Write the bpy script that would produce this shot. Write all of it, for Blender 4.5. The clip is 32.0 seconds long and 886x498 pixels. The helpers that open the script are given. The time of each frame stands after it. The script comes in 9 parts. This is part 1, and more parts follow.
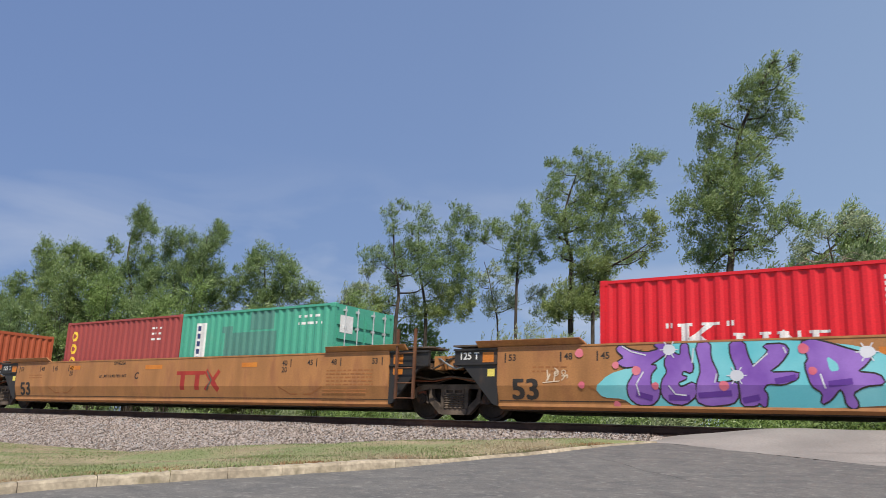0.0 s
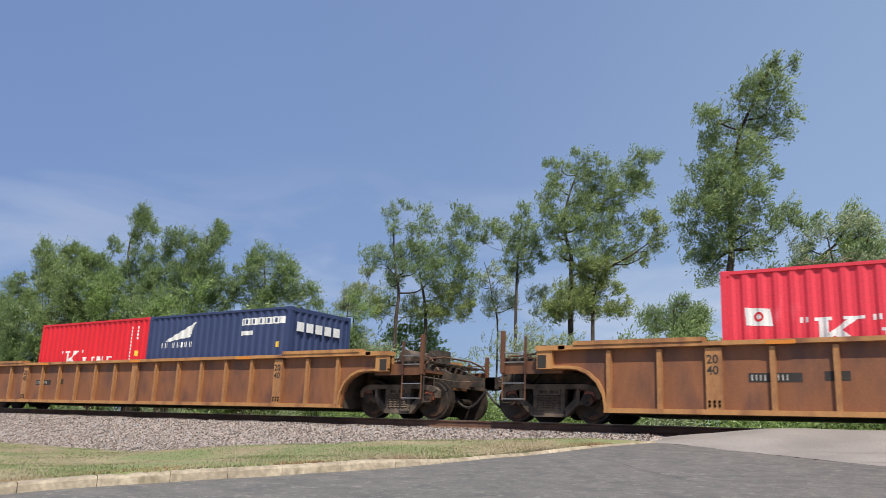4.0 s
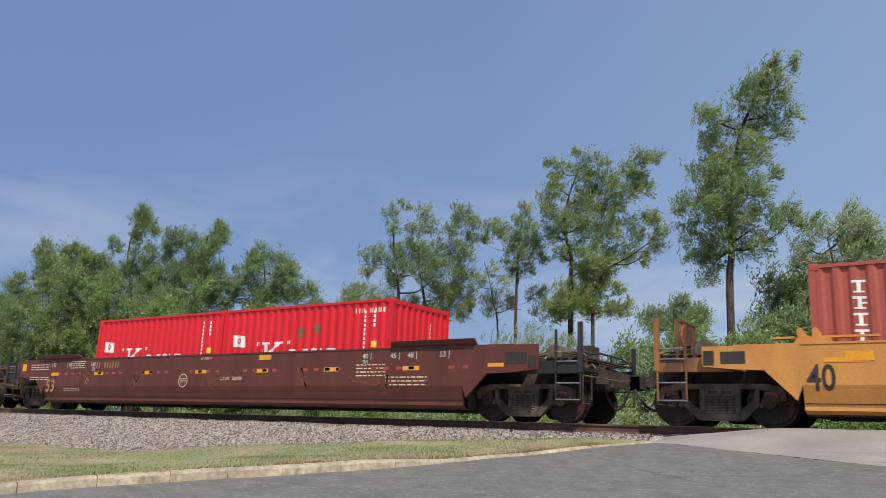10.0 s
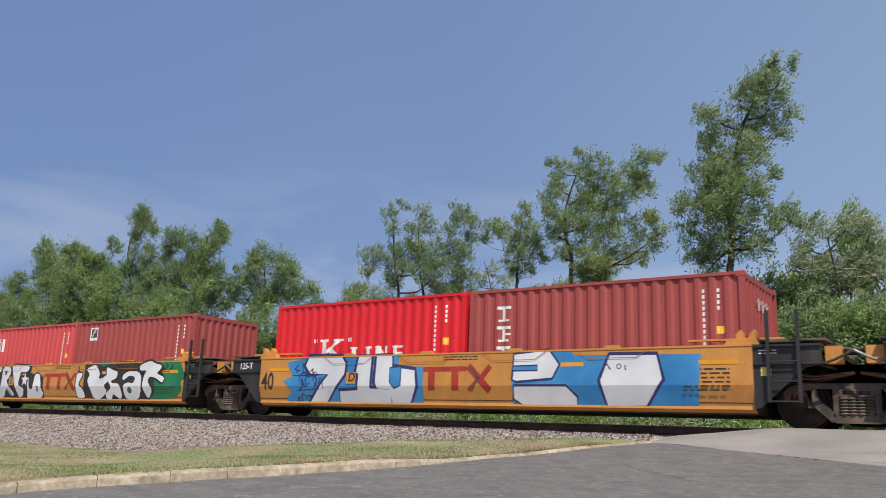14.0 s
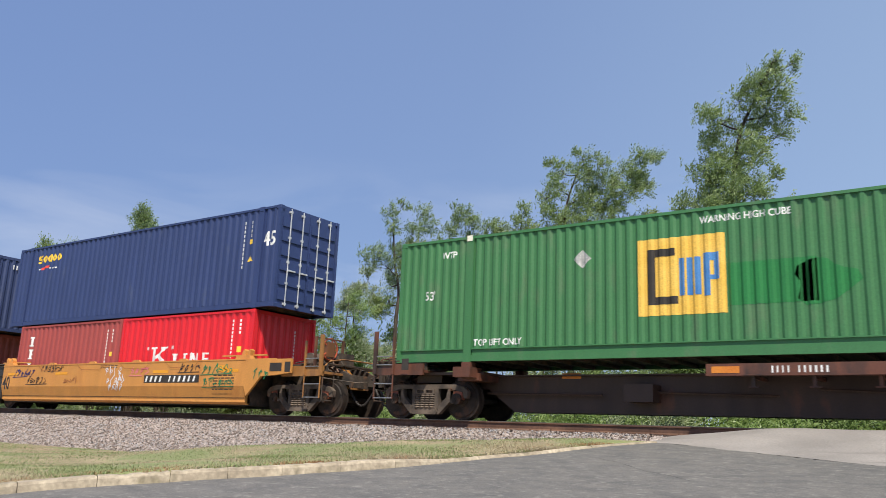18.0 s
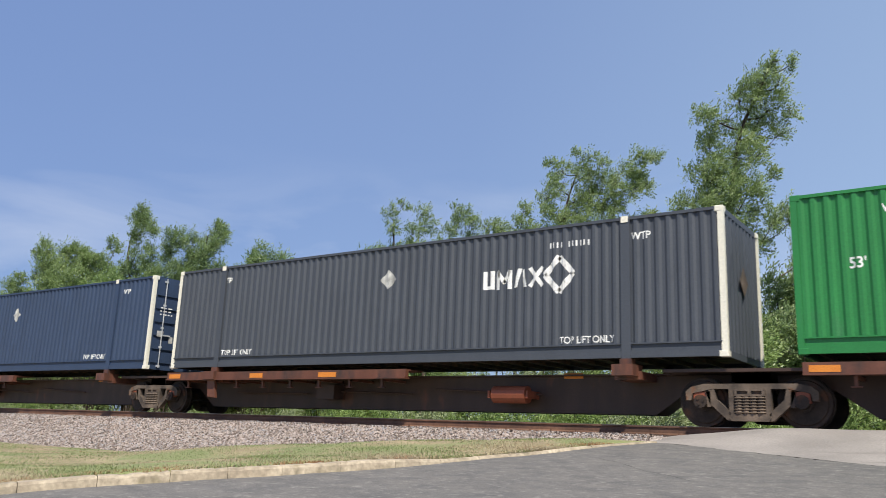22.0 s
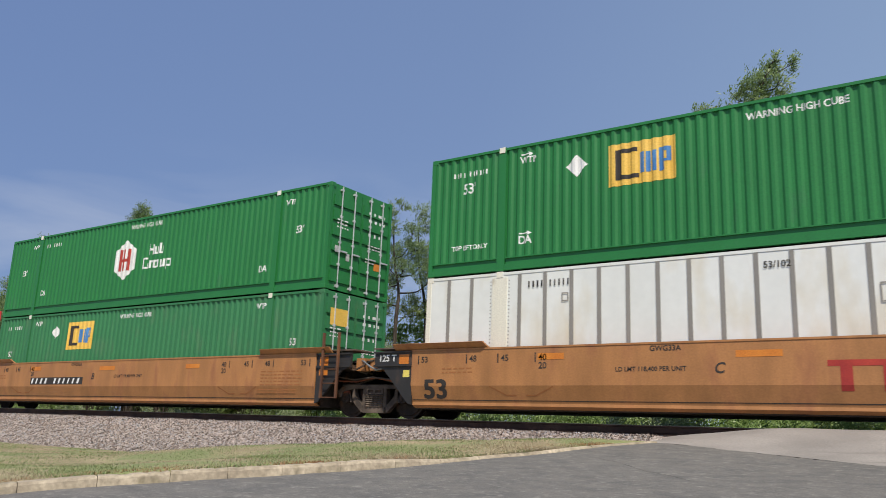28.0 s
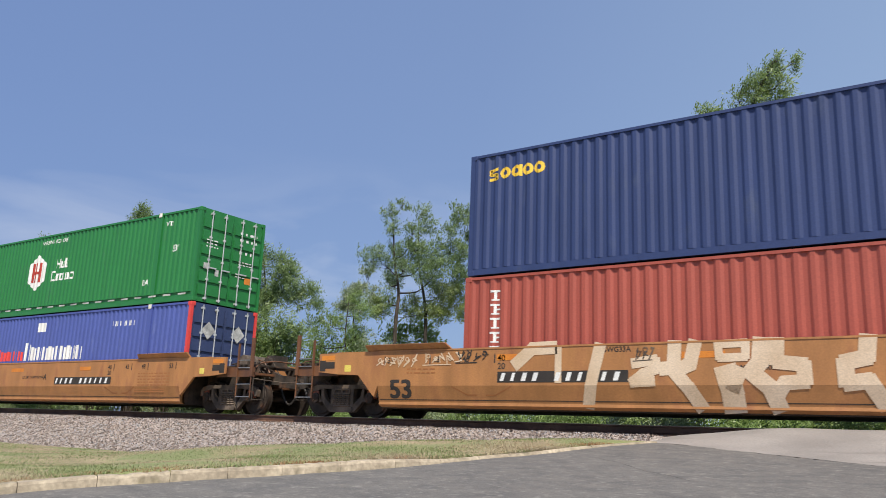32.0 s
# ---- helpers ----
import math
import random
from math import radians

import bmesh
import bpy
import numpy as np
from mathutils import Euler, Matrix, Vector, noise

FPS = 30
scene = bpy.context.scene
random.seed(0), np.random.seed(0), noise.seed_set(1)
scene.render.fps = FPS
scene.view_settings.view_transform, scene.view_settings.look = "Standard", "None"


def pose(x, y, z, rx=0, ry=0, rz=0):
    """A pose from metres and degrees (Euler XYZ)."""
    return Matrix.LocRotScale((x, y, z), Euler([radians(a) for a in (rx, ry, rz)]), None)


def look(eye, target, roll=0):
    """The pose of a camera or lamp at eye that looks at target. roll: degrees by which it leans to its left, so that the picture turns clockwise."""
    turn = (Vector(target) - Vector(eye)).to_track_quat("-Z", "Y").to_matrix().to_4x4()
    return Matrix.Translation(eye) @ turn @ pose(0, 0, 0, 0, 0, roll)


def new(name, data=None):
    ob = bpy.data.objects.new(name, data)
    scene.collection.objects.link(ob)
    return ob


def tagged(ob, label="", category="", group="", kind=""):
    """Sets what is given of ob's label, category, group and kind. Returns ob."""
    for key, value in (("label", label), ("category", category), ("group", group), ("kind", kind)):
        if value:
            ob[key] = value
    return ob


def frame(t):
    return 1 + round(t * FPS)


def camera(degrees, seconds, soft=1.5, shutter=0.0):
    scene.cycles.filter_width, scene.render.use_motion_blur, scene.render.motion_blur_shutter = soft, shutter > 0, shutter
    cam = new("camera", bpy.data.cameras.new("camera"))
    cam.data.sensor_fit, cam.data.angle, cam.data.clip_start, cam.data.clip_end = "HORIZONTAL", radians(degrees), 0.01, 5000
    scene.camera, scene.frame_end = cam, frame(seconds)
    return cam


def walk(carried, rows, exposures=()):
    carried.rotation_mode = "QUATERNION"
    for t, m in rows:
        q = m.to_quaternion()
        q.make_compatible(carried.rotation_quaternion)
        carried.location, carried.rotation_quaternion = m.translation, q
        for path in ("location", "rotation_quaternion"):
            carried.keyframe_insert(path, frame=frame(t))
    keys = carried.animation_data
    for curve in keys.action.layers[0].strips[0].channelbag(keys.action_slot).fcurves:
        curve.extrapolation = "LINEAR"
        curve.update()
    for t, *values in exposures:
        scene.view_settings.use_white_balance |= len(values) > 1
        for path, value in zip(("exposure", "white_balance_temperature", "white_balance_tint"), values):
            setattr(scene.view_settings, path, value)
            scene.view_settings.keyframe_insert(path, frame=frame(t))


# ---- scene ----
from mathutils.geometry import tessellate_polygon

# ---- camera: a low tripod beside the road, 1.3 m above the asphalt ----
cam = camera(57.22, 32.0, soft=0.82, shutter=0.08)
STAND = pose(0, -16.53, -0.35, 102.919, -2.236, 34.672)
walk(cam, [(0, STAND), (32, STAND)], exposures=[(0, 0.0), (1, -0.05), (3, 0.1), (6, 0.12), (9, 0.05), (10, 0.0), (11, 0.06), (13, -0.08), (16, 0.15), (17, 0.17), (18, 0.24), (19, 0.23), (20, 0.28), (24, 0.28),
                                                (27, 0.16), (28, -0.07), (29, -0.38), (30, -0.02), (31, 0.15), (32, 0.15)])

# ---- sky and sun ----
SUN_FROM = Vector((0.46, -0.52, 1.0)).normalized()
world = bpy.data.worlds.new("sky")
scene.world = world
world.use_nodes = True
wt = world.node_tree
wt.nodes.clear()
w_out = wt.nodes.new("ShaderNodeOutputWorld")
w_bg = wt.nodes.new("ShaderNodeBackground")
w_sky = wt.nodes.new("ShaderNodeTexSky")
w_sky.sky_type = "NISHITA"
w_sky.sun_disc = False
w_sky.sun_elevation = math.asin(SUN_FROM.z)
w_sky.sun_rotation = math.atan2(SUN_FROM.x, SUN_FROM.y)
w_sky.altitude, w_sky.air_density, w_sky.dust_density, w_sky.ozone_density = 300, 1.0, 1.6, 2.2
w_bg.inputs["Strength"].default_value = 0.137
# thin streaks of cirrus
w_co = wt.nodes.new("ShaderNodeTexCoord")
w_map = wt.nodes.new("ShaderNodeMapping")
w_map.inputs["Scale"].default_value = (1.6, 1.6, 6.0)
w_noise = wt.nodes.new("ShaderNodeTexNoise")
w_noise.inputs["Scale"].default_value = 2.3
w_noise.inputs["Detail"].default_value = 6
w_noise.inputs["Distortion"].default_value = 0.6
w_ramp = wt.nodes.new("ShaderNodeValToRGB")
w_ramp.color_ramp.elements[0].position, w_ramp.color_ramp.elements[1].position = 0.46, 0.72
w_ramp.color_ramp.elements[0].color, w_ramp.color_ramp.elements[1].color = (0, 0, 0, 1), (0.5, 0.5, 0.5, 1)
w_mix = wt.nodes.new("ShaderNodeMixRGB")
w_mix.inputs["Color2"].default_value = (4.6, 4.9, 5.6, 1)
w_sep = wt.nodes.new("ShaderNodeSeparateXYZ")
w_low = wt.nodes.new("ShaderNodeMapRange")
w_low.inputs["From Min"].default_value, w_low.inputs["From Max"].default_value = 0.33, 0.16
w_mul = wt.nodes.new("ShaderNodeMath")
w_mul.operation = "MULTIPLY"
w_tint = wt.nodes.new("ShaderNodeMixRGB")
w_tint.blend_type = "MIX"
w_tint.inputs["Fac"].default_value = 0.78
# hazier and brighter towards the sun's side, deeper blue away from it
w_side = wt.nodes.new("ShaderNodeVectorMath")
w_side.operation = "DOT_PRODUCT"
w_side.inputs[1].default_value = (0.80, 0.55, -0.25)
w_span = wt.nodes.new("ShaderNodeMapRange")
w_span.inputs["From Min"].default_value, w_span.inputs["From Max"].default_value = -0.62, 0.48
w_haze = wt.nodes.new("ShaderNodeValToRGB")
w_haze.color_ramp.elements[0].color, w_haze.color_ramp.elements[1].color = (0.120, 0.184, 0.364, 1), (0.222, 0.305, 0.452, 1)
w_mid = w_haze.color_ramp.elements.new(0.5)
w_mid.color = (0.146, 0.213, 0.380, 1)
w_gain = wt.nodes.new("ShaderNodeVectorMath")
w_gain.operation = "SCALE"
w_gain.inputs["Scale"].default_value = 10.0
wt.links.new(w_co.outputs["Generated"], w_side.inputs[0])
wt.links.new(w_side.outputs["Value"], w_span.inputs["Value"])
wt.links.new(w_span.outputs["Result"], w_haze.inputs["Fac"])
wt.links.new(w_haze.outputs["Color"], w_gain.inputs[0])
wt.links.new(w_gain.outputs["Vector"], w_tint.inputs["Color2"])
wt.links.new(w_co.outputs["Generated"], w_map.inputs["Vector"])
wt.links.new(w_map.outputs["Vector"], w_noise.inputs["Vector"])
wt.links.new(w_noise.outputs["Fac"], w_ramp.inputs["Fac"])
wt.links.new(w_co.outputs["Generated"], w_sep.inputs["Vector"])
wt.links.new(w_sep.outputs["Z"], w_low.inputs["Value"])
wt.links.new(w_ramp.outputs["Color"], w_mul.inputs[0])
wt.links.new(w_low.outputs["Result"], w_mul.inputs[1])
wt.links.new(w_mul.outputs["Value"], w_mix.inputs["Fac"])
wt.links.new(w_sky.outputs["Color"], w_tint.inputs["Color1"])
wt.links.new(w_tint.outputs["Color"], w_mix.inputs["Color1"])
wt.links.new(w_mix.outputs["Color"], w_bg.inputs["Color"])
wt.links.new(w_bg.outputs["Background"], w_out.inputs["Surface"])
sun = new("sun", bpy.data.lights.new("sun", "SUN"))
sun.data.energy, sun.data.angle, sun.data.color = 4.6, radians(0.6), (1.0, 0.93, 0.80)
sun.matrix_world = look(SUN_FROM * 50, (0, 0, 0))


# ---- materials ----
def srgb(r, g, b):
    return tuple((c / 255 / 12.92 if c <= 10 else ((c / 255 + 0.055) / 1.055) ** 2.4) for c in (r, g, b)) + (1,)


def scaled(c, k):
    return (min(1, c[0] * k), min(1, c[1] * k), min(1, c[2] * k), 1)


MATS = {}


def material(name, c1, c2, rough=0.6, metal=0.0, scale=3.0, stretch=(1, 1, 1), low=0.35, high=0.7, fine=40.0, fine_amount=0.18,
             bump=0.0, c3=None, c3_scale=1.2, c3_low=0.6, c3_high=0.72, rand=0.0, c3_stretch=(1, 1, 1)):
    """Two colours by a broad noise, a fine grain over both, patches of a third, and a fine relief."""
    if name in MATS:
        return MATS[name]
    m = bpy.data.materials.new(name)
    m.use_nodes = True
    nt = m.node_tree
    N, K = nt.nodes, nt.links
    b = N["Principled BSDF"]
    b.inputs["Roughness"].default_value, b.inputs["Metallic"].default_value = rough, metal
    co = N.new("ShaderNodeTexCoord")

    def noise_at(sc, st, detail=5):
        mp = N.new("ShaderNodeMapping")
        mp.inputs["Scale"].default_value = st
        n = N.new("ShaderNodeTexNoise")
        n.inputs["Scale"].default_value, n.inputs["Detail"].default_value = sc, detail
        K.new(co.outputs["Object"], mp.inputs["Vector"])
        K.new(mp.outputs["Vector"], n.inputs["Vector"])
        return n

    def ramp(n, a, z, ca=(0, 0, 0, 1), cz=(1, 1, 1, 1)):
        r = N.new("ShaderNodeValToRGB")
        r.color_ramp.elements[0].position, r.color_ramp.elements[1].position = a, z
        r.color_ramp.elements[0].color, r.color_ramp.elements[1].color = ca, cz
        K.new(n.outputs["Fac"], r.inputs["Fac"])
        return r

    col = ramp(noise_at(scale, stretch), low, high, c1, c2).outputs["Color"]
    if c3:
        mx = N.new("ShaderNodeMixRGB")
        K.new(ramp(noise_at(c3_scale, c3_stretch, 8), c3_low, c3_high).outputs["Color"], mx.inputs["Fac"])
        K.new(col, mx.inputs["Color1"])
        mx.inputs["Color2"].default_value = c3
        col = mx.outputs["Color"]
    fn = noise_at(fine, (1, 1, 1), 3)
    fr = ramp(fn, 0.25, 0.75, (1 - fine_amount,) * 3 + (1,), (1 + fine_amount,) * 3 + (1,))
    mul = N.new("ShaderNodeMixRGB")
    mul.blend_type = "MULTIPLY"
    mul.inputs["Fac"].default_value = 1
    K.new(col, mul.inputs["Color1"])
    K.new(fr.outputs["Color"], mul.inputs["Color2"])
    col = mul.outputs["Color"]
    if rand:
        oi = N.new("ShaderNodeObjectInfo")
        ma = N.new("ShaderNodeMath")
        ma.operation = "MULTIPLY_ADD"
        ma.inputs[1].default_value, ma.inputs[2].default_value = 2 * rand, 1 - rand
        K.new(oi.outputs["Random"], ma.inputs[0])
        hs = N.new("ShaderNodeHueSaturation")
        K.new(ma.outputs[0], hs.inputs["Value"])
        K.new(col, hs.inputs["Color"])
        col = hs.outputs["Color"]
    K.new(col, b.inputs["Base Color"])
    if bump:
        bp = N.new("ShaderNodeBump")
        bp.inputs["Strength"].default_value, bp.inputs["Distance"].default_value = bump, 0.01
        K.new(fn.outputs["Fac"], bp.inputs["Height"])
        K.new(bp.outputs["Normal"], b.inputs["Normal"])
    MATS[name] = m
    return m


def paint(name, c, dirt=0.62, rust=None, rough=0.55, rust_low=0.62, rust_high=0.75):
    """Weathered paint: vertical dirt streaks, and rust where it is given."""
    return material(name, scaled(c, dirt), c, rough=rough, scale=1.6, stretch=(1.5, 1.5, 0.35), low=0.25, high=0.66, fine=30, fine_amount=0.12,
                    bump=0.05, c3=rust, c3_scale=1.5, c3_low=rust_low, c3_high=rust_high, c3_stretch=(1.6, 1.6, 0.6))


M_ORANGECAR = paint("car_orange", srgb(186, 130, 80), 0.68, srgb(150, 97, 66), rust_low=0.52, rust_high=0.78)
M_YELLOWCAR = paint("car_yellow", srgb(210, 146, 74), 0.8, srgb(184, 120, 60), rust_low=0.5, rust_high=0.82)
M_RIB = paint("rusty_brown", srgb(150, 98, 66), 0.68, srgb(106, 72, 58), rust_low=0.42, rust_high=0.66)
M_RIBT = paint("worn_tan", srgb(198, 144, 90), 0.7, srgb(134, 90, 62), rust_low=0.46, rust_high=0.70)
M_DARKMAROON = paint("maroon_brown", srgb(104, 56, 48), 0.68, srgb(82, 48, 44))
M_BLACK = paint("car_black", srgb(52, 50, 50), 0.6, srgb(84, 66, 54), rust_low=0.6, rust_high=0.75)
M_UNDER = material("grimy_steel", srgb(48, 42, 38), srgb(84, 72, 62), rough=0.8, scale=4, fine=25, bump=0.2, c3=srgb(110, 78, 56), c3_scale=3, c3_low=0.55, c3_high=0.75)
M_FRAME = material("dusty_cast_steel", srgb(66, 58, 52), srgb(116, 101, 88), rough=0.85, scale=3, fine=30, bump=0.2, c3=srgb(110, 74, 52), c3_scale=4)
M_WHEEL = material("wheel_steel", srgb(40, 34, 31), srgb(72, 60, 52), rough=0.7, metal=0.3, scale=4, fine=30, c3=srgb(96, 66, 48), c3_scale=3)
M_SPINE = paint("spine_black_brown", srgb(72, 54, 46), 0.6, srgb(104, 66, 48))
M_SPINE2 = paint("spine_oxide", srgb(112, 70, 54), 0.6, srgb(62, 47, 42), rust_low=0.48, rust_high=0.66)
M_STEEL = material("bare_steel", srgb(130, 132, 134), srgb(170, 172, 172), rough=0.45, metal=0.7, scale=6)
M_GALV = material("galvanised_rod", srgb(176, 180, 184), srgb(214, 216, 218), rough=0.5, metal=0.2, scale=6)
M_RED = paint("container_red", srgb(224, 36, 46), 0.86, srgb(178, 40, 44), rough=0.42, rust_low=0.68, rust_high=0.85)
M_REDPINK = paint("faded_red", srgb(228, 62, 78), 0.88, srgb(236, 96, 108), rough=0.5)
M_MAROON = paint("oxide_maroon", srgb(166, 76, 72), 0.84, srgb(142, 70, 64), rust_low=0.64, rust_high=0.84)
M_OXIDE = paint("oxide_brown", srgb(170, 84, 70), 0.85, srgb(140, 74, 61), rust_low=0.64, rust_high=0.84)
M_BRICK = paint("brick_red", srgb(206, 80, 80), 0.88, srgb(184, 74, 72), rust_low=0.64, rust_high=0.84)
M_DIMGOLD = material("dim_gold_marking", srgb(160, 122, 84), srgb(178, 138, 96), rough=0.7)
M_ORANGE = paint("oxide_orange", srgb(186, 92, 58), 0.84, srgb(150, 78, 54))
M_TEAL = paint("faded_teal", srgb(82, 172, 146), 0.86, srgb(104, 158, 142), rust_low=0.6, rust_high=0.8)
M_TEALP = paint("grey_teal", srgb(88, 142, 130), 0.86)
M_NAVY = paint("navy", srgb(56, 69, 108), 0.82, srgb(66, 74, 104))
M_STEELBLUE = paint("steel_blue", srgb(76, 97, 118), 0.76, srgb(128, 138, 145))
M_DEEPBLUE = paint("deep_blue", srgb(50, 66, 112), 0.82, srgb(64, 76, 110))
M_GREEN = paint("container_green", srgb(42, 124, 64), 0.86, srgb(56, 114, 72), rough=0.45)
M_DULLGREEN = paint("dull_green", srgb(56, 126, 80), 0.86, srgb(78, 122, 86), rust_low=0.55, rust_high=0.75)
M_FADEDGREEN = paint("faded_green", srgb(66, 122, 76), 0.86, srgb(88, 116, 84), rust_low=0.55, rust_high=0.75)
M_SLATEBLUE = paint("slate_blue", srgb(52, 68, 95), 0.8, srgb(44, 56, 78))
M_CHARCOAL = paint("charcoal", srgb(72, 77, 86), 0.84, srgb(60, 65, 74))
M_MIDBLUE = paint("mid_blue", srgb(80, 95, 166), 0.86, srgb(98, 110, 166))
M_WHITEC = material("reefer_white", srgb(224, 226, 222), srgb(236, 238, 235), rough=0.5, scale=0.9, stretch=(1, 1, 0.4), fine=6, fine_amount=0.03, c3=srgb(206, 192, 160), c3_scale=0.8, c3_low=0.52, c3_high=0.8, c3_stretch=(1.2, 1, 0.5))
M_GREYC = paint("reefer_rib", srgb(146, 142, 136), 0.8)
M_CREAM = paint("cream_post", srgb(236, 232, 216), 0.88, srgb(150, 130, 100), rust_low=0.66, rust_high=0.8)
M_REDPOST = paint("red_post", srgb(226, 74, 70), 0.9)
M_WHITE = material("white_marking", srgb(222, 222, 220), srgb(240, 240, 238), rough=0.6, scale=2)
M_YEL = material("reflector_yellow", srgb(226, 152, 36), srgb(240, 170, 44), rough=0.5, scale=2)
M_LOGOY = material("panel_yellow", srgb(230, 184, 76), srgb(240, 198, 96), rough=0.5, scale=2)
M_ORG = material("reflector_orange", srgb(206, 122, 46), srgb(222, 140, 52), rough=0.5, scale=2)
M_INK = material("black_marking", srgb(44, 40, 38), srgb(60, 54, 50), rough=0.7, scale=2)
M_FAINT = material("faded_marking", srgb(152, 98, 56), srgb(168, 108, 62), rough=0.7, scale=2)
M_MARKRED = material("logo_red", srgb(160, 48, 42), srgb(186, 66, 50), rough=0.6, scale=2)
M_LBLUE = material("logo_blue", srgb(62, 120, 184), srgb(84, 140, 196), rough=0.5, scale=2)
M_GOLD = material("marking_gold", srgb(240, 196, 60), srgb(250, 210, 80), rough=0.5, scale=2)
M_SIGNY = material("notice_yellow", srgb(226, 206, 96), srgb(236, 218, 120), rough=0.5, scale=2)
M_GREYD = material("placard_grey", srgb(150, 150, 148), srgb(210, 210, 206), rough=0.5, scale=5)
M_PURPLE = material("spray_purple", srgb(124, 78, 172), srgb(164, 122, 206), rough=0.6, scale=1.2, fine_amount=0.04)
M_CYAN = material("spray_cyan", srgb(104, 196, 206), srgb(140, 214, 220), rough=0.6, scale=1.2, fine_amount=0.04)
M_PINK = material("spray_pink", srgb(214, 96, 120), srgb(234, 140, 152), rough=0.6, scale=1.2, fine_amount=0.04)
M_SGREEN = material("spray_green", srgb(26, 112, 76), srgb(38, 130, 88), rough=0.6, scale=1.2, fine_amount=0.04)
M_SBLUE = material("spray_blue", srgb(46, 120, 182), srgb(72, 150, 204), rough=0.6, scale=1.2, fine_amount=0.04)
M_SNAVY = material("spray_navy", srgb(44, 44, 92), srgb(58, 54, 110), rough=0.6, scale=1.2, fine_amount=0.04)
M_SWHITE = material("spray_white", srgb(206, 208, 216), srgb(236, 236, 240), rough=0.6, scale=0.9, fine_amount=0.03)
M_DPURPLE = material("spray_deep_purple", srgb(92, 50, 142), srgb(108, 62, 158), rough=0.6, scale=1.2, fine_amount=0.04)
M_SROSE = material("spray_rose", srgb(184, 62, 84), srgb(206, 92, 110), rough=0.6, scale=1.2, fine_amount=0.04)
M_SGREY = material("spray_grey", srgb(84, 78, 80), srgb(112, 104, 104), rough=0.6, scale=1.2, fine_amount=0.04)
M_SPALEGREEN = material("spray_pale_green", srgb(140, 206, 170), srgb(166, 222, 190), rough=0.6, scale=1.2, fine_amount=0.04)
M_SPALE = material("spray_pale", srgb(204, 178, 148), srgb(226, 204, 178), rough=0.7, scale=1.2)
M_GEAR = paint("rusty_gear", srgb(132, 88, 58), 0.55, srgb(80, 54, 43), rust_low=0.42, rust_high=0.66)
M_YGEAR = paint("yellow_gear", srgb(172, 120, 66), 0.6, srgb(98, 70, 52), rust_low=0.42, rust_high=0.62)
M_BRAKEWHEEL = paint("faded_red_wheel", srgb(188, 88, 56), 0.8)
M_BRAKE = paint("oxide_brake", srgb(146, 80, 56), 0.7, srgb(100, 62, 48))
M_RAIL = material("rusty_rail", srgb(86, 62, 50), srgb(118, 86, 68), rough=0.7, scale=2, fine=20, bump=0.1)
M_RAILTOP = material("polished_rail", srgb(150, 142, 134), srgb(180, 172, 164), rough=0.3, metal=0.9, scale=2)
M_TIE = material("creosoted_wood", srgb(64, 54, 48), srgb(104, 90, 80), rough=0.9, scale=3, stretch=(1, 6, 1), fine=30, bump=0.3, rand=0.2)
M_BARK = material("bark", srgb(58, 50, 44), srgb(92, 82, 71), rough=0.95, scale=6, stretch=(3, 3, 0.6), fine=20, bump=0.5)
M_TWIG = material("pale_twig", srgb(120, 108, 92), srgb(160, 146, 126), rough=0.95, scale=6)


def leaf_material(name, a, b, c):
    m = bpy.data.materials.new(name)
    m.use_nodes = True
    N, K = m.node_tree.nodes, m.node_tree.links
    bs = N["Principled BSDF"]
    bs.inputs["Roughness"].default_value = 0.42
    bs.inputs["Specular IOR Level"].default_value = 0.5
    geo = N.new("ShaderNodeNewGeometry")
    r = N.new("ShaderNodeValToRGB")
    r.color_ramp.elements[0].color, r.color_ramp.elements[1].color = a, c
    e = r.color_ramp.elements.new(0.5)
    e.color = b
    co = N.new("ShaderNodeTexCoord")
    nz = N.new("ShaderNodeTexNoise")
    nz.inputs["Scale"].default_value, nz.inputs["Detail"].default_value = 2.2, 4
    K.new(co.outputs["Object"], nz.inputs["Vector"])
    broad = N.new("ShaderNodeMapRange")
    broad.inputs["From Min"].default_value, broad.inputs["From Max"].default_value = 0.3, 0.7
    K.new(nz.outputs["Fac"], broad.inputs["Value"])
    both = N.new("ShaderNodeMix")
    both.inputs["Factor"].default_value = 0.5
    K.new(geo.outputs["Random Per Island"], both.inputs["A"])
    K.new(broad.outputs["Result"], both.inputs["B"])
    K.new(both.outputs["Result"], r.inputs["Fac"])
    K.new(r.outputs["Color"], bs.inputs["Base Color"])
    tr = N.new("ShaderNodeBsdfTranslucent")
    K.new(r.outputs["Color"], tr.inputs["Color"])
    mx = N.new("ShaderNodeMixShader")
    mx.inputs["Fac"].default_value = 0.42
    K.new(bs.outputs["BSDF"], mx.inputs[1])
    K.new(tr.outputs["BSDF"], mx.inputs[2])
    K.new(mx.outputs["Shader"], N["Material Output"].inputs["Surface"])
    return m


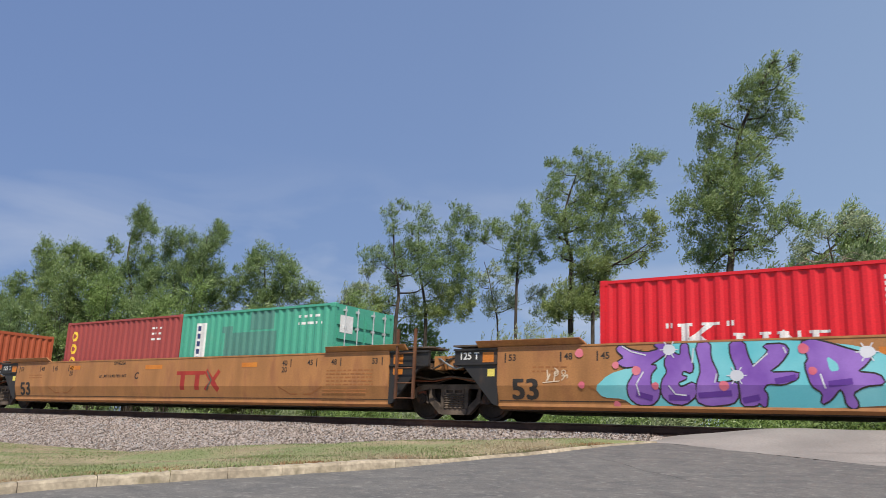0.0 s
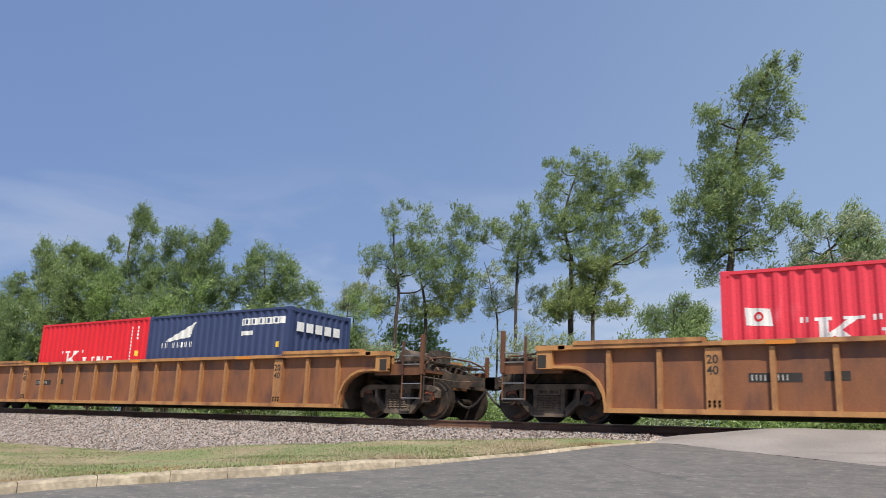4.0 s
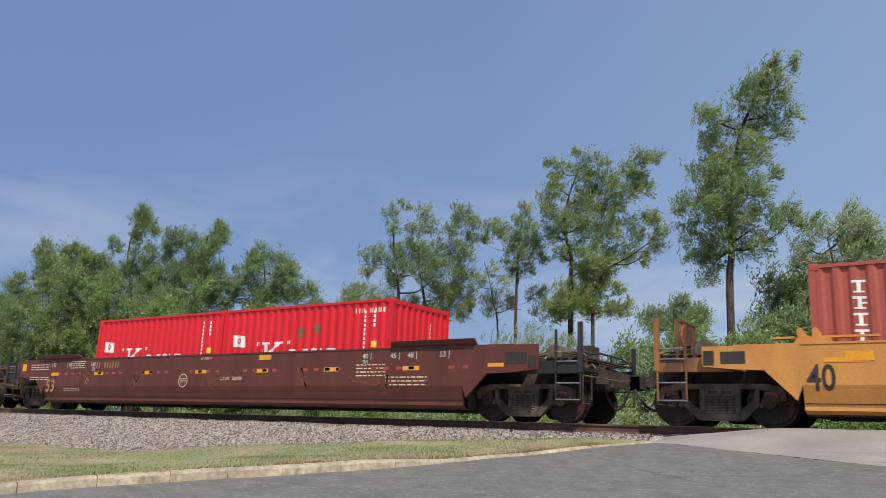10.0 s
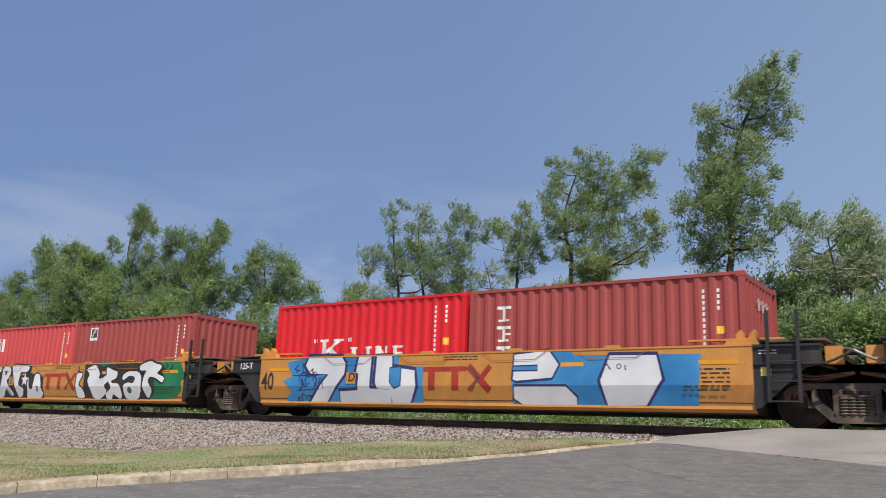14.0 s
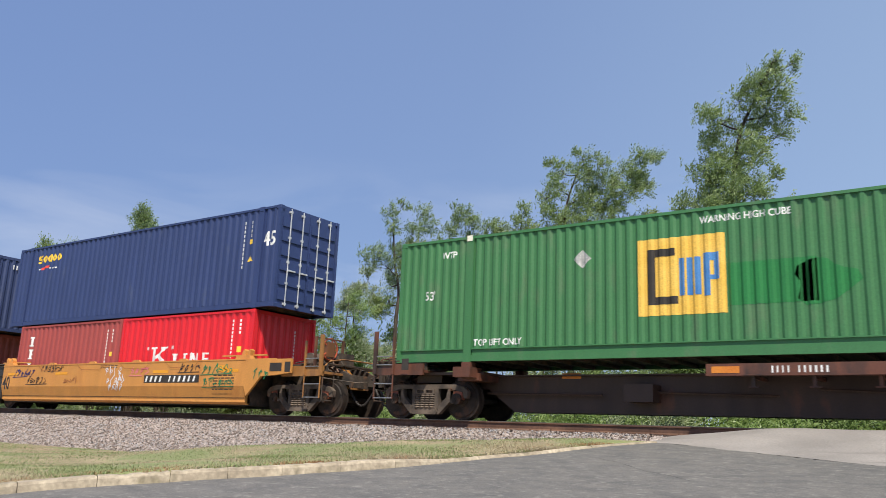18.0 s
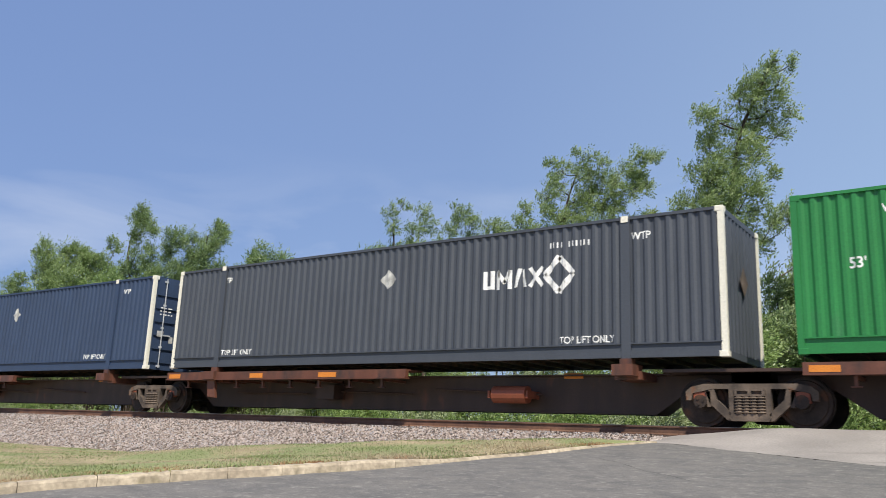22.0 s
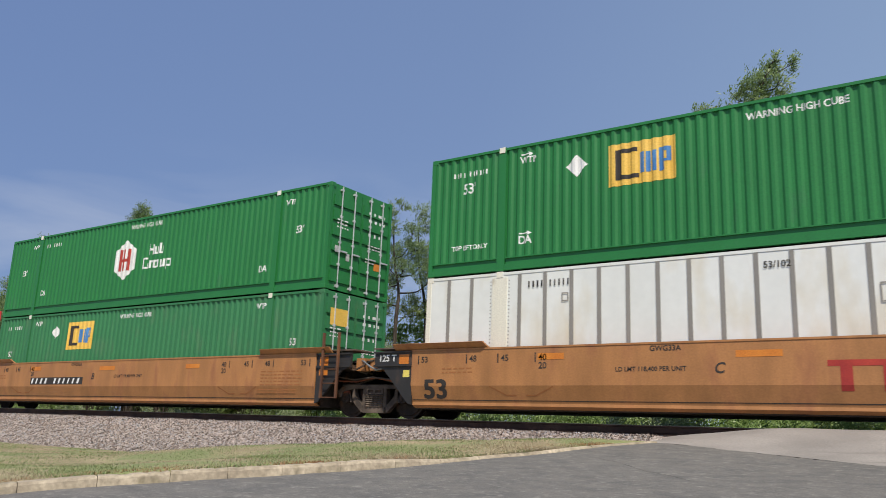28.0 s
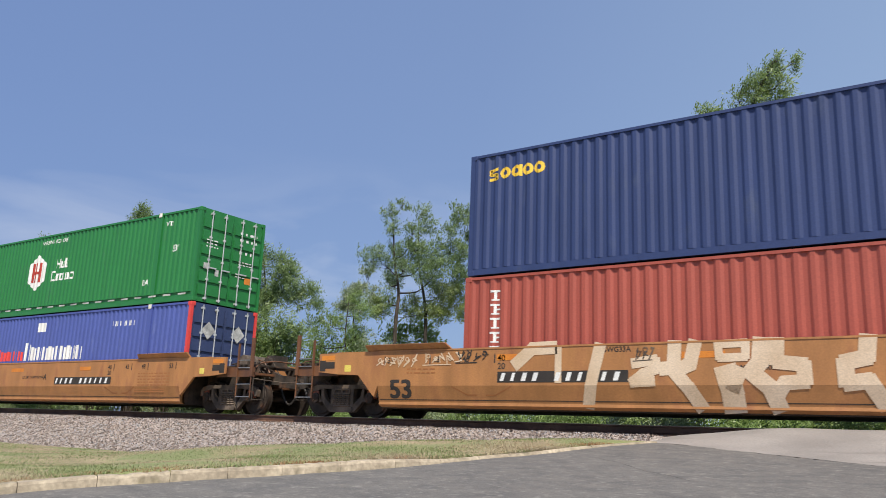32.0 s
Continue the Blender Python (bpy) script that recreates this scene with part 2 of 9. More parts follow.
# green leaves: the ramp's dark end is deepened to imitate shade inside crowns
L_MID = leaf_material("leaf_mid", (0.100, 0.152, 0.050, 1), (0.235, 0.325, 0.110, 1), (0.400, 0.480, 0.235, 1))
L_DARK = leaf_material("leaf_dark", (0.094, 0.146, 0.053, 1), (0.220, 0.312, 0.120, 1), (0.370, 0.455, 0.225, 1))
L_SUN = leaf_material("leaf_sunny", (0.135, 0.178, 0.052, 1), (0.290, 0.360, 0.120, 1), (0.440, 0.490, 0.220, 1))
L_PALE = leaf_material("leaf_pale", (0.200, 0.260, 0.130, 1), (0.320, 0.380, 0.210, 1), (0.480, 0.530, 0.340, 1))
L_BUSH = leaf_material("leaf_bush", (0.107, 0.170, 0.046, 1), (0.240, 0.345, 0.108, 1), (0.380, 0.480, 0.190, 1))
L_DRY = leaf_material("dry_blade", (0.32, 0.26, 0.16, 1), (0.46, 0.38, 0.25, 1), (0.58, 0.49, 0.36, 1))
L_BROWN = leaf_material("dead_blade", (0.24, 0.12, 0.06, 1), (0.40, 0.21, 0.11, 1), (0.55, 0.34, 0.20, 1))
L_GRASS = leaf_material("grass_blade", (0.165, 0.225, 0.080, 1), (0.265, 0.320, 0.130, 1), (0.420, 0.410, 0.220, 1))


# ---- mesh helpers ----
def mesh_of(name, bm, mat):
    me = bpy.data.meshes.new(name)
    bm.to_mesh(me)
    bm.free()
    me.materials.append(mat)
    return me


def part(name, bm, mat, parent=None, label=""):
    """Links a bmesh, or a ready mesh, as one object under a thing or a part."""
    me = bm if isinstance(bm, bpy.types.Mesh) else mesh_of(name, bm, mat)
    ob = new(name, me)
    if parent:
        ob.parent = parent
    return tagged(ob, label)


def thing(name, label, category, group="", at=None):
    ob = new(name)
    if at:
        ob.matrix_basis = at
    return tagged(ob, label, category, group)


def box(bm, x0, x1, y0, y1, z0, z1):
    v = [bm.verts.new(c) for c in ((x0, y0, z0), (x1, y0, z0), (x1, y1, z0), (x0, y1, z0), (x0, y0, z1), (x1, y0, z1), (x1, y1, z1), (x0, y1, z1))]
    for f in ((0, 3, 2, 1), (4, 5, 6, 7), (0, 1, 5, 4), (1, 2, 6, 5), (2, 3, 7, 6), (3, 0, 4, 7)):
        bm.faces.new([v[i] for i in f])


def prism(bm, pts, y0, y1):
    """A polygon in x and z, drawn out from y0 to y1."""
    area = sum(pts[i][0] * pts[(i + 1) % len(pts)][1] - pts[(i + 1) % len(pts)][0] * pts[i][1] for i in range(len(pts)))
    if area < 0:
        pts = pts[::-1]
    y0, y1 = min(y0, y1), max(y0, y1)
    a = [bm.verts.new((x, y0, z)) for x, z in pts]
    b = [bm.verts.new((x, y1, z)) for x, z in pts]
    bm.faces.new(a)
    bm.faces.new(b[::-1])
    for i in range(len(pts)):
        j = (i + 1) % len(pts)
        bm.faces.new((a[j], a[i], b[i], b[j]))


def rod(bm, p, q, r, n=8, r2=None):
    p, q = Vector(p), Vector(q)
    d = (q - p).normalized()
    s = d.cross(Vector((0, 0, 1)) if abs(d.z) < 0.9 else Vector((1, 0, 0))).normalized()
    t = d.cross(s)
    r2 = r if r2 is None else r2
    A, B = [], []
    for i in range(n):
        a = 2 * math.pi * i / n
        e = s * math.cos(a) + t * math.sin(a)
        A.append(bm.verts.new(p + e * r))
        B.append(bm.verts.new(q + e * r2))
    for i in range(n):
        j = (i + 1) % n
        bm.faces.new((A[i], A[j], B[j], B[i]))
    bm.faces.new(A[::-1])
    bm.faces.new(B)


def poly(bm, pts, y=0.0):
    """A flat polygon in x and z that faces the road side (-y)."""
    area = sum(pts[i][0] * pts[(i + 1) % len(pts)][1] - pts[(i + 1) % len(pts)][0] * pts[i][1] for i in range(len(pts)))
    if area < 0:
        pts = pts[::-1]
    bm.faces.new([bm.verts.new((x, y, z)) for x, z in pts])


def rect(bm, x0, x1, z0, z1, y=0.0, lean=0.0):
    h = lean * (z1 - z0)
    poly(bm, [(x0, z0), (x1, z0), (x1 + h, z1), (x0 + h, z1)], y)


def ease(a, b, x):
    t = max(0.0, min(1.0, (x - a) / (b - a)))
    return t * t * (3 - 2 * t)


def grid_mesh(xs, ys, height, mat, name):
    verts = [(x, y, height(x, y)) for y in ys for x in xs]
    n = len(xs)
    faces = [(j * n + i, j * n + i + 1, (j + 1) * n + i + 1, (j + 1) * n + i) for j in range(len(ys) - 1) for i in range(n - 1)]
    me = bpy.data.meshes.new(name)
    me.from_pydata(verts, [], faces)
    for p in me.polygons:
        p.use_smooth = True
    me.materials.append(mat)
    return me


def spread(parts):
    out = []
    for a, b, step in parts:
        k = max(1, round((b - a) / step))
        out += [a + (b - a) * i / k for i in range(k)]
    return out + [parts[-1][1]]


# ---- the kerb's line ----
def ray_curve(pts, n):
    """A smooth line through a few plan points."""
    out = []
    for i in range(len(pts) - 1):
        p0, p1, p2, p3 = pts[max(0, i - 1)], pts[i], pts[i + 1], pts[min(len(pts) - 1, i + 2)]
        for k in range(n):
            t = k / n
            out.append(tuple(0.5 * (2 * b + (c - a) * t + (2 * a - 5 * b + 4 * c - d) * t * t + (3 * b - a - 3 * c + d) * t ** 3) for a, b, c, d in zip(p0, p1, p2, p3)))
    return out + [pts[-1]]


KERB = ray_curve([(-10.3, -40.0), (-10.2, -20.0), (-9.85, -14.9), (-9.4, -12.96), (-9.0, -11.6), (-8.29, -10.17), (-7.5, -9.13), (-6.74, -7.84), (-6.28, -6.5), (-5.89, -5.56), (-5.54, -4.35), (-4.92, -3.16)], 6)


def kerb_x(y):
    for (xa, ya), (xb, yb) in zip(KERB, KERB[1:]):
        if ya <= y <= yb:
            return xa + (xb - xa) * (y - ya) / max(1e-6, yb - ya)
    return KERB[0][0] if y < KERB[0][1] else KERB[-1][0]


# ---- ground, road, kerb, ballast and track ----
def road_z(y):
    return -1.62 + 0.096 * (min(y, -3.2) + 16.53)


TOE = [(-17.0, -1.04), (-11.5, -0.64), (-9.0, -0.49), (-7.0, -0.44), (-5.0, -0.46)]


def ground_z(x, y, flat=False):
    if y > -2.5:
        far = -0.45 - 0.35 * ease(2.5, 9, y) - 0.5 * ease(12, 60, y)
        near = -0.75 if y < 0 else -0.45
        return far if y > 0 else near + (-0.45 - near) * ease(-2.5, 0, y)
    toe = TOE[0][1]
    for (xa, za), (xb, zb) in zip(TOE, TOE[1:]):
        if x > xa:
            toe = za + (zb - za) * ease(xa, xb, x)
    toe += (-1.04 - toe) * ease(-4.5, -9.5, y)
    kx = kerb_x(y) if y > -39 else -9.0
    beside = road_z(y) + 0.11 - 0.075 * ease(-8.3, -6.8, y) - 0.30 * ease(kx - 0.30 + 0.15 * ease(-8, -6.5, y), kx - 0.02, x)
    w = ease(0.5, 5.0, kx - x)
    z = beside * (1 - w) + toe * w
    if flat:
        return z
    return z + 0.03 * noise.noise((x * 0.5, y * 0.5, 0))


def ballast_z(x, y):
    a = abs(y)
    z = -0.21 - max(0.0, a - 1.75) * (0.36 if y < 0 else 0.5)
    return z + 0.035 * noise.noise((x * 1.7, y * 1.7, 3)) - 0.02 * abs(noise.noise((x * 9, y * 9, 5)))


M_SOIL = material("dry_grass_soil", srgb(138, 126, 98), srgb(172, 154, 124), rough=1, scale=1.4, fine=22, fine_amount=0.35, bump=0.6, c3=srgb(124, 130, 86), c3_scale=0.7, c3_low=0.45, c3_high=0.6)
M_ASPHALT = material("worn_asphalt", srgb(92, 90, 88), srgb(114, 110, 105), rough=0.88, scale=2.6, stretch=(1, 1.3, 1), low=0.3, high=0.72, fine=55, fine_amount=0.32, bump=0.4,
                     c3=srgb(140, 136, 130), c3_scale=8.0, c3_low=0.54, c3_high=0.8, c3_stretch=(1, 1.5, 1))
M_APRON = material("pale_apron", srgb(132, 126, 121), srgb(152, 145, 139), rough=0.95, scale=0.8, fine=40, fine_amount=0.2, bump=0.3, c3=srgb(122, 115, 110), c3_scale=0.9, c3_stretch=(0.5, 2, 1))
M_KERB = material("old_kerb", srgb(150, 137, 118), srgb(184, 170, 148), rough=0.95, scale=3, fine=16, fine_amount=0.3, bump=0.5, c3=srgb(116, 108, 84), c3_scale=2.6, c3_low=0.55, c3_high=0.7, rand=0.08)
M_PATCH = material("crack_filler", srgb(66, 65, 64), srgb(84, 82, 80), rough=0.8)


def ballast_material():
    m = bpy.data.materials.new("crushed_stone")
    m.use_nodes = True
    N, K = m.node_tree.nodes, m.node_tree.links
    b = N["Principled BSDF"]
    b.inputs["Roughness"].default_value = 0.95
    co = N.new("ShaderNodeTexCoord")
    v = N.new("ShaderNodeTexVoronoi")
    v.inputs["Scale"].default_value = 30
    K.new(co.outputs["Object"], v.inputs["Vector"])
    r = N.new("ShaderNodeValToRGB")
    r.color_ramp.elements[0].color, r.color_ramp.elements[1].color = srgb(122, 112, 106), srgb(184, 172, 164)
    e = r.color_ramp.elements.new(0.5)
    e.color = srgb(152, 139, 131)
    sep = N.new("ShaderNodeSeparateColor")
    K.new(v.outputs["Color"], sep.inputs["Color"])
    K.new(sep.outputs["Red"], r.inputs["Fac"])
    K.new(r.outputs["Color"], b.inputs["Base Color"])
    bp = N.new("ShaderNodeBump")
    bp.inputs["Strength"].default_value, bp.inputs["Distance"].default_value = 0.4, 0.03
    bp.invert = True
    K.new(v.outputs["Distance"], bp.inputs["Height"])
    K.new(bp.outputs["Normal"], b.inputs["Normal"])
    return m


def stone_material():
    m = bpy.data.materials.new("loose_stone")
    m.use_nodes = True
    N, K = m.node_tree.nodes, m.node_tree.links
    b = N["Principled BSDF"]
    b.inputs["Roughness"].default_value = 0.95
    g = N.new("ShaderNodeNewGeometry")
    r = N.new("ShaderNodeValToRGB")
    r.color_ramp.elements[0].color, r.color_ramp.elements[1].color = srgb(108, 98, 92), srgb(184, 174, 166)
    for p, c in ((0.35, srgb(148, 133, 124)), (0.6, srgb(164, 149, 140)), (0.8, srgb(156, 156, 160))):
        e = r.color_ramp.elements.new(p)
        e.color = c
    K.new(g.outputs["Random Per Island"], r.inputs["Fac"])
    K.new(r.outputs["Color"], b.inputs["Base Color"])
    return m


M_BALLAST, M_STONE = ballast_material(), stone_material()
ground = part("ground", grid_mesh(spread([(-3000, -400, 400), (-400, -60, 30), (-60, -30, 3), (-30, -10.5, 0.5), (-10.5, -3.5, 0.2), (-3.5, 4, 0.5), (4, 30, 3), (30, 400, 40), (400, 3000, 400)]),
                                  spread([(-1500, -60, 300), (-60, -18, 6), (-18, -2.4, 0.4), (-2.4, 12, 1.2), (12, 60, 8), (60, 400, 40), (400, 3500, 400)]), ground_z, M_SOIL, "ground"), None)
tagged(ground, "dry mown grass and bare soil", "ground", kind="structure")
bed = part("ballast_bed", grid_mesh(spread([(-420, -60, 20), (-60, -36, 1.0), (-36, -4, 0.16), (-4, 60, 2), (60, 400, 20)]), spread([(-4.9, -1.4, 0.12), (-1.4, 1.4, 0.5), (1.4, 3.0, 0.4)]),
                                    ballast_z, M_BALLAST, "ballast_bed"), None)
tagged(bed, "pinkish grey crushed-stone ballast bed", "ballast", kind="structure")


APRON_EDGE = [(-4.92, -3.16), (-4.55, -3.27), (-3.99, -3.62), (-3.48, -3.95), (-2.62, -4.30), (-1.39, -4.92), (2, -6.2), (9, -7.6)]


def apron_y(x):
    for (xa, ya), (xb, yb) in zip(APRON_EDGE, APRON_EDGE[1:]):
        if x <= xb:
            return ya + (yb - ya) * (x - xa) / (xb - xa)
    return APRON_EDGE[-1][1]


CRACK = [(-4.83, -5.71), (-4.39, -6.1), (-3.75, -6.76), (-3.43, -6.95), (-3.07, -7.25), (-2.95, -7.24)]


def build_road():
    # asphalt between the kerb and the right-hand verge
    rows = spread([(-60, -18, 4), (-18, -6, 0.35), (-6, -3.1, 0.12)])
    verts, faces, n = [], [], 90
    for y in rows:
        xl = kerb_x(y)
        for i in range(n + 1):
            x = xl + (16 - xl) * (i / n) ** 1.3
            verts.append((x, y, road_z(y) + 0.02 * noise.noise((x * 0.4, y * 0.4, 9)) + 0.008 * noise.noise((x * 2, y * 2, 2)) - (0.15 * ease(0.0, 0.35, y - apron_y(x)) if y > -8 else 0)))
    for j in range(len(rows) - 1):
        for i in range(n):
            faces.append((j * (n + 1) + i, j * (n + 1) + i + 1, (j + 1) * (n + 1) + i + 1, (j + 1) * (n + 1) + i))
    me = bpy.data.meshes.new("road")
    me.from_pydata(verts, [], faces)
    for p in me.polygons:
        p.use_smooth = True
    me.materials.append(M_ASPHALT)
    road = part("road", me, None)
    tagged(road, "worn grey asphalt road with a crack and pale mottling", "road", kind="structure")
    # the pale apron that climbs to the rails
    verts, faces, nx, ny = [], [], 48, 14
    for i in range(nx + 1):
        x = -5.7 + (9 + 5.7) * i / nx
        for j in range(ny + 1):
            t = j / ny
            ya = apron_y(x) if x > -4.92 else -3.16 + (x + 4.92) * 1.8
            y = ya + (-1.70 - ya) * t
            top = -0.19 + 0.19 * ease(-5.6, -2.9, x)
            low = road_z(ya) - 0.004 + 0.02 * noise.noise((x * 0.4, ya * 0.4, 9)) + 0.008 * noise.noise((x * 2, ya * 2, 2))
            z = low + (top - low) * (0.6 * t + 0.4 * t * t * (3 - 2 * t)) + 0.012 * noise.noise((x, y, 4))
            k = ease(-4.9, -5.6, x)
            z = z * (1 - k) + (max(ground_z(x, y), ballast_z(x, y) if y > -4.9 else -9) - 0.03) * k
            verts.append((x, y, z - (0.3 if i == 0 else 0.0)))
    for i in range(nx):
        for j in range(ny):
            faces.append((i * (ny + 1) + j, (i + 1) * (ny + 1) + j, (i + 1) * (ny + 1) + j + 1, i * (ny + 1) + j + 1))
    me = bpy.data.meshes.new("apron")
    me.from_pydata(verts, [], faces)
    for p in me.polygons:
        p.use_smooth = True
    me.materials.append(M_APRON)
    tagged(part("pavement_apron", me, None), "pale asphalt apron that climbs to the level crossing", "pavement", kind="structure")
    # one long crack in the asphalt
    rng = random.Random(3)
    bm = bmesh.new()
    prev = None
    for px, py in ray_curve(CRACK, 5):
        zz = road_z(py) + 0.02 * noise.noise((px * 0.4, py * 0.4, 9)) + 0.008 * noise.noise((px * 2, py * 2, 2)) + 0.004
        ww = rng.uniform(0.004, 0.014)
        cur = (bm.verts.new((px + ww, py - ww, zz)), bm.verts.new((px - ww, py + ww, zz)))
        if prev:
            bm.faces.new((prev[0], cur[0], cur[1], prev[1]))
        prev = cur
    part("crack", bm, M_PATCH, road)
    # crossing panels between the rails and beyond
    cr = thing("pavement_crossing", "pale level crossing panels between the rails", "crossing")
    cr["kind"] = "structure"
    for x in range(6):
        for y0, y1 in ((-0.62, -0.02), (0.02, 0.62)):
            bm = bmesh.new()
            box(bm, -2.6 + x * 1.9, -0.74 + x * 1.9, y0, y1, -0.2, -0.01)
            part("panel", bm, M_APRON, cr)
    bm = bmesh.new()
    box(bm, -1.0, 9, 0.95, 5.5, -0.4, 0.0)
    tagged(part("road_far", bm, M_ASPHALT), "asphalt road beyond the rails", "road", kind="structure")
    # kerb stones
    k = thing("kerb", "weathered concrete kerb stones along the road", "kerb")
    k["kind"] = "structure"
    rk = random.Random(41)
    for (xa, ya), (xb, yb) in zip(KERB[::3], KERB[3::3] + KERB[-1:]):
        if (xa, ya) == (xb, yb):
            continue
        a, b = Vector((xa, ya, 0)), Vector((xb, yb, 0))
        d = (b - a).normalized()
        left = Vector((-d.y, d.x, 0))
        bm = bmesh.new()
        prev, n = None, 10
        for i in range(n + 1):
            e = a.lerp(b, 0.004 + 0.992 * i / n)
            zr = road_z(e.y)
            flat = ease(-8.4, -6.6, e.y)
            chip = 0.012 * noise.noise((e.x * 1.5, e.y * 1.5, 2)) - (rk.uniform(0.004, 0.014) if rk.random() < 0.12 else 0)
            zt, wd = zr + 0.115 - 0.085 * flat + chip * (1 - 0.6 * flat), 0.26 - 0.16 * flat
            row = [bm.verts.new(e + left * o + Vector((0, 0, z))) for o, z in ((-0.02, zr - 0.1), (0.02 + rk.uniform(-0.003, 0.003), zt - 0.03), (0.045 + rk.uniform(-0.004, 0.004), zt), (wd - 0.01, zt + 0.004), (wd, zt - 0.2))]
            if prev:
                for m in range(4):
                    bm.faces.new((prev[m], row[m], row[m + 1], prev[m + 1]))
            else:
                bm.faces.new(row)
            prev = row
        bm.faces.new(prev[::-1])
        bmesh.ops.recalc_face_normals(bm, faces=bm.faces[:])
        part("kerb_stone", bm, M_KERB, k)


build_road()


def build_track():
    for s in (-1, 1):
        r = thing("rail", "rusty steel rail with a polished head", "rail", "rails of the track")
        bm = bmesh.new()
        prof = [(-0.07, -0.18), (0.07, -0.18), (0.07, -0.165), (0.012, -0.14), (0.012, -0.045), (0.036, -0.035), (0.036, -0.006), (-0.036, -0.006), (-0.036, -0.035), (-0.012, -0.045), (-0.012, -0.14), (-0.07, -0.165)]
        ends = [[bm.verts.new((x, s * 0.755 + a, z)) for a, z in prof] for x in (-430, -60, -30, 0, 30, 400)]
        for a, b in zip(ends, ends[1:]):
            for i in range(len(prof)):
                bm.faces.new((a[i], a[(i + 1) % len(prof)], b[(i + 1) % len(prof)], b[i]))
        bmesh.ops.recalc_face_normals(bm, faces=bm.faces[:])
        part("rail_web", bm, M_RAIL, r)
        bm = bmesh.new()
        box(bm, -430, 400, s * 0.755 - 0.033, s * 0.755 + 0.033, -0.006, 0.0)
        part("rail_head", bm, M_RAILTOP, r)
    # sleepers: singly where they can be told apart
    tr = thing("sleepers", "creosoted wooden sleepers bedded in ballast", "sleepers")
    bm = bmesh.new()
    box(bm, -0.115, 0.115, -1.3, 1.3, -0.36, -0.185)
    me = mesh_of("sleeper", bm, M_TIE)
    bm = bmesh.new()
    box(bm, -0.09, 0.09, -0.19, 0.19, -0.186, -0.172)
    for a in (-0.12, 0.12):
        box(bm, -0.05, -0.02, a - 0.015, a + 0.015, -0.18, -0.14)
    plate = mesh_of("tie_plate", bm, M_RAIL)
    far = bmesh.new()
    for i in range(-800, 740):
        x = i * 0.535
        if -40 < x < -4:
            o = part("sleeper", me, None, tr)
            o.location = (x + random.uniform(-0.03, 0.03), random.uniform(-0.06, 0.06), random.uniform(-0.012, 0.008))
            for s in (-0.755, 0.755):
                part("tie_plate", plate, None, o).location.y = s
        elif abs(x) < 240:
            box(far, x - 0.115, x + 0.115, -1.3, 1.3, -0.36, -0.185)
    tagged(part("far_sleepers", far, M_TIE, tr), kind="stuff")
    # loose stones over the bed
    V, F = [], []
    base = [(-1, -1, -0.6), (1, -1, -0.6), (1, 1, -0.6), (-1, 1, -0.6), (-0.6, -0.7, 0.7), (0.8, -0.5, 0.5), (0.5, 0.7, 0.8), (-0.7, 0.6, 0.6)]
    fc = [(4, 5, 6, 7), (0, 1, 5, 4), (1, 2, 6, 5), (2, 3, 7, 6), (3, 0, 4, 7)]
    for _ in range(48000):
        x = -4.2 - 34 * random.random() ** 1.5
        y = random.uniform(-4.6, -0.95)
        z = ballast_z(x, y)
        if z < ground_z(x, y) - 0.12 or (x > -5.5 and y > -4):
            continue
        s = random.uniform(0.010, 0.022)
        m = Matrix.Translation((x, y, z + s * 0.2)) @ Euler([random.uniform(0, 6.28) for _ in range(3)]).to_matrix().to_4x4()
        n = len(V)
        V += [m @ Vector((a * s * 1.2, b * s, c * s)) for a, b, c in base]
        F += [tuple(n + i for i in f) for f in fc]
    me = bpy.data.meshes.new("ballast_stones")
    me.from_pydata(V, [], F)
    me.materials.append(M_STONE)
    tagged(part("ballast_stones", me, None), "loose crushed grey and pink ballast stones", "stones", kind="stuff")


build_track()


def build_grass():
    V, F, M = [], [], []
    for _ in range(170000):
        y = random.uniform(-13.5, -2.6)
        kx = kerb_x(y)
        x = kx - 0.12 - 26 * random.random() ** 1.9
        if (y > -3.75 and x > -6) or x > -5.4 - 0.4 * random.random():
            continue
        z = ground_z(x, y)
        if ballast_z(x, y) > z + 0.02 and random.random() > 0.03:
            continue
        if noise.noise((x * 0.7, y * 0.7, 8)) < random.uniform(-0.7, 0.05):
            continue
        h = random.uniform(0.008, 0.026) * (1.15 + 1.0 * noise.noise((x * 0.9, y * 0.9, 1)))
        a, lean = random.uniform(0, 6.28), random.uniform(0.5, 2.2) * h
        dx, dy, wd = math.cos(a), math.sin(a), random.uniform(0.004, 0.009)
        n = len(V)
        V += [(x - dy * wd, y + dx * wd, z - 0.01), (x + dy * wd, y - dx * wd, z - 0.01), (x + dx * lean, y + dy * lean, z + h)]
        F.append((n, n + 1, n + 2))
        dry = noise.noise((x * 0.5, y * 1.1, 6)) + 0.35 * ease(1.6, 0.2, kx - x) - 0.1 + random.uniform(-0.3, 0.3)
        brown = ((x + 16.6) / 1.6) ** 2 + ((y + 5.1) / 0.75) ** 2 < random.uniform(0.3, 1.2) or (kx - x < 0.55 and noise.noise((x, y, 12)) > random.uniform(0.05, 0.4))
        M.append(2 if brown else 1 if dry > 0.06 else 0)
    me = bpy.data.meshes.new("verge_grass")
    me.from_pydata(V, [], F)
    me.materials.append(L_GRASS)
    me.materials.append(L_DRY)
    me.materials.append(L_BROWN)
    me.polygons.foreach_set("material_index", M)
    tagged(part("verge_grass", me, None), "short dry yellow-green verge grass", "grass", kind="stuff")


build_grass()

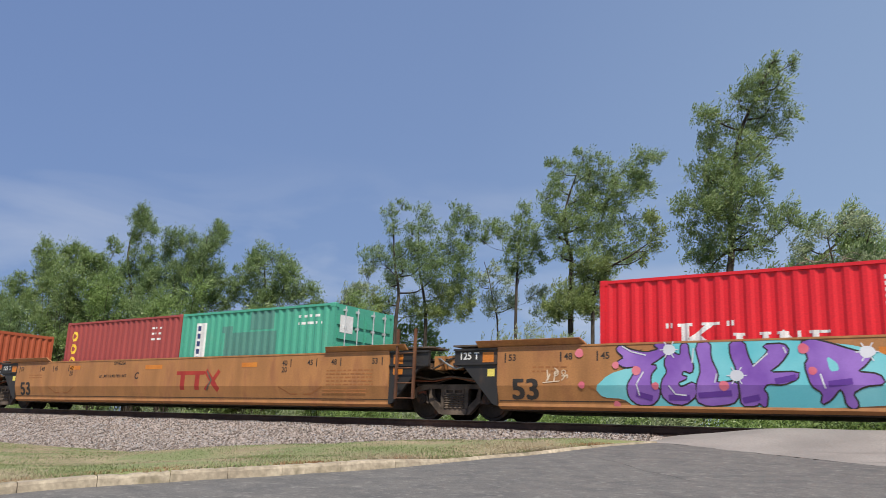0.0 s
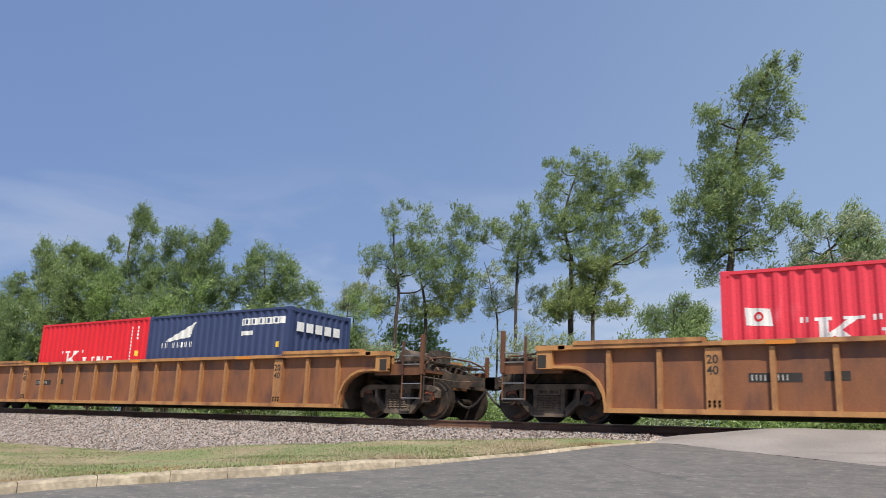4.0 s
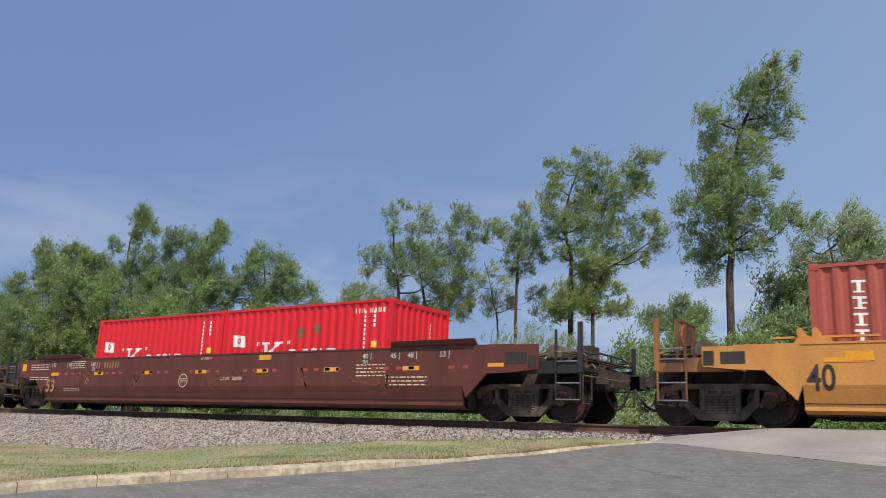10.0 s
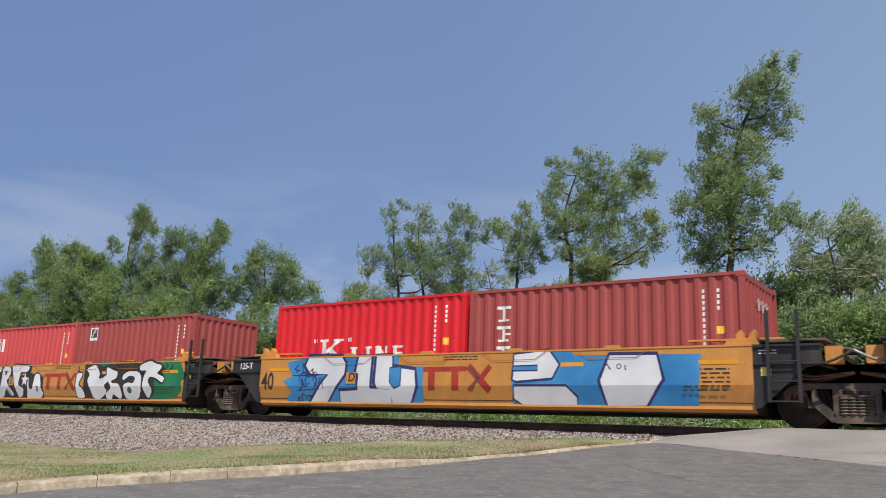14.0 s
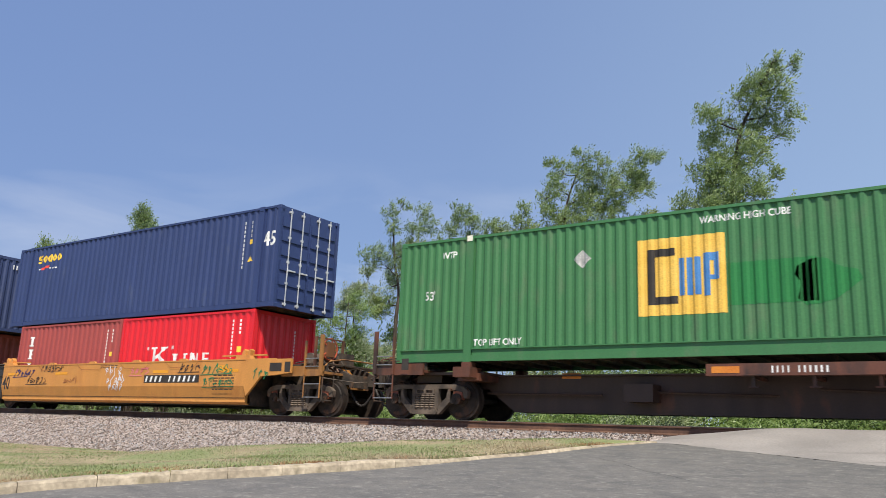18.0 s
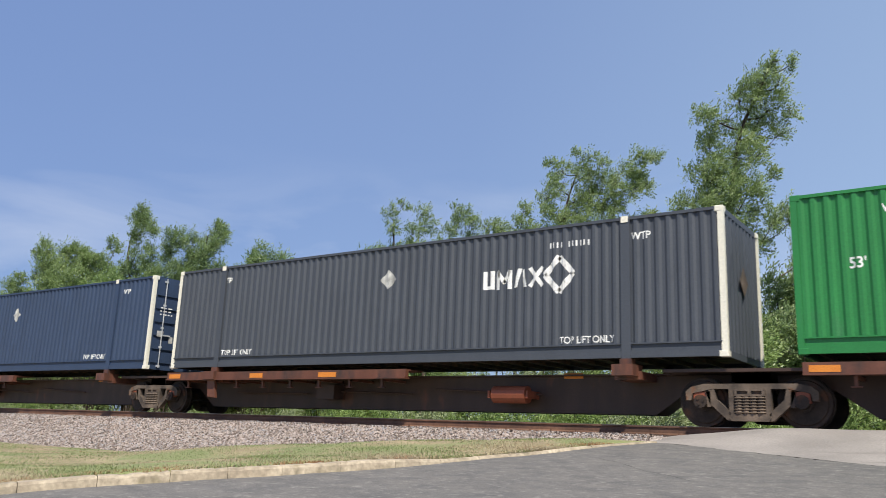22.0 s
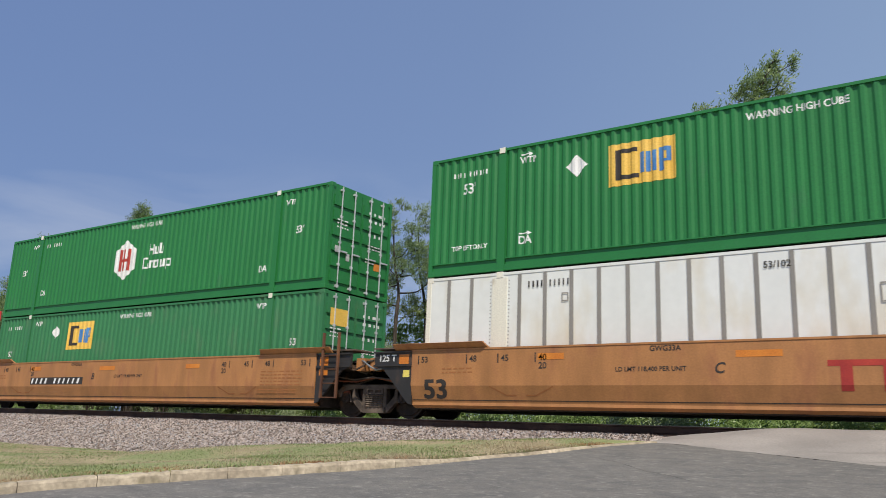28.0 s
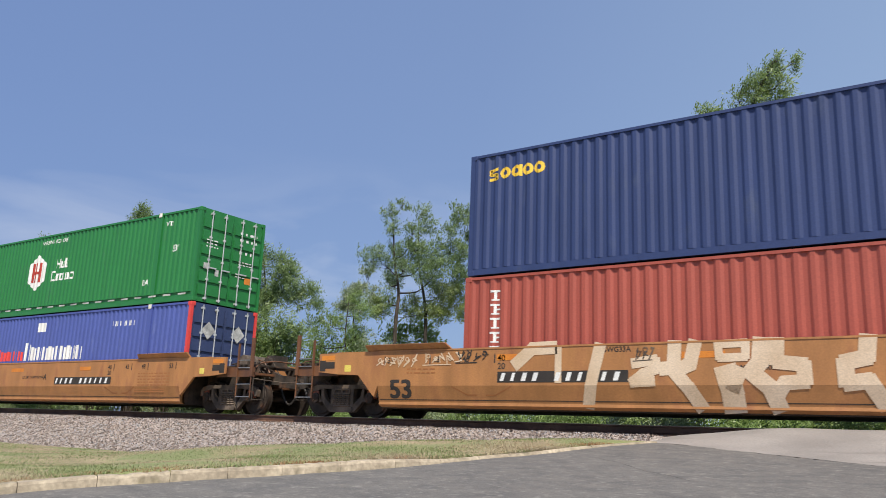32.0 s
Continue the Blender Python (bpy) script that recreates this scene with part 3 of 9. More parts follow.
# ---- trees and bushes ----
TREES = []


def tuft(rng, c, axis, normal, length, n, size, V, F):
    """A twig's worth of leaves: strung along one axis, all turned much the same way."""
    side = axis.cross(normal).normalized()
    lift = side.cross(axis).normalized()
    for k in range(n):
        t = (k + rng.random()) / n
        sway = 1 if k % 2 else -1
        p = c + axis * length * t + side * rng.gauss(0, 0.05) * size / 0.1 + lift * rng.gauss(0, 0.04) * size / 0.1
        a = (axis * 0.9 + side * sway * rng.uniform(0.1, 0.9) + lift * rng.gauss(-0.1, 0.3)).normalized()
        f = (normal + Vector((rng.gauss(0, 0.32), rng.gauss(0, 0.32), rng.gauss(0, 0.32)))).normalized()
        s = a.cross(f).normalized()
        L, w = size * rng.uniform(0.7, 1.4), size * rng.uniform(0.15, 0.27)
        n0 = len(V)
        V += [p, p + a * L * 0.45 + s * w, p + a * L, p + a * L * 0.45 - s * w]
        F.append((n0, n0 + 1, n0 + 2, n0 + 3))


def leaf_cloud(rng, blobs, density, size, V, F, wind=0.55, core=1.0):
    """Tufts of leaves over uneven clumps, streaming with the wind, and a thin dark filling inside."""
    for cx, cy, cz, r in blobs:
        mid = Vector((cx, cy, cz))
        for _ in range(int(core * 9 * (r / 0.4) ** 2)):
            d = Vector((rng.gauss(0, 1), rng.gauss(0, 1), rng.gauss(0, 1))).normalized() * r * rng.uniform(0.0, 0.75)
            ax = Vector((rng.gauss(0.3, 0.6), rng.gauss(0, 0.6), rng.gauss(0, 0.6))).normalized()
            tuft(rng, mid + d, ax, Vector((rng.gauss(0.2, 0.6), rng.gauss(-0.5, 0.6), 0.7)).normalized(), 0.3, 5, size * 1.25, V, F)
        for _ in range(max(8, int(density * 38 * (r / 0.4) ** 2))):
            d = Vector((rng.gauss(0, 1), rng.gauss(0, 1), rng.gauss(0.12, 1))).normalized()
            q = r * (rng.uniform(0.35, 1.0) if rng.random() < 0.84 else rng.uniform(1.0, 1.4))
            axis = (d * 0.55 + Vector((wind, rng.uniform(-0.3, 0.3), rng.uniform(-0.15, 0.75)))).normalized()
            normal = (d * 0.45 + Vector((0.3, -0.62, 0.62)) + Vector((rng.gauss(0, 0.3), rng.gauss(0, 0.3), rng.gauss(0, 0.3)))).normalized()
            ln = rng.uniform(0.18, 0.42) * (size / 0.1) * (1.0 if q < r else 1.3)
            tuft(rng, mid + d * q - axis * ln * 0.4, axis, normal, ln, rng.randint(9, 15), size, V, F)


def tree(x, y, trunk, blobs, leaf, label, density=1.0, size=1.0, thick=0.15, seed=1, gz=None):
    """A tapered, bent trunk; limbs that branch from one clump to the next; and an uneven crown of leaf tufts."""
    rng = random.Random(seed)
    gz = ground_z(x, y) if gz is None else gz
    root = thing("tree", label, "tree", "trees behind the track", pose(x, y, gz))
    pts = [Vector((trunk[0][0], 0, -0.2))] + [Vector((a, rng.uniform(-0.12, 0.12), b - gz)) for a, b in trunk]
    bm = bmesh.new()
    thick *= 0.78
    fine = [Vector(p) for p in ray_curve([tuple(p) for p in pts], 4)]
    m = len(fine)
    for i in range(m - 1):
        rod(bm, fine[i], fine[i + 1], thick * (1 - 0.85 * i / m), 9, thick * (1 - 0.85 * (i + 1) / m))
    part("trunk", bm, M_BARK, root)
    full = [Vector((a + 0.06, rng.uniform(-0.35, 0.35) * min(1.5, 0.5 + r), b - 0.14 - gz)) for a, b, r in blobs]
    radii = [b[2] for b in blobs]
    nodes = [(p, thick * (1 - 0.8 * i / m)) for i, p in enumerate(fine) if i > m * 0.3]
    todo = sorted(range(len(full)), key=lambda i: min((full[i] - p).length for p, _ in nodes))
    for i in todo:
        c, r = full[i], radii[i]
        best, bt = min(nodes, key=lambda q: (q[0] - c).length + (1.2 if q[0].z > c.z - 0.1 else 0))
        t0 = min(bt * 0.7, thick * 0.4)
        bend = best.lerp(c, 0.55) + Vector((rng.uniform(-0.12, 0.12), rng.uniform(-0.15, 0.15), -0.12 * (c - best).length))
        bm = bmesh.new()
        line = ray_curve([tuple(best), tuple(bend), tuple(c)], 3)
        for k, (a, b) in enumerate(zip(line, line[1:])):
            rod(bm, a, b, t0 * (1 - 0.11 * k), 6, t0 * (1 - 0.11 * (k + 1)))
        for _ in range(6):
            e = c + Vector((rng.uniform(-0.6, 1.1), rng.uniform(-1, 1), rng.uniform(-0.5, 1))) * r
            rod(bm, c.lerp(bend, rng.random() * 0.7), e, max(0.008, t0 * 0.3), 4, 0.004)
        part("limb", bm, M_BARK, root)
        nodes.append((c, t0 * 0.5))
    clumps = []
    for c, r in zip(full, radii):
        clumps.append((c.x, c.y, c.z, r * 0.82))
        for _ in range(3):
            d = Vector((rng.gauss(0, 1), rng.gauss(0, 1), rng.gauss(0, 1))).normalized() * r * 0.85
            clumps.append((c.x + d.x, c.y + d.y * 1.3, c.z + d.z, r * rng.uniform(0.36, 0.55)))
    V, F = [], []
    leaf_cloud(rng, clumps, density * 1.25, 0.086 * size, V, F, core=0.9 * density)
    me = bpy.data.meshes.new("crown")
    me.from_pydata(V, [], F)
    me.materials.append(leaf)
    crown = part("crown", me, None, root)
    TREES.append((crown, seed))
    return root


tree(-6.91, 9, [(-0.09, 4.35), (0.0, 5.48), (-0.01, 6.42), (0.15, 8.0), (0.47, 9.59), (1.07, 10.8), (1.56, 11.69)],
     [(1.53, 11.93, 0.23), (1.21, 11.55, 0.42), (2.05, 11.74, 0.2), (1.09, 11.13, 0.52), (1.68, 11.05, 0.39), (0.46, 10.71, 0.58), (1.26, 10.43, 0.57), (1.97, 10.08, 0.28), (-0.29, 10.07, 0.64), (0.62, 9.67, 0.73), (1.51, 9.56, 0.41), (-0.73, 9.48, 0.48), (-0.02, 8.9, 0.78), (0.98, 8.73, 0.51), (-0.92, 8.39, 0.58), (-0.16, 7.83, 0.83), (0.74, 7.7, 0.61), (-1.33, 7.45, 0.53), (-0.6, 7.13, 0.73), (0.31, 6.91, 0.82), (1.27, 6.69, 0.6), (1.83, 6.62, 0.44), (-1.46, 6.59, 0.42), (-0.84, 6.19, 0.62), (0.18, 6.19, 0.71), (0.85, 5.96, 0.45), (-1.17, 5.58, 0.47), (-0.5, 5.52, 0.46), (-0.88, 5.03, 0.36), (1.29, 8.15, 0.25)],
     L_MID, "tall wind-bent green tree with a forked dark trunk", thick=0.17, seed=11)
tree(-12.7, 9.5, [(0.01, 3.77), (0.0, 5.4), (-0.0, 6.12), (-0.18, 6.98), (-0.12, 8.04), (0.32, 9.37)],
     [(0.44, 9.96, 0.29), (0.32, 9.27, 0.46), (0.38, 8.56, 0.51), (-0.54, 9.62, 0.32), (-0.95, 9.97, 0.21), (-0.89, 9.23, 0.37), (-0.42, 8.78, 0.42), (-1.06, 8.65, 0.32), (1.21, 9.5, 0.34), (1.15, 8.82, 0.43), (1.69, 8.58, 0.4), (2.22, 9.02, 0.4), (2.7, 9.36, 0.39), (3.06, 9.51, 0.27), (2.42, 8.32, 0.34), (1.74, 7.84, 0.3), (0.16, 8.0, 0.51), (-0.47, 7.7, 0.44), (0.38, 7.23, 0.51), (1.04, 7.57, 0.45), (0.93, 6.86, 0.5), (1.68, 6.83, 0.44), (2.25, 6.71, 0.39), (1.57, 6.18, 0.54), (0.82, 6.15, 0.5), (2.19, 6.02, 0.34), (-0.4, 7.0, 0.36), (2.83, 8.46, 0.29), (2.72, 7.46, 0.24),
      (-0.9, 7.9, 0.42), (-0.95, 7.25, 0.36), (-0.1, 7.45, 0.45), (0.75, 8.1, 0.42), (1.3, 8.2, 0.4), (0.8, 9.2, 0.36), (0.1, 6.5, 0.42), (0.4, 5.75, 0.5), (1.1, 5.6, 0.46), (-0.45, 6.35, 0.32), (1.6, 7.4, 0.36), (2.0, 7.3, 0.3), (1.9, 9.3, 0.34), (2.5, 8.75, 0.4), (1.5, 8.9, 0.34)],
     L_MID, "wind-blown green tree with several crowns", thick=0.15, seed=12)
tree(-11.64, 9.2, [(-0.06, 3.49), (0.0, 4.86), (0.53, 5.52), (1.35, 5.84), (1.95, 6.27)],
     [(-0.43, 5.6, 0.4), (0.21, 5.69, 0.39), (-1.08, 4.94, 0.6), (-0.53, 4.65, 0.59), (-1.35, 4.4, 0.5), (-0.32, 4.24, 0.49), (0.0, 5.01, 0.39), (0.73, 4.81, 0.27), (1.03, 4.35, 0.24), (0.41, 4.2, 0.34), (-1.51, 4.06, 0.4), (2.0, 6.26, 0.27), (1.65, 5.91, 0.21), (2.2, 6.73, 0.28), (2.06, 7.14, 0.24), (0.72, 4.13, 0.24)],
     L_SUN, "leaning leafy tree with a bent limb and bare twigs", thick=0.10, seed=25, density=1.5)
tree(-15.51, 10.5, [(0.04, 3.82), (0.0, 5.8), (0.05, 6.92), (0.15, 8.05)],
     [(0.32, 8.51, 0.27), (0.05, 8.06, 0.37), (0.52, 7.87, 0.36), (-0.19, 7.52, 0.42), (0.44, 7.33, 0.44), (0.97, 7.22, 0.3), (-0.3, 6.93, 0.37), (0.21, 6.77, 0.42), (0.73, 6.83, 0.35), (-0.27, 6.39, 0.35), (0.24, 6.21, 0.31), (-0.13, 6.01, 0.26), (-0.72, 7.9, 0.37), (-1.35, 7.99, 0.38), (-1.7, 7.54, 0.25), (-0.97, 7.66, 0.23), (1.07, 6.6, 0.22)],
     L_MID, "slim green tree with a bare trunk", thick=0.10, seed=13)
tree(-20.93, 10, [(0.03, 3.87), (0.0, 5.41), (-0.32, 6.9), (-0.52, 8.66)],
     [(-0.55, 9.07, 0.37), (-0.41, 8.37, 0.36), (0.9, 9.01, 0.36), (1.1, 8.32, 0.45), (0.66, 7.97, 0.38), (-0.1, 9.39, 0.22), (3.2, 8.59, 0.44), (2.72, 8.37, 0.38), (3.58, 8.17, 0.27), (2.61, 7.87, 0.38), (3.3, 7.67, 0.37), (-1.7, 7.12, 0.43), (-1.17, 7.29, 0.37), (-0.56, 7.39, 0.46), (0.25, 7.43, 0.5), (1.0, 7.24, 0.53), (1.79, 7.3, 0.52), (2.64, 7.16, 0.52), (3.4, 7.02, 0.4), (-0.69, 6.66, 0.51), (0.22, 6.6, 0.5), (1.18, 6.58, 0.56), (2.11, 6.62, 0.52), (3.01, 6.48, 0.48), (-0.8, 6.02, 0.46), (1.65, 5.95, 0.55), (2.63, 5.87, 0.55), (3.44, 5.81, 0.4), (-0.59, 5.27, 0.45)],
     L_DARK, "broad leafy tree with uneven crown", thick=0.13, seed=14)
tree(-19.75, 10.3, [(0.08, 3.86), (0.0, 5.27), (-0.28, 6.36), (-0.5, 8.22)],
     [(-2.38, 4.93, 0.51), (-0.8, 5.26, 0.33), (0.5, 5.35, 0.56), (1.48, 5.29, 0.51), (0.81, 4.69, 0.55), (0.03, 4.68, 0.44), (2.02, 5.19, 0.39), (-3.55, 6.76, 0.31), (-1.23, 4.86, 0.36), (1.78, 4.58, 0.45)],
     L_SUN, "leafy green tree beneath a taller one", thick=0.12, seed=26, density=1.4)
tree(-17.37, 12, [(0.1, 3.86), (0.0, 5.03), (-0.38, 6.25), (-0.54, 6.87)],
     [(-0.53, 6.63, 0.43), (-0.65, 6.03, 0.43), (0.03, 6.22, 0.35), (-0.22, 5.52, 0.47), (0.46, 5.48, 0.35), (-0.62, 5.19, 0.42), (0.2, 5.02, 0.42), (1.71, 5.39, 0.34), (1.85, 4.87, 0.41), (2.54, 4.94, 0.31), (2.16, 5.54, 0.25), (0.87, 4.98, 0.29)],
     L_PALE, "thin pale-leaved tree with bare stems", thick=0.06, seed=15, density=0.5)
tree(-25.14, 12, [(0.11, 3.9), (0.0, 5.22), (0.11, 6.02)],
     [(-0.24, 6.04, 0.53), (0.61, 6.25, 0.42), (-0.75, 5.73, 0.43), (1.16, 5.68, 0.47), (0.33, 5.47, 0.47), (-1.0, 5.55, 0.35)],
     L_PALE, "pale-leaved young tree in the scrub", thick=0.07, seed=27, density=1.2)
tree(-29.95, 11, [(0.21, 3.69), (0.0, 5.35), (-0.14, 6.48), (-0.39, 7.64)],
     [(-0.59, 8.45, 0.4), (-1.35, 8.02, 0.54), (0.46, 7.99, 0.46), (1.29, 7.57, 0.45), (-0.47, 7.48, 0.67), (-1.67, 7.29, 0.6), (0.77, 7.09, 0.66), (1.9, 6.86, 0.57), (2.6, 6.26, 0.51), (-2.24, 6.85, 0.6), (-0.75, 6.5, 0.73), (0.67, 6.26, 0.71), (1.88, 6.04, 0.65), (3.03, 5.66, 0.42), (-2.8, 6.31, 0.6), (-1.47, 5.83, 0.59), (0.17, 5.55, 0.62)],
     L_DARK, "rounded dense green tree", thick=0.14, size=1.2, seed=16)
tree(-33.7, 10, [(0.41, 3.69), (0.0, 5.99), (-0.24, 7.47), (0.08, 9.22)],
     [(0.39, 9.63, 0.49), (0.85, 9.85, 0.32), (-0.01, 9.05, 0.55), (0.92, 8.98, 0.46), (0.16, 8.29, 0.61), (0.92, 7.59, 0.46), (-0.81, 8.53, 0.48), (-2.21, 9.34, 0.63), (-1.3, 9.4, 0.49), (-2.96, 8.89, 0.57), (-1.64, 8.31, 0.62), (-0.12, 7.28, 0.61), (-1.02, 7.35, 0.67), (-2.28, 7.76, 0.62), (1.04, 6.75, 0.54), (-0.44, 6.28, 0.52), (-2.38, 6.96, 0.56), (-1.71, 6.07, 0.56), (0.97, 5.86, 0.54)],
     L_DARK, "dense dark green tree", thick=0.15, size=1.25, seed=17)
tree(-40.37, 10.5, [(0.52, 3.95), (0.0, 6.49), (-0.81, 9.15), (-0.18, 11.24)],
     [(0.03, 11.8, 0.39), (-0.46, 11.31, 0.49), (0.42, 11.13, 0.42), (0.17, 10.53, 0.58), (1.21, 10.5, 0.38), (-0.37, 10.23, 0.42), (0.94, 9.27, 0.51), (-0.01, 9.1, 0.45), (-0.94, 8.47, 0.68), (0.97, 8.3, 0.72), (2.09, 7.73, 0.65), (0.07, 7.41, 0.79), (1.74, 6.97, 0.71), (-1.27, 7.51, 0.74), (2.71, 8.37, 0.58), (2.6, 6.29, 0.64), (0.85, 6.09, 0.65), (-0.76, 6.34, 0.67), (-2.84, 10.33, 0.25), (-2.7, 9.8, 0.4), (-2.96, 8.98, 0.55), (-2.15, 8.07, 0.68), (-2.51, 6.94, 0.75), (-3.86, 6.69, 0.63)],
     L_DARK, "tall dense dark green tree", thick=0.16, size=1.3, seed=18)
tree(-45.14, 10, [(0.57, 3.39), (0.0, 6.04), (-0.83, 7.61), (-2.62, 9.23)],
     [(-3.89, 10.12, 0.67), (-4.7, 9.29, 0.49), (-2.73, 9.29, 0.62), (-1.37, 9.73, 0.61), (-0.12, 9.74, 0.55), (0.78, 9.14, 0.55), (-0.83, 8.77, 0.71), (-2.18, 8.37, 0.65), (-3.89, 8.68, 0.58), (0.48, 8.49, 0.63), (1.52, 8.91, 0.54), (1.73, 8.0, 0.54), (-6.18, 8.45, 0.43), (-2.95, 7.55, 0.72), (-0.22, 7.53, 0.55), (-0.91, 6.73, 0.77), (-4.75, 7.15, 0.74), (-6.84, 7.46, 0.68), (-8.54, 8.26, 0.51), (-8.49, 7.2, 0.69), (-6.51, 6.36, 0.82), (-2.58, 6.14, 0.78), (0.99, 6.11, 0.75)],
     L_MID, "dense green tree at the row's end", thick=0.16, size=1.4, seed=19)
tree(-4.87, 12, [(0.03, 4.7), (0.0, 5.78), (0.52, 6.28), (0.94, 6.89)],
     [(-0.23, 7.02, 0.43), (-0.56, 6.5, 0.33), (0.76, 7.02, 0.37), (1.11, 7.25, 0.42), (0.72, 6.37, 0.48), (1.2, 6.53, 0.47), (1.46, 6.77, 0.31), (0.88, 5.92, 0.42), (0.1, 5.88, 0.32), (1.51, 6.18, 0.26), (-0.9, 5.81, 0.38), (0.45, 6.73, 0.27), (-0.3, 5.81, 0.32), (1.25, 5.78, 0.36)],
     L_MID, "leafy green tree with pale dead twigs", thick=0.12, seed=21)
tree(-13.3, 22, [(0.0, 3.54), (-0.01, 5.45), (0.08, 6.56)],
     [(-0.08, 5.73, 1.05), (-1.0, 5.44, 0.72), (0.96, 5.62, 0.7), (0.16, 6.55, 0.44), (0.17, 4.89, 0.98)],
     L_DARK, "distant rounded green tree", thick=0.12, size=1.2, seed=20)
tree(-21.8, 8, [(0.0, 1.92), (-0.06, 3.27), (0.05, 4.88)],
     [(0.1, 4.99, 0.41), (0.68, 4.43, 0.45), (-0.79, 3.95, 0.55), (0.16, 3.49, 0.68), (-1.67, 3.33, 0.56)],
     L_BUSH, "young bushy green tree", thick=0.07, seed=22)
dead = tree(-3.9, 9.6, [(0.0, 2.2), (-0.1, 4.2), (-0.3, 5.9)],
            [(-0.6, 6.2, 0.4), (0.3, 6.5, 0.45), (0.9, 6.2, 0.4), (-1.2, 5.6, 0.4), (0.2, 5.2, 0.55), (1.1, 5.0, 0.5), (-0.8, 4.4, 0.5), (0.5, 4.0, 0.6)],
            L_PALE, "sparse pale-leaved tree with dead grey branches", density=0.55, thick=0.09, seed=24)
for k in range(9):
    rk = random.Random(k + 60)
    bm = bmesh.new()
    p = Vector((-1.6 + 0.35 * k, -0.5, 5.7 + rk.uniform(-0.4, 0.4)))
    pts = [p]
    for _ in range(5):
        p = p + Vector((rk.uniform(0.1, 0.4), rk.uniform(-0.1, 0.1), rk.uniform(-0.18, 0.22)))
        pts.append(p)
    for i, (a, b) in enumerate(zip(pts, pts[1:])):
        rod(bm, a, b, 0.024 * (1 - 0.15 * i), 5, 0.02 * (1 - 0.17 * i))
        rod(bm, b, b + Vector((rk.uniform(0, 0.35), rk.uniform(-0.1, 0.1), rk.uniform(-0.35, 0.3))), 0.01, 4, 0.004)
    part("dead_branch", bm, M_TWIG, dead, "grey dead branch")


def bush(x, y, w, h, leaf, seed, density=0.9, size=0.10, core=1.0, label="leafy green scrub bush"):
    rng = random.Random(seed)
    gz = ground_z(x, y)
    root = thing("bush", label, "bush", "scrub behind the track", pose(x, y, gz))
    blobs = []
    for _ in range(max(5, int(w * h * 2.2))):
        r = rng.uniform(0.35, 0.7) * min(1.1, h)
        blobs.append((rng.uniform(-w, w), rng.uniform(-0.6, 0.6), rng.uniform(0.15, 1) * h * (1 - 0.2 * rng.random()), r))
    bm = bmesh.new()
    for b in blobs:
        rod(bm, (b[0] * 0.12, 0, -0.1), b[:3], 0.025, 5, 0.01)
    part("stem", bm, M_BARK, root)
    V, F = [], []
    leaf_cloud(rng, blobs, density, size, V, F, core=core)
    me = bpy.data.meshes.new("foliage")
    me.from_pydata(V, [], F)
    me.materials.append(leaf)
    part("foliage", me, None, root)


def build_scrub():
    rng = random.Random(77)
    x = -62.0
    while x < 6:
        bush(x, rng.uniform(4.0, 5.6), rng.uniform(0.9, 1.5), rng.uniform(0.5, 0.95) + 0.35 * ease(-16, -10, x), rng.choice((L_BUSH, L_MID, L_BUSH, L_PALE)), int(x * 10) + 5000)
        x += rng.uniform(1.3, 2.1)
    x = -66.0
    while x < -20:
        tall = 4.0 + 4.0 * ease(-23, -36, x)
        bush(x, rng.uniform(7.5, 10.0), rng.uniform(1.5, 2.2), rng.uniform(0.8, 1.15) * tall, rng.choice((L_DARK, L_MID, L_DARK, L_BUSH)), int(x * 10) + 9000, density=0.5, size=0.14, core=0.6, label="tall dense green thicket of saplings")
        x += rng.uniform(1.7, 2.5)
    x = -68.0
    while x < -21:
        bush(x, rng.uniform(11.0, 13.0), 2.3, (4.6 + 1.8 * ease(-26, -38, x)) * rng.uniform(0.8, 1.1), rng.choice((L_DARK, L_MID, L_BUSH)), int(x * 10) + 12000, density=0.4, size=0.17, core=0.6, label="dense green saplings behind the others")
        x += rng.uniform(3.0, 4.0)
    for x, h in ((-22.5, 2.6), (-20.2, 2.4), (-17.6, 2.2), (-15.6, 2.4), (-13.6, 3.2), (-12.4, 2.6), (-11.2, 3.0), (-10.0, 3.7), (-8.8, 4.1), (-7.7, 3.5), (-6.6, 3.7), (-5.6, 4.4), (-4.6, 4.8), (-3.5, 5.0), (-2.3, 4.8), (-1.0, 4.6), (0.3, 4.4), (1.6, 4.4)):
        bush(x, rng.uniform(7.0, 9.5), 1.25, h, rng.choice((L_MID, L_BUSH, L_DARK)), int(x * 10) + 7000, density=0.9, size=0.105, core=1.0, label="tall green thicket behind the track")
    for x, h in ((-6.0, 5.6), (-5.2, 6.4), (-4.2, 6.8), (-3.0, 7.0), (-1.8, 7.0), (-0.6, 6.8), (0.8, 6.4)):
        bush(x, 10.8, 1.0, h, rng.choice((L_MID, L_DARK)), int(x * 10) + 6100, density=0.9, size=0.12, core=1.4, label="tall dense green thicket behind the crossing")
    for x, y, h in ((-20.5, 8.6, 4.2), (-18.3, 9.4, 3.6), (-16.2, 8.4, 3.8), (-14.6, 9.0, 4.4), (-13.0, 8.2, 4.6), (-12.2, 8.8, 5.0), (-11.4, 9.4, 3.4), (-6.9, 10.5, 3.9), (-5.2, 10.2, 4.8), (-3.4, 10.6, 5.2), (-1.8, 10.2, 5.0)):
        bush(x, y, 0.8, h, rng.choice((L_PALE, L_MID, L_PALE)), int(x * 10) + 4000, density=0.6, size=0.09, core=0.3, label="pale-leaved saplings with thin stems")


build_scrub()

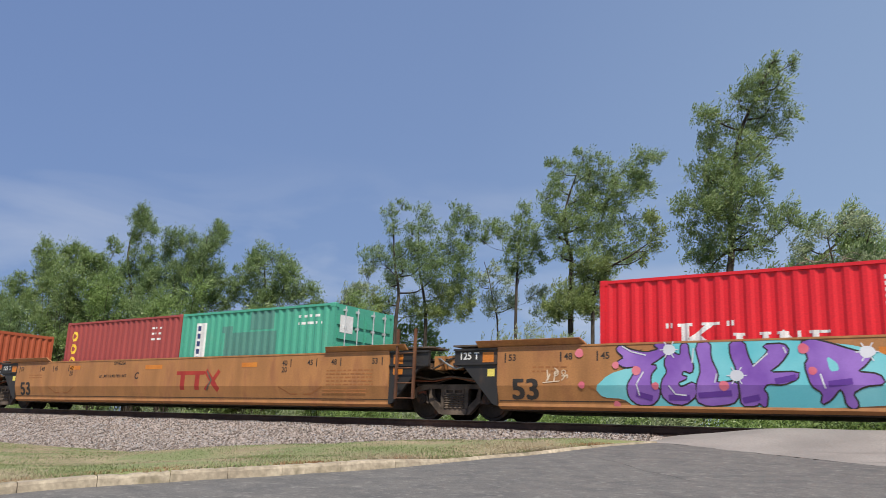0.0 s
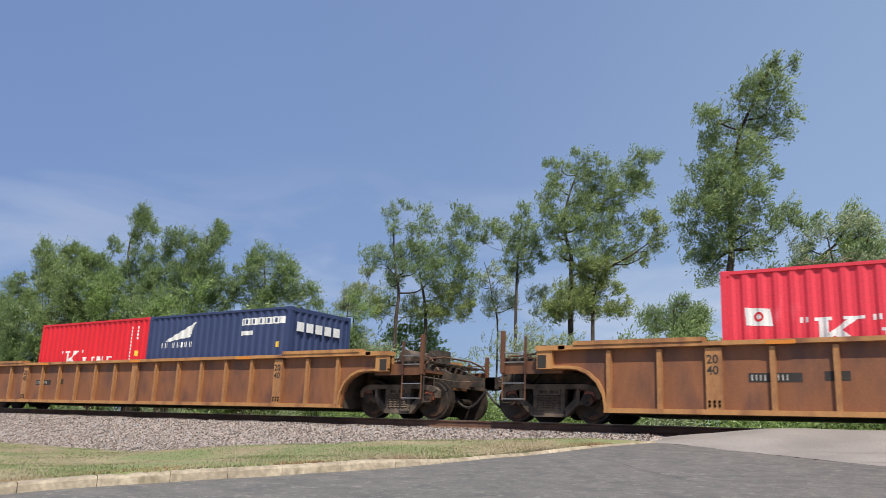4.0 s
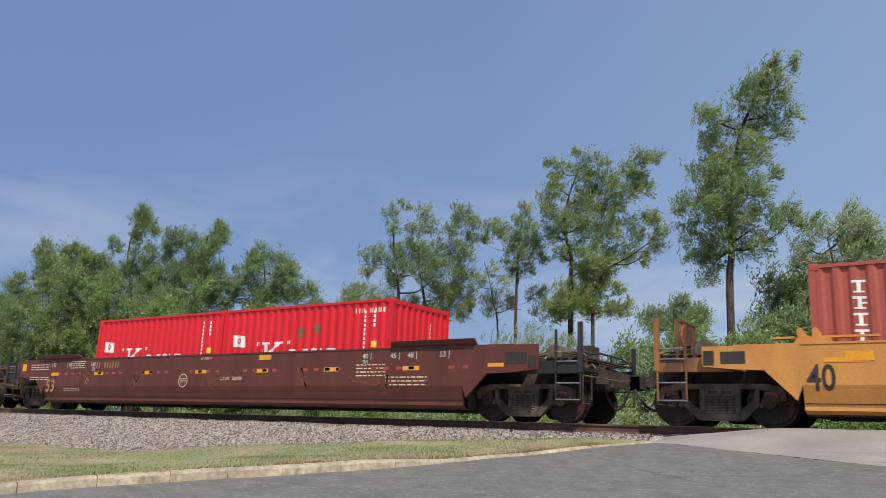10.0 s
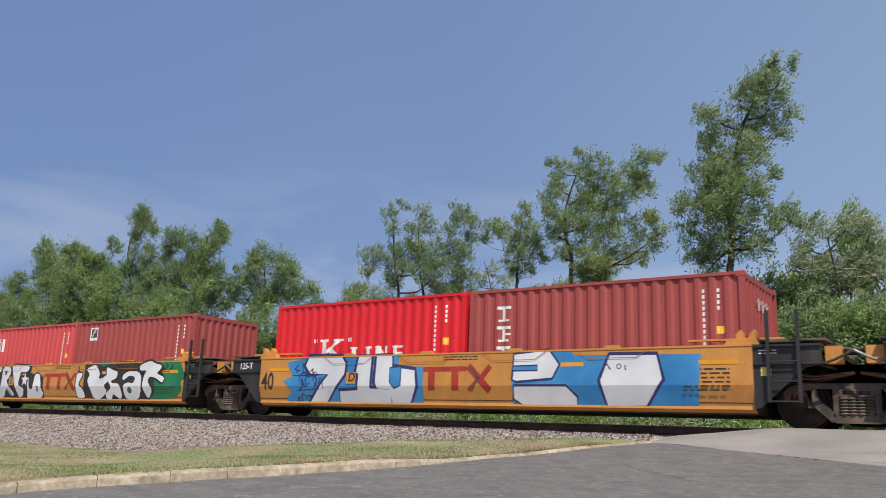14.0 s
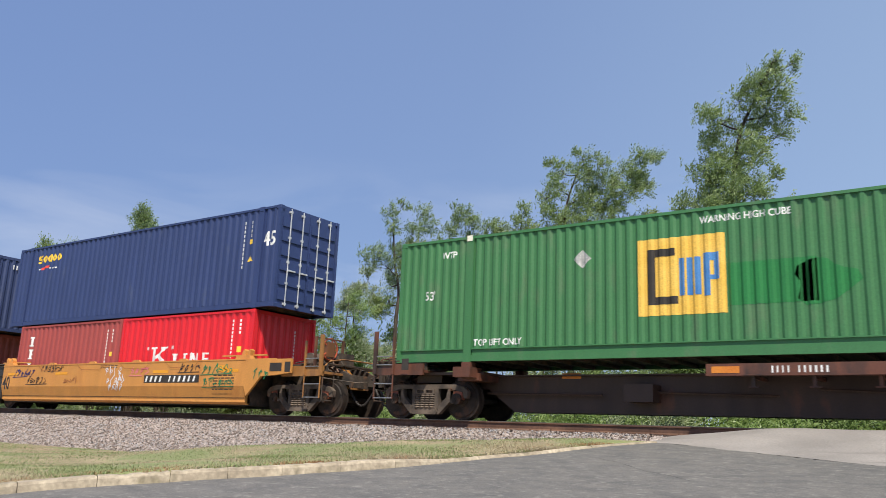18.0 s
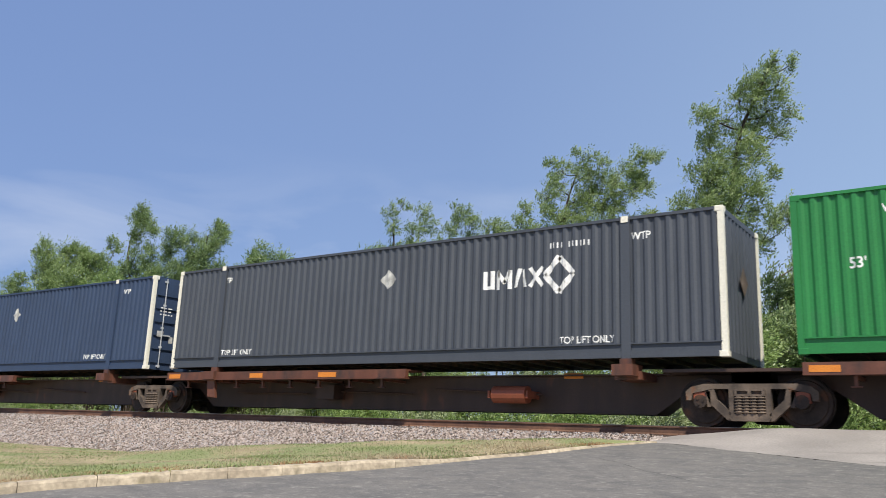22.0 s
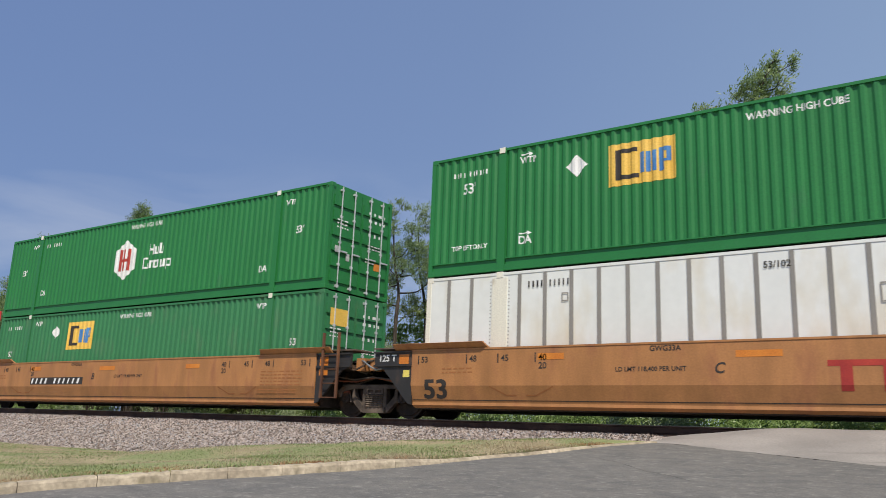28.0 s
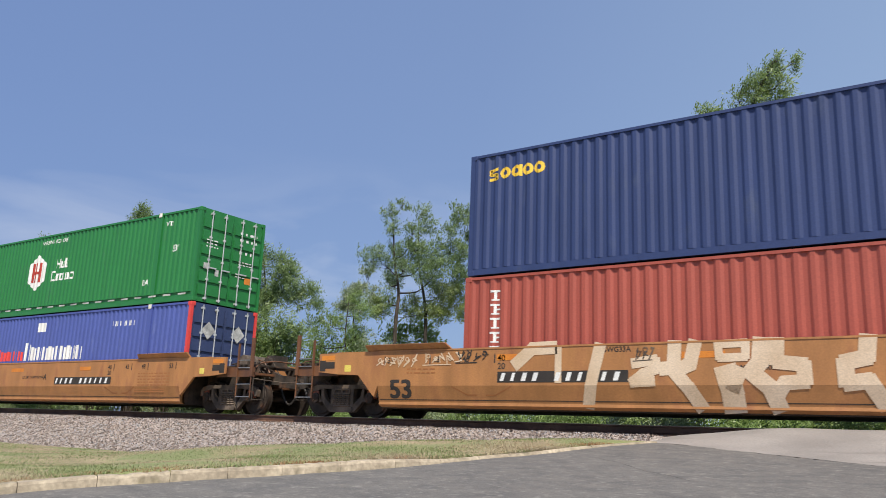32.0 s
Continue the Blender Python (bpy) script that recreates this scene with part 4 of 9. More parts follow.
# ---- markings ----
TEXTS = {}


def text_mesh(s):
    """The built-in font as a flat mesh, one unit high, left end at 0."""
    if s not in TEXTS:
        cu = bpy.data.curves.new("text", "FONT")
        cu.body = s
        cu.resolution_u = 3
        cu.offset = 0.018
        ob = bpy.data.objects.new("text", cu)
        scene.collection.objects.link(ob)
        dg = bpy.context.evaluated_depsgraph_get()
        me = bpy.data.meshes.new_from_object(ob.evaluated_get(dg))
        bpy.data.objects.remove(ob)
        TEXTS[s] = me
    return TEXTS[s]


def letters(s, x, z, h, y=0.0, bm=None, squeeze=1.0, stack=False, lean=0.0):
    """Writing in x and z, capitals h high, from x on; stack: one letter under another."""
    bm = bm or bmesh.new()
    k = h / 0.69
    for i, ch in enumerate(s if stack else [s]):
        if ch == " ":
            continue
        tmp = bmesh.new()
        tmp.from_mesh(text_mesh(ch))
        zz = z - i * h * 1.3 if stack else z
        for v in tmp.verts:
            v.co = Vector((x + v.co.x * k * squeeze + lean * v.co.y * k, y, zz + v.co.y * k))
        me = bpy.data.meshes.new("t")
        tmp.to_mesh(me)
        tmp.free()
        bm.from_mesh(me)
        bpy.data.meshes.remove(me)
    return bm


def bars(n, x, z, h, y=0.0, bm=None, stack=False, gap=(), lean=0.0, wide=0.62):
    """Writing that is not spelt out: one upright bar for each sign."""
    bm = bm or bmesh.new()
    r = random.Random(n * 7 + int(h * 1000))
    for i in range(n):
        if i in gap:
            continue
        w = h * wide * r.uniform(0.62, 0.9)
        if stack:
            rect(bm, x, x + h * 0.5, z - (i + 1) * h * 1.3 + h * 0.45, z - i * h * 1.3, y)
        else:
            a = x + i * h * (wide + 0.12)
            rect(bm, a, a + w * 0.56, z, z + h, y, lean)
    return bm


def wrap(bm, prof, y_face):
    """Lays flat shapes over corrugated sheet: cut at each bend, then sunk by the profile."""
    if prof:
        xs = [v.co.x for v in bm.verts]
        for c in prof["bends"](min(xs), max(xs)):
            g = bm.verts[:] + bm.edges[:] + bm.faces[:]
            bmesh.ops.bisect_plane(bm, geom=g, plane_co=(c, 0, 0), plane_no=(1, 0, 0), dist=1e-5)
    for v in bm.verts:
        v.co.y += y_face + (prof["depth"](v.co.x) if prof else 0.0) - 0.004
    return bm


def profile(x0, pitch, depth, outer=0.28, slope=0.22):
    o, s = outer * pitch, slope * pitch
    marks = (0.0, o, o + s, pitch - s)

    def at(x):
        t = (x - x0) % pitch
        if t < o:
            return 0.0
        if t < o + s:
            return depth * (t - o) / s
        if t < pitch - s:
            return depth
        return depth * (pitch - t) / s

    def bends(a, b):
        out, k = [], math.floor((a - x0) / pitch)
        while x0 + k * pitch < b:
            out += [x0 + k * pitch + m for m in marks if a < x0 + k * pitch + m < b]
            k += 1
        return out

    return {"depth": at, "bends": bends}


MESHES = {}


def kept(key, make, mat):
    """One mesh for all alike parts."""
    if key not in MESHES:
        bm = bmesh.new()
        make(bm)
        MESHES[key] = mesh_of(key[0], bm, mat)
    return MESHES[key]


# ---- containers ----
KINDS = {"iso20": (6.058, 2.591, 2.438, 0.278, 0.036), "iso40": (12.192, 2.591, 2.438, 0.278, 0.036), "iso45": (13.716, 2.896, 2.438, 0.278, 0.036),
         "iso40h": (12.192, 2.896, 2.438, 0.278, 0.036), "dom53": (16.154, 2.896, 2.591, 0.226, 0.036)}
MOVERS = []


def container(kind, u, z, mat, label, doors=1, posts=None, end_mat=None, far_doors=True, number=True, smooth=False):
    """A box container whose left end is at u along the train and whose floor is at z. doors=1: door end to the right."""
    L, H, W, pitch, depth = KINDS[kind]
    hx, hw = L / 2, W / 2
    root = thing("container", label, "container", "containers on the train")
    MOVERS.append((root, u + hx, z))
    posts = posts or mat
    end_mat = end_mat or mat
    prof = profile(-hx + 0.12, pitch, depth)
    lo, hi = (0.16 if kind != "dom53" else 0.30), H - 0.07

    def side(bm, s):
        xs = [-hx + 0.11] + prof["bends"](-hx + 0.11, hx - 0.11) + [hx - 0.11]
        rows = []
        for x in xs:
            y = s * (hw - 0.012 - prof["depth"](x))
            rows.append((bm.verts.new((x, y, lo)), bm.verts.new((x, y, hi))))
        for a, b in zip(rows, rows[1:]):
            bm.faces.new((a[0], b[0], b[1], a[1]) if s < 0 else (a[0], a[1], b[1], b[0]))

    def flat_side(bm, s):
        box(bm, -hx + 0.11, hx - 0.11, min(s * (hw - 0.012), s * (hw - 0.05)), max(s * (hw - 0.012), s * (hw - 0.05)), lo, hi)

    for s in (-1, 1):
        part("side_panel", kept(("side_panel", kind, mat.name, s, smooth), lambda bm: (flat_side if smooth else side)(bm, s), mat), None, root)
        part("top_rail", kept(("top_rail", kind, mat.name, s), lambda bm: box(bm, -hx + 0.1, hx - 0.1, min(s * hw, s * (hw - 0.06)), max(s * hw, s * (hw - 0.06)), hi - 0.002, H - 0.012), mat), None, root)

        def rail(bm):
            box(bm, -hx + 0.1, hx - 0.1, min(s * (hw - 0.002), s * (hw - 0.1)), max(s * (hw - 0.002), s * (hw - 0.1)), 0.015, 0.15)
            if kind == "dom53":
                for a, b in ((-hx + 0.1, -6.2), (-5.98, 5.98), (6.2, hx - 0.1)):
                    prism(bm, [(a, 0.15), (b, 0.15), (b, 0.30), (a, 0.30)], s * (hw - 0.032), s * (hw - 0.07))
                    box(bm, a, b, min(s * (hw + 0.006), s * (hw - 0.06)), max(s * (hw + 0.006), s * (hw - 0.06)), 0.28, 0.305)

        part("bottom_rail", kept(("bottom_rail", kind, mat.name, s), rail, mat), None, root)
        for e in (-1, 1):
            def post(bm):
                box(bm, min(e * hx, e * (hx - 0.115)), max(e * hx, e * (hx - 0.115)), min(s * hw, s * (hw - 0.09)), max(s * hw, s * (hw - 0.09)), 0.11, H - 0.11)
            part("corner_post", kept(("corner_post", kind, posts.name, s, e), post, posts), None, root)
            for top in (0, 1):
                def casting(bm):
                    z0 = H - 0.118 if top else 0.0
                    box(bm, min(e * (hx + 0.004), e * (hx - 0.17)), max(e * (hx + 0.004), e * (hx - 0.17)), min(s * (hw + 0.004), s * (hw - 0.155)), max(s * (hw + 0.004), s * (hw - 0.155)), z0, z0 + 0.118)
                    bmesh.ops.bevel(bm, geom=bm.edges[:], offset=0.012, segments=1, affect="EDGES")
                part("corner_casting", kept(("corner_casting", kind, s, e, top, posts.name), casting, posts), None, root)
            if kind in ("dom53", "iso45"):
                def inner(bm):
                    a = e * 6.096
                    box(bm, a - 0.10, a + 0.10, min(s * (hw + 0.003), s * (hw - 0.06)), max(s * (hw + 0.003), s * (hw - 0.06)), 0.0, H)
                    for z0 in (0.0, H - 0.12):
                        box(bm, a - 0.09, a + 0.09, min(s * (hw + 0.012), s * (hw - 0.1)), max(s * (hw + 0.012), s * (hw - 0.1)), z0, z0 + 0.121)
                post2 = part("lifting_post", kept(("lifting_post", kind, mat.name, s, e), inner, mat), None, root)
                if kind == "dom53":
                    part("lifting_casting", kept(("lifting_casting", kind, s, e), lambda bm: box(bm, e * 6.096 - 0.075, e * 6.096 + 0.075, min(s * (hw + 0.016), s * (hw - 0.1)), max(s * (hw + 0.016), s * (hw - 0.1)), H - 0.125, H + 0.006), M_CREAM), None, post2, "pale lifting casting")
    # ends
    for e in (-1, 1):
        is_door = (e == doors)
        x = e * (hx - 0.03)

        for nm, za, zb in (("end_header", H - 0.12, H - 0.01), ("end_sill", 0.01, 0.13)):
            part(nm, kept((nm, kind, e, end_mat.name), lambda bm: box(bm, min(x, x - e * 0.05), max(x, x - e * 0.05), -hw + 0.09, hw - 0.09, za, zb), end_mat), None, root)
        if is_door:
            for k, (a, b) in enumerate(((-hw + 0.1, -0.01), (0.01, hw - 0.1))):
                def leafd(bm):
                    box(bm, min(x, x - e * 0.04), max(x, x - e * 0.04), a, b, 0.13, H - 0.12)
                d = part("door", kept(("door", kind, e, k, end_mat.name), leafd, end_mat), None, root)
                sheet = kept(("door_panel", kind, e, k, end_mat.name), lambda bm: box(bm, min(x + e * 0.035, x), max(x + e * 0.035, x), a + 0.05, b - 0.05, 0.0, (H - 0.4) / 6 - 0.14), end_mat)
                for i in range(0 if smooth else 6):
                    part("door_panel", sheet, None, d).location.z = 0.22 + i * (H - 0.4) / 6
                for i, t in enumerate((0.28, 0.72)):
                    def lock(bm):
                        yy = a + (b - a) * t
                        rod(bm, (x + e * 0.052, yy, 0.06), (x + e * 0.052, yy, H - 0.05), 0.017, 6)
                        for zz in (0.12, 0.7, 1.3, 2.0, H - 0.15):
                            box(bm, min(x, x + e * 0.06), max(x, x + e * 0.06), yy - 0.05, yy + 0.05, zz - 0.03, zz + 0.03)
                        box(bm, min(x + e * 0.03, x + e * 0.07), max(x + e * 0.03, x + e * 0.07), yy, yy + 0.3, 1.05, 1.09)
                    part("lock_rod", kept(("lock_rod", kind, e, k, i), lock, M_GALV), None, d)
        else:
            def corr(bm):
                pr = profile(-hw + 0.13, 0.25, 0.04)
                ys = [-hw + 0.08] + pr["bends"](-hw + 0.08, hw - 0.08) + [hw - 0.08]
                rows = [(bm.verts.new((x - e * pr["depth"](y), y, 0.12)), bm.verts.new((x - e * pr["depth"](y), y, H - 0.11))) for y in ys]
                for p, q in zip(rows, rows[1:]):
                    bm.faces.new((p[0], q[0], q[1], p[1]) if e > 0 else (p[0], p[1], q[1], q[0]))
            part("end_panel", kept(("end_panel", kind, e, end_mat.name), corr, end_mat), None, root)

    def roof(bm):
        n = int((L - 0.2) / 0.5)
        xs = [-hx + 0.1 + (L - 0.2) * i / n for i in range(n + 1)]
        rows = [(bm.verts.new((x, -hw + 0.05, H - 0.03 + 0.015 * (i % 2))), bm.verts.new((x, hw - 0.05, H - 0.03 + 0.015 * (i % 2)))) for i, x in enumerate(xs)]
        for p, q in zip(rows, rows[1:]):
            bm.faces.new((p[0], q[0], q[1], p[1]))
    part("roof", kept(("roof", kind, mat.name), roof, mat), None, root)

    def floor_(bm):
        box(bm, -hx + 0.12, hx - 0.12, -hw + 0.1, hw - 0.1, 0.10, 0.15)
    deck = part("floor", kept(("floor", kind), floor_, M_UNDER), None, root)
    if z > 1.0:
        beam = kept(("cross_member", kind), lambda bm: box(bm, -0.03, 0.03, -hw + 0.1, hw - 0.1, 0.02, 0.10), M_UNDER)
        for i in range(int(L / 0.6)):
            part("cross_member", beam, None, deck).location.x = -hx + 0.33 + i * 0.6
    root["k"] = kind
    return root, prof, hx, hw, H


SINGLE = {"reflector": "reflector", "reflector_row": "reflector", "number_marks": "number_bar", "size_marks": "size_bar", "notice": "notice", "repaint_patch": "repaint_patch", "door_stencils": "door_stencil",
          "door_stickers": "door_sticker", "number_board": "number_board", "placard_holder": "placard_holder", "rail_dash": "rail_dash", "number_plate": "number_plate"}


def marks(name, bm, mat, root, label=""):
    """One object for each separate patch of paint, or one for the whole of a drawn form."""
    if name not in SINGLE:
        ob = part(name, bm, mat, root, label)
        return tagged(ob, kind="stuff") if name == "small_print" else ob
    left, last = set(bm.faces), None
    for f in bm.faces[:]:
        if f not in left:
            continue
        island, todo = [], [f]
        left.discard(f)
        while todo:
            g = todo.pop()
            island.append(g)
            for e in g.edges:
                for h in e.link_faces:
                    if h in left:
                        left.discard(h)
                        todo.append(h)
        piece, seen = bmesh.new(), {}
        for g in island:
            for v in g.verts:
                if v not in seen:
                    seen[v] = piece.verts.new(v.co)
            piece.faces.new([seen[v] for v in g.verts])
        last = part(SINGLE[name], piece, mat, root, label)
    bm.free()
    return last


def stick(root, prof, hw, name, bm, mat, label=""):
    """A marking on the near side of a container."""
    return marks(name, wrap(bm, prof, -(hw - 0.012)), mat, root, label)


def end_mark(root, hx, name, bm, mat):
    """A marking, given in x and z, on the right-hand end."""
    for v in bm.verts:
        v.co = Vector((hx + 0.010, v.co.x, v.co.z))
    return marks(name, bm, mat, root)


# ---- railway cars ----
def truck(car, x, wheels, radius=0.46):
    """A two-axle truck under a car: bolster, two side frames with springs, two wheelsets."""
    def bolster(bm):
        box(bm, -0.22, 0.22, -1.05, 1.05, 0.42, 0.66)
        rod(bm, (0, 0, 0.6), (0, 0, 0.78), 0.3, 12)
        for s in (-1, 1):
            box(bm, -0.75, 0.75, s * 0.5 - 0.03, s * 0.5 + 0.03, 0.3, 0.36)
    t = part("truck", kept(("truck",), bolster, M_UNDER), None, car)
    t.location = (x, 0, 0.04)
    for s in (-1, 1):
        def frame_(bm):
            y0, y1 = s * 0.93, s * 1.06
            prism(bm, [(-1.16, 0.44), (-1.17, 0.60), (-1.06, 0.69), (-0.82, 0.745), (0.82, 0.745), (1.06, 0.69), (1.17, 0.60), (1.16, 0.44), (1.07, 0.44), (1.04, 0.57), (0.66, 0.65), (-0.66, 0.65), (-1.04, 0.57), (-1.07, 0.44)], y0, y1)
            for e in (-1, 1):
                prism(bm, [(e * 0.28, 0.07), (e * 0.40, 0.08), (e * 0.72, 0.38), (e * 0.80, 0.60), (e * 0.64, 0.65), (e * 0.60, 0.46), (e * 0.37, 0.25)], y0, y1)
                prism(bm, [(e * 0.275, 0.1), (e * 0.37, 0.18), (e * 0.37, 0.65), (e * 0.275, 0.65)], y0, y1)
                prism(bm, [(e * 0.70, 0.32), (e * 0.77, 0.32), (e * 0.79, 0.61), (e * 0.71, 0.61)], y0, y1)
            prism(bm, [(-0.33, 0.07), (0.33, 0.07), (0.37, 0.13), (0.33, 0.20), (-0.33, 0.20), (-0.37, 0.13)], y0, s * 1.09)
        f = part("side_frame", kept(("side_frame", s), frame_, M_FRAME), None, t)
        for e in (-1, 1):
            part("bearing_adapter", kept(("bearing_adapter", s, e), lambda bm: prism(bm, [(e * 0.75, 0.40), (e * 1.03, 0.40), (e * 1.02, 0.56), (e * 0.95, 0.60), (e * 0.80, 0.60), (e * 0.76, 0.56)], s * 0.95, s * 1.04), M_BRAKE), None, t)

        def springs(bm):
            prev = None
            for c in range(13):
                z, r = 0.20 + c * 0.026, (0.088 if c % 2 else 0.058)
                ring = [bm.verts.new((r * math.cos(a * 0.785), s * 1.04 + r * math.sin(a * 0.785), z)) for a in range(8)]
                if prev:
                    for a in range(8):
                        bm.faces.new((prev[a], prev[(a + 1) % 8], ring[(a + 1) % 8], ring[a]))
                prev = ring
        for k in range(4):
            part("spring", kept(("spring", s), springs, M_FRAME), None, t).location.x = -0.195 + k * 0.13

        def seat(bm):
            box(bm, -0.27, 0.27, min(s * 0.9, s * 1.0), max(s * 0.9, s * 1.0), 0.52, 0.65)
            for x0, x1, z0, z1 in ((-0.27, 0.27, 0.52, 0.55), (-0.27, 0.27, 0.615, 0.65), (-0.27, -0.22, 0.551, 0.614), (-0.03, 0.03, 0.551, 0.614), (0.22, 0.27, 0.551, 0.614)):
                box(bm, x0, x1, min(s * 1.001, s * 1.08), max(s * 1.001, s * 1.08), z0, z1)
        part("bolster_end", kept(("bolster_end", s), seat, M_FRAME), None, t)
    for e in (-1, 1):
        def axle(bm):
            rod(bm, (0, -1.08, 0), (0, 1.08, 0), 0.075, 10)
            for s in (-1, 1):
                rod(bm, (0, s * 0.69, 0), (0, s * 0.83, 0), radius, 28)
                rod(bm, (0, s * 0.66, 0), (0, s * 0.69, 0), radius + 0.028, 28)
                rod(bm, (0, s * 0.83, 0), (0, s * 0.86, 0), radius * 0.88, 28, radius * 0.84)
                rod(bm, (0, s * 0.86, 0), (0, s * 0.90, 0), 0.17, 14)
                rod(bm, (0, s * 0.92, 0), (0, s * 1.10, 0), 0.125, 12)
                for k in range(3):
                    a = k * 2.094
                    rod(bm, (0.06 * math.cos(a), s * 1.10, 0.06 * math.sin(a)), (0.06 * math.cos(a), s * 1.12, 0.06 * math.sin(a)), 0.022, 6)
        w = part("wheelset", kept(("wheelset", radius), axle, M_WHEEL), None, t)
        w.matrix_parent_inverse = Matrix.Translation((e * 0.889, 0, radius - 0.04))
        wheels.append(w)
    return t


WHEELS = []


def tube(bm, pts, r, n=6):
    """A bent pipe through the points."""
    pts = [Vector(p) for p in pts]
    prev = None
    for i, p in enumerate(pts):
        d = (pts[min(i + 1, len(pts) - 1)] - pts[max(i - 1, 0)]).normalized()
        s = d.cross(Vector((0, 1, 0.3))).normalized()
        t = d.cross(s)
        ring = [bm.verts.new(p + (s * math.cos(6.2832 * k / n) + t * math.sin(6.2832 * k / n)) * r) for k in range(n)]
        if prev:
            for k in range(n):
                bm.faces.new((prev[k], prev[(k + 1) % n], ring[(k + 1) % n], ring[k]))
        prev = ring


def coupler(car, e, x0, x1):
    def make(bm):
        a, b = sorted((x0, x1))
        box(bm, a, b, -0.08, 0.08, 0.80, 0.94)
        box(bm, x1 - 0.16, x1 + 0.16, -0.17, 0.17, 0.74, 1.0)
        rod(bm, (x1, 0.02, 0.72), (x1, 0.02, 1.02), 0.12, 8)
    bm = bmesh.new()
    make(bm)
    c = part("coupler", bm, M_UNDER, car)
    bm = bmesh.new()
    tube(bm, [(x0 + (x1 - x0) * k / 8, -0.32, 0.72 - 0.42 * math.sin(k / 8 * math.pi)) for k in range(9)], 0.03)
    part("air_hose", bm, M_INK, c)


def end_gear(car, e, xe, xc, mat, brake=False, tall=2.02):
    """The open platform at an outer end: deck, corner posts, steps, rails and the coupler."""
    xp = xe + e * 0.95
    a, b = sorted((xe - e * 0.5, xp))
    bm = bmesh.new()
    box(bm, a, b, -1.38, 1.38, 1.04, 1.10)
    for s in (-1, 1):
        box(bm, a, b, s * 1.37 - 0.03, s * 1.37 + 0.03, 0.98, 1.24)
    box(bm, min(xe, xp) - 0.02, max(xe, xp) + 0.02, -0.4, 0.4, 0.72, 1.0)
    part("end_deck", bm, mat, car)
    bm = bmesh.new()
    box(bm, a, b, -1.25, -1.2, 1.1, 1.3)
    wk = part("walkway", bm, M_UNDER, car)
    for k in range(5):
        x = xe + e * (0.12 + k * 0.19)
        bm = bmesh.new()
        box(bm, x - 0.05, x + 0.05, -1.3, 1.3, 1.30, 1.33)
        part("slat", bm, M_UNDER, wk)
    for s in (-1, 1):
        for k, (x, top, half) in enumerate(((xe + e * 0.35, tall - 0.14, 0.02), (xp - e * 0.05, tall, 0.05))):
            bm = bmesh.new()
            box(bm, x - half, x + half, s * 1.42 - 0.025, s * 1.42 + 0.025, 1.0, top if s < 0 else top - 0.25)
            rod(bm, (x, s * 1.42, 0.43), (x, s * 1.42, 1.02), 0.018, 6)
            part("corner_post", bm, mat, car)
        xa, xb = sorted((xe + e * 0.35, xp - e * 0.05))
        for z in (0.45, 0.78, 1.22, 1.42):
            bm = bmesh.new()
            rod(bm, (xa, s * 1.42, z), (xb, s * 1.42, z), 0.016, 6)
            part("rung", bm, M_STEEL if s < 0 else mat, car)
    bm = bmesh.new()
    tube(bm, [(xp - e * 0.02, y, 1.24 + 0.22 * (1 - (y / 1.3) ** 6)) for y in (-1.3, -1.25, -1.1, -0.6, 0, 0.6, 1.1, 1.25, 1.3)], 0.022)
    part("end_rail", bm, mat, car)
    bm = bmesh.new()
    prism(bm, [(xe + e * 0.1, 1.36), (xe + e * 0.15, 1.46), (xp + e * 0.35, 1.02), (xp + e * 0.35, 0.80), (xe + e * 0.6, 0.84)], -0.62, -0.5)
    prism(bm, [(xe + e * 0.1, 1.36), (xe + e * 0.15, 1.46), (xp + e * 0.35, 1.02), (xp + e * 0.35, 0.80), (xe + e * 0.6, 0.84)], 0.5, 0.62)
    box(bm, min(xp + e * 0.3, xp + e * 0.4), max(xp + e * 0.3, xp + e * 0.4), -0.7, 0.7, 0.74, 1.06)
    part("draft_sill", bm, M_UNDER, car)
    for k in range(4):
        bm = bmesh.new()
        y = -1.15 + 0.22 * k
        tube(bm, [(xe - e * 0.3, y, 1.16 + 0.05 * k), (xe + e * 0.2, y - 0.03, 1.2 + 0.04 * k), (xe + e * 0.55, y + 0.08, 1.26), (xp, y + 0.15, 1.04 - 0.06 * k)], 0.02)
        part("brake_rod", bm, M_UNDER if k % 2 else M_FRAME, car)
    bm = bmesh.new()
    tube(bm, [(xp - e * 0.1, -1.36, 0.95), (xp + e * 0.25, -1.2, 0.9), (xp + e * 0.5, -0.7, 0.86), (xp + e * 0.55, -0.3, 0.9)], 0.014)
    part("uncoupling_lever", bm, M_FRAME, car)
    # thin black plate painted in for the shaded inside of a jacking slot
    bm = bmesh.new()
    prism(bm, [(xe - e * 0.22, 1.08), (xe - e * 0.02, 1.08), (xe - e * 0.02, 1.34), (xe - e * 0.22, 1.34)], -1.575, -1.572)
    part("jacking_slot", bm, M_INK, car)
    if brake:
        x = xe + e * 0.55
        bm = bmesh.new()
        for k in range(20):
            p, q = 2 * math.pi * k / 20, 2 * math.pi * (k + 1) / 20
            rod(bm, (x, -0.75 + 0.28 * math.cos(p), 1.72 + 0.28 * math.sin(p)), (x, -0.75 + 0.28 * math.cos(q), 1.72 + 0.28 * math.sin(q)), 0.022, 6)
        for k in range(5):
            p = 2 * math.pi * k / 5
            rod(bm, (x, -0.75, 1.72), (x, -0.75 + 0.28 * math.cos(p), 1.72 + 0.28 * math.sin(p)), 0.018, 5)
        part("brake_wheel", bm, M_BRAKEWHEEL, car)
        bm = bmesh.new()
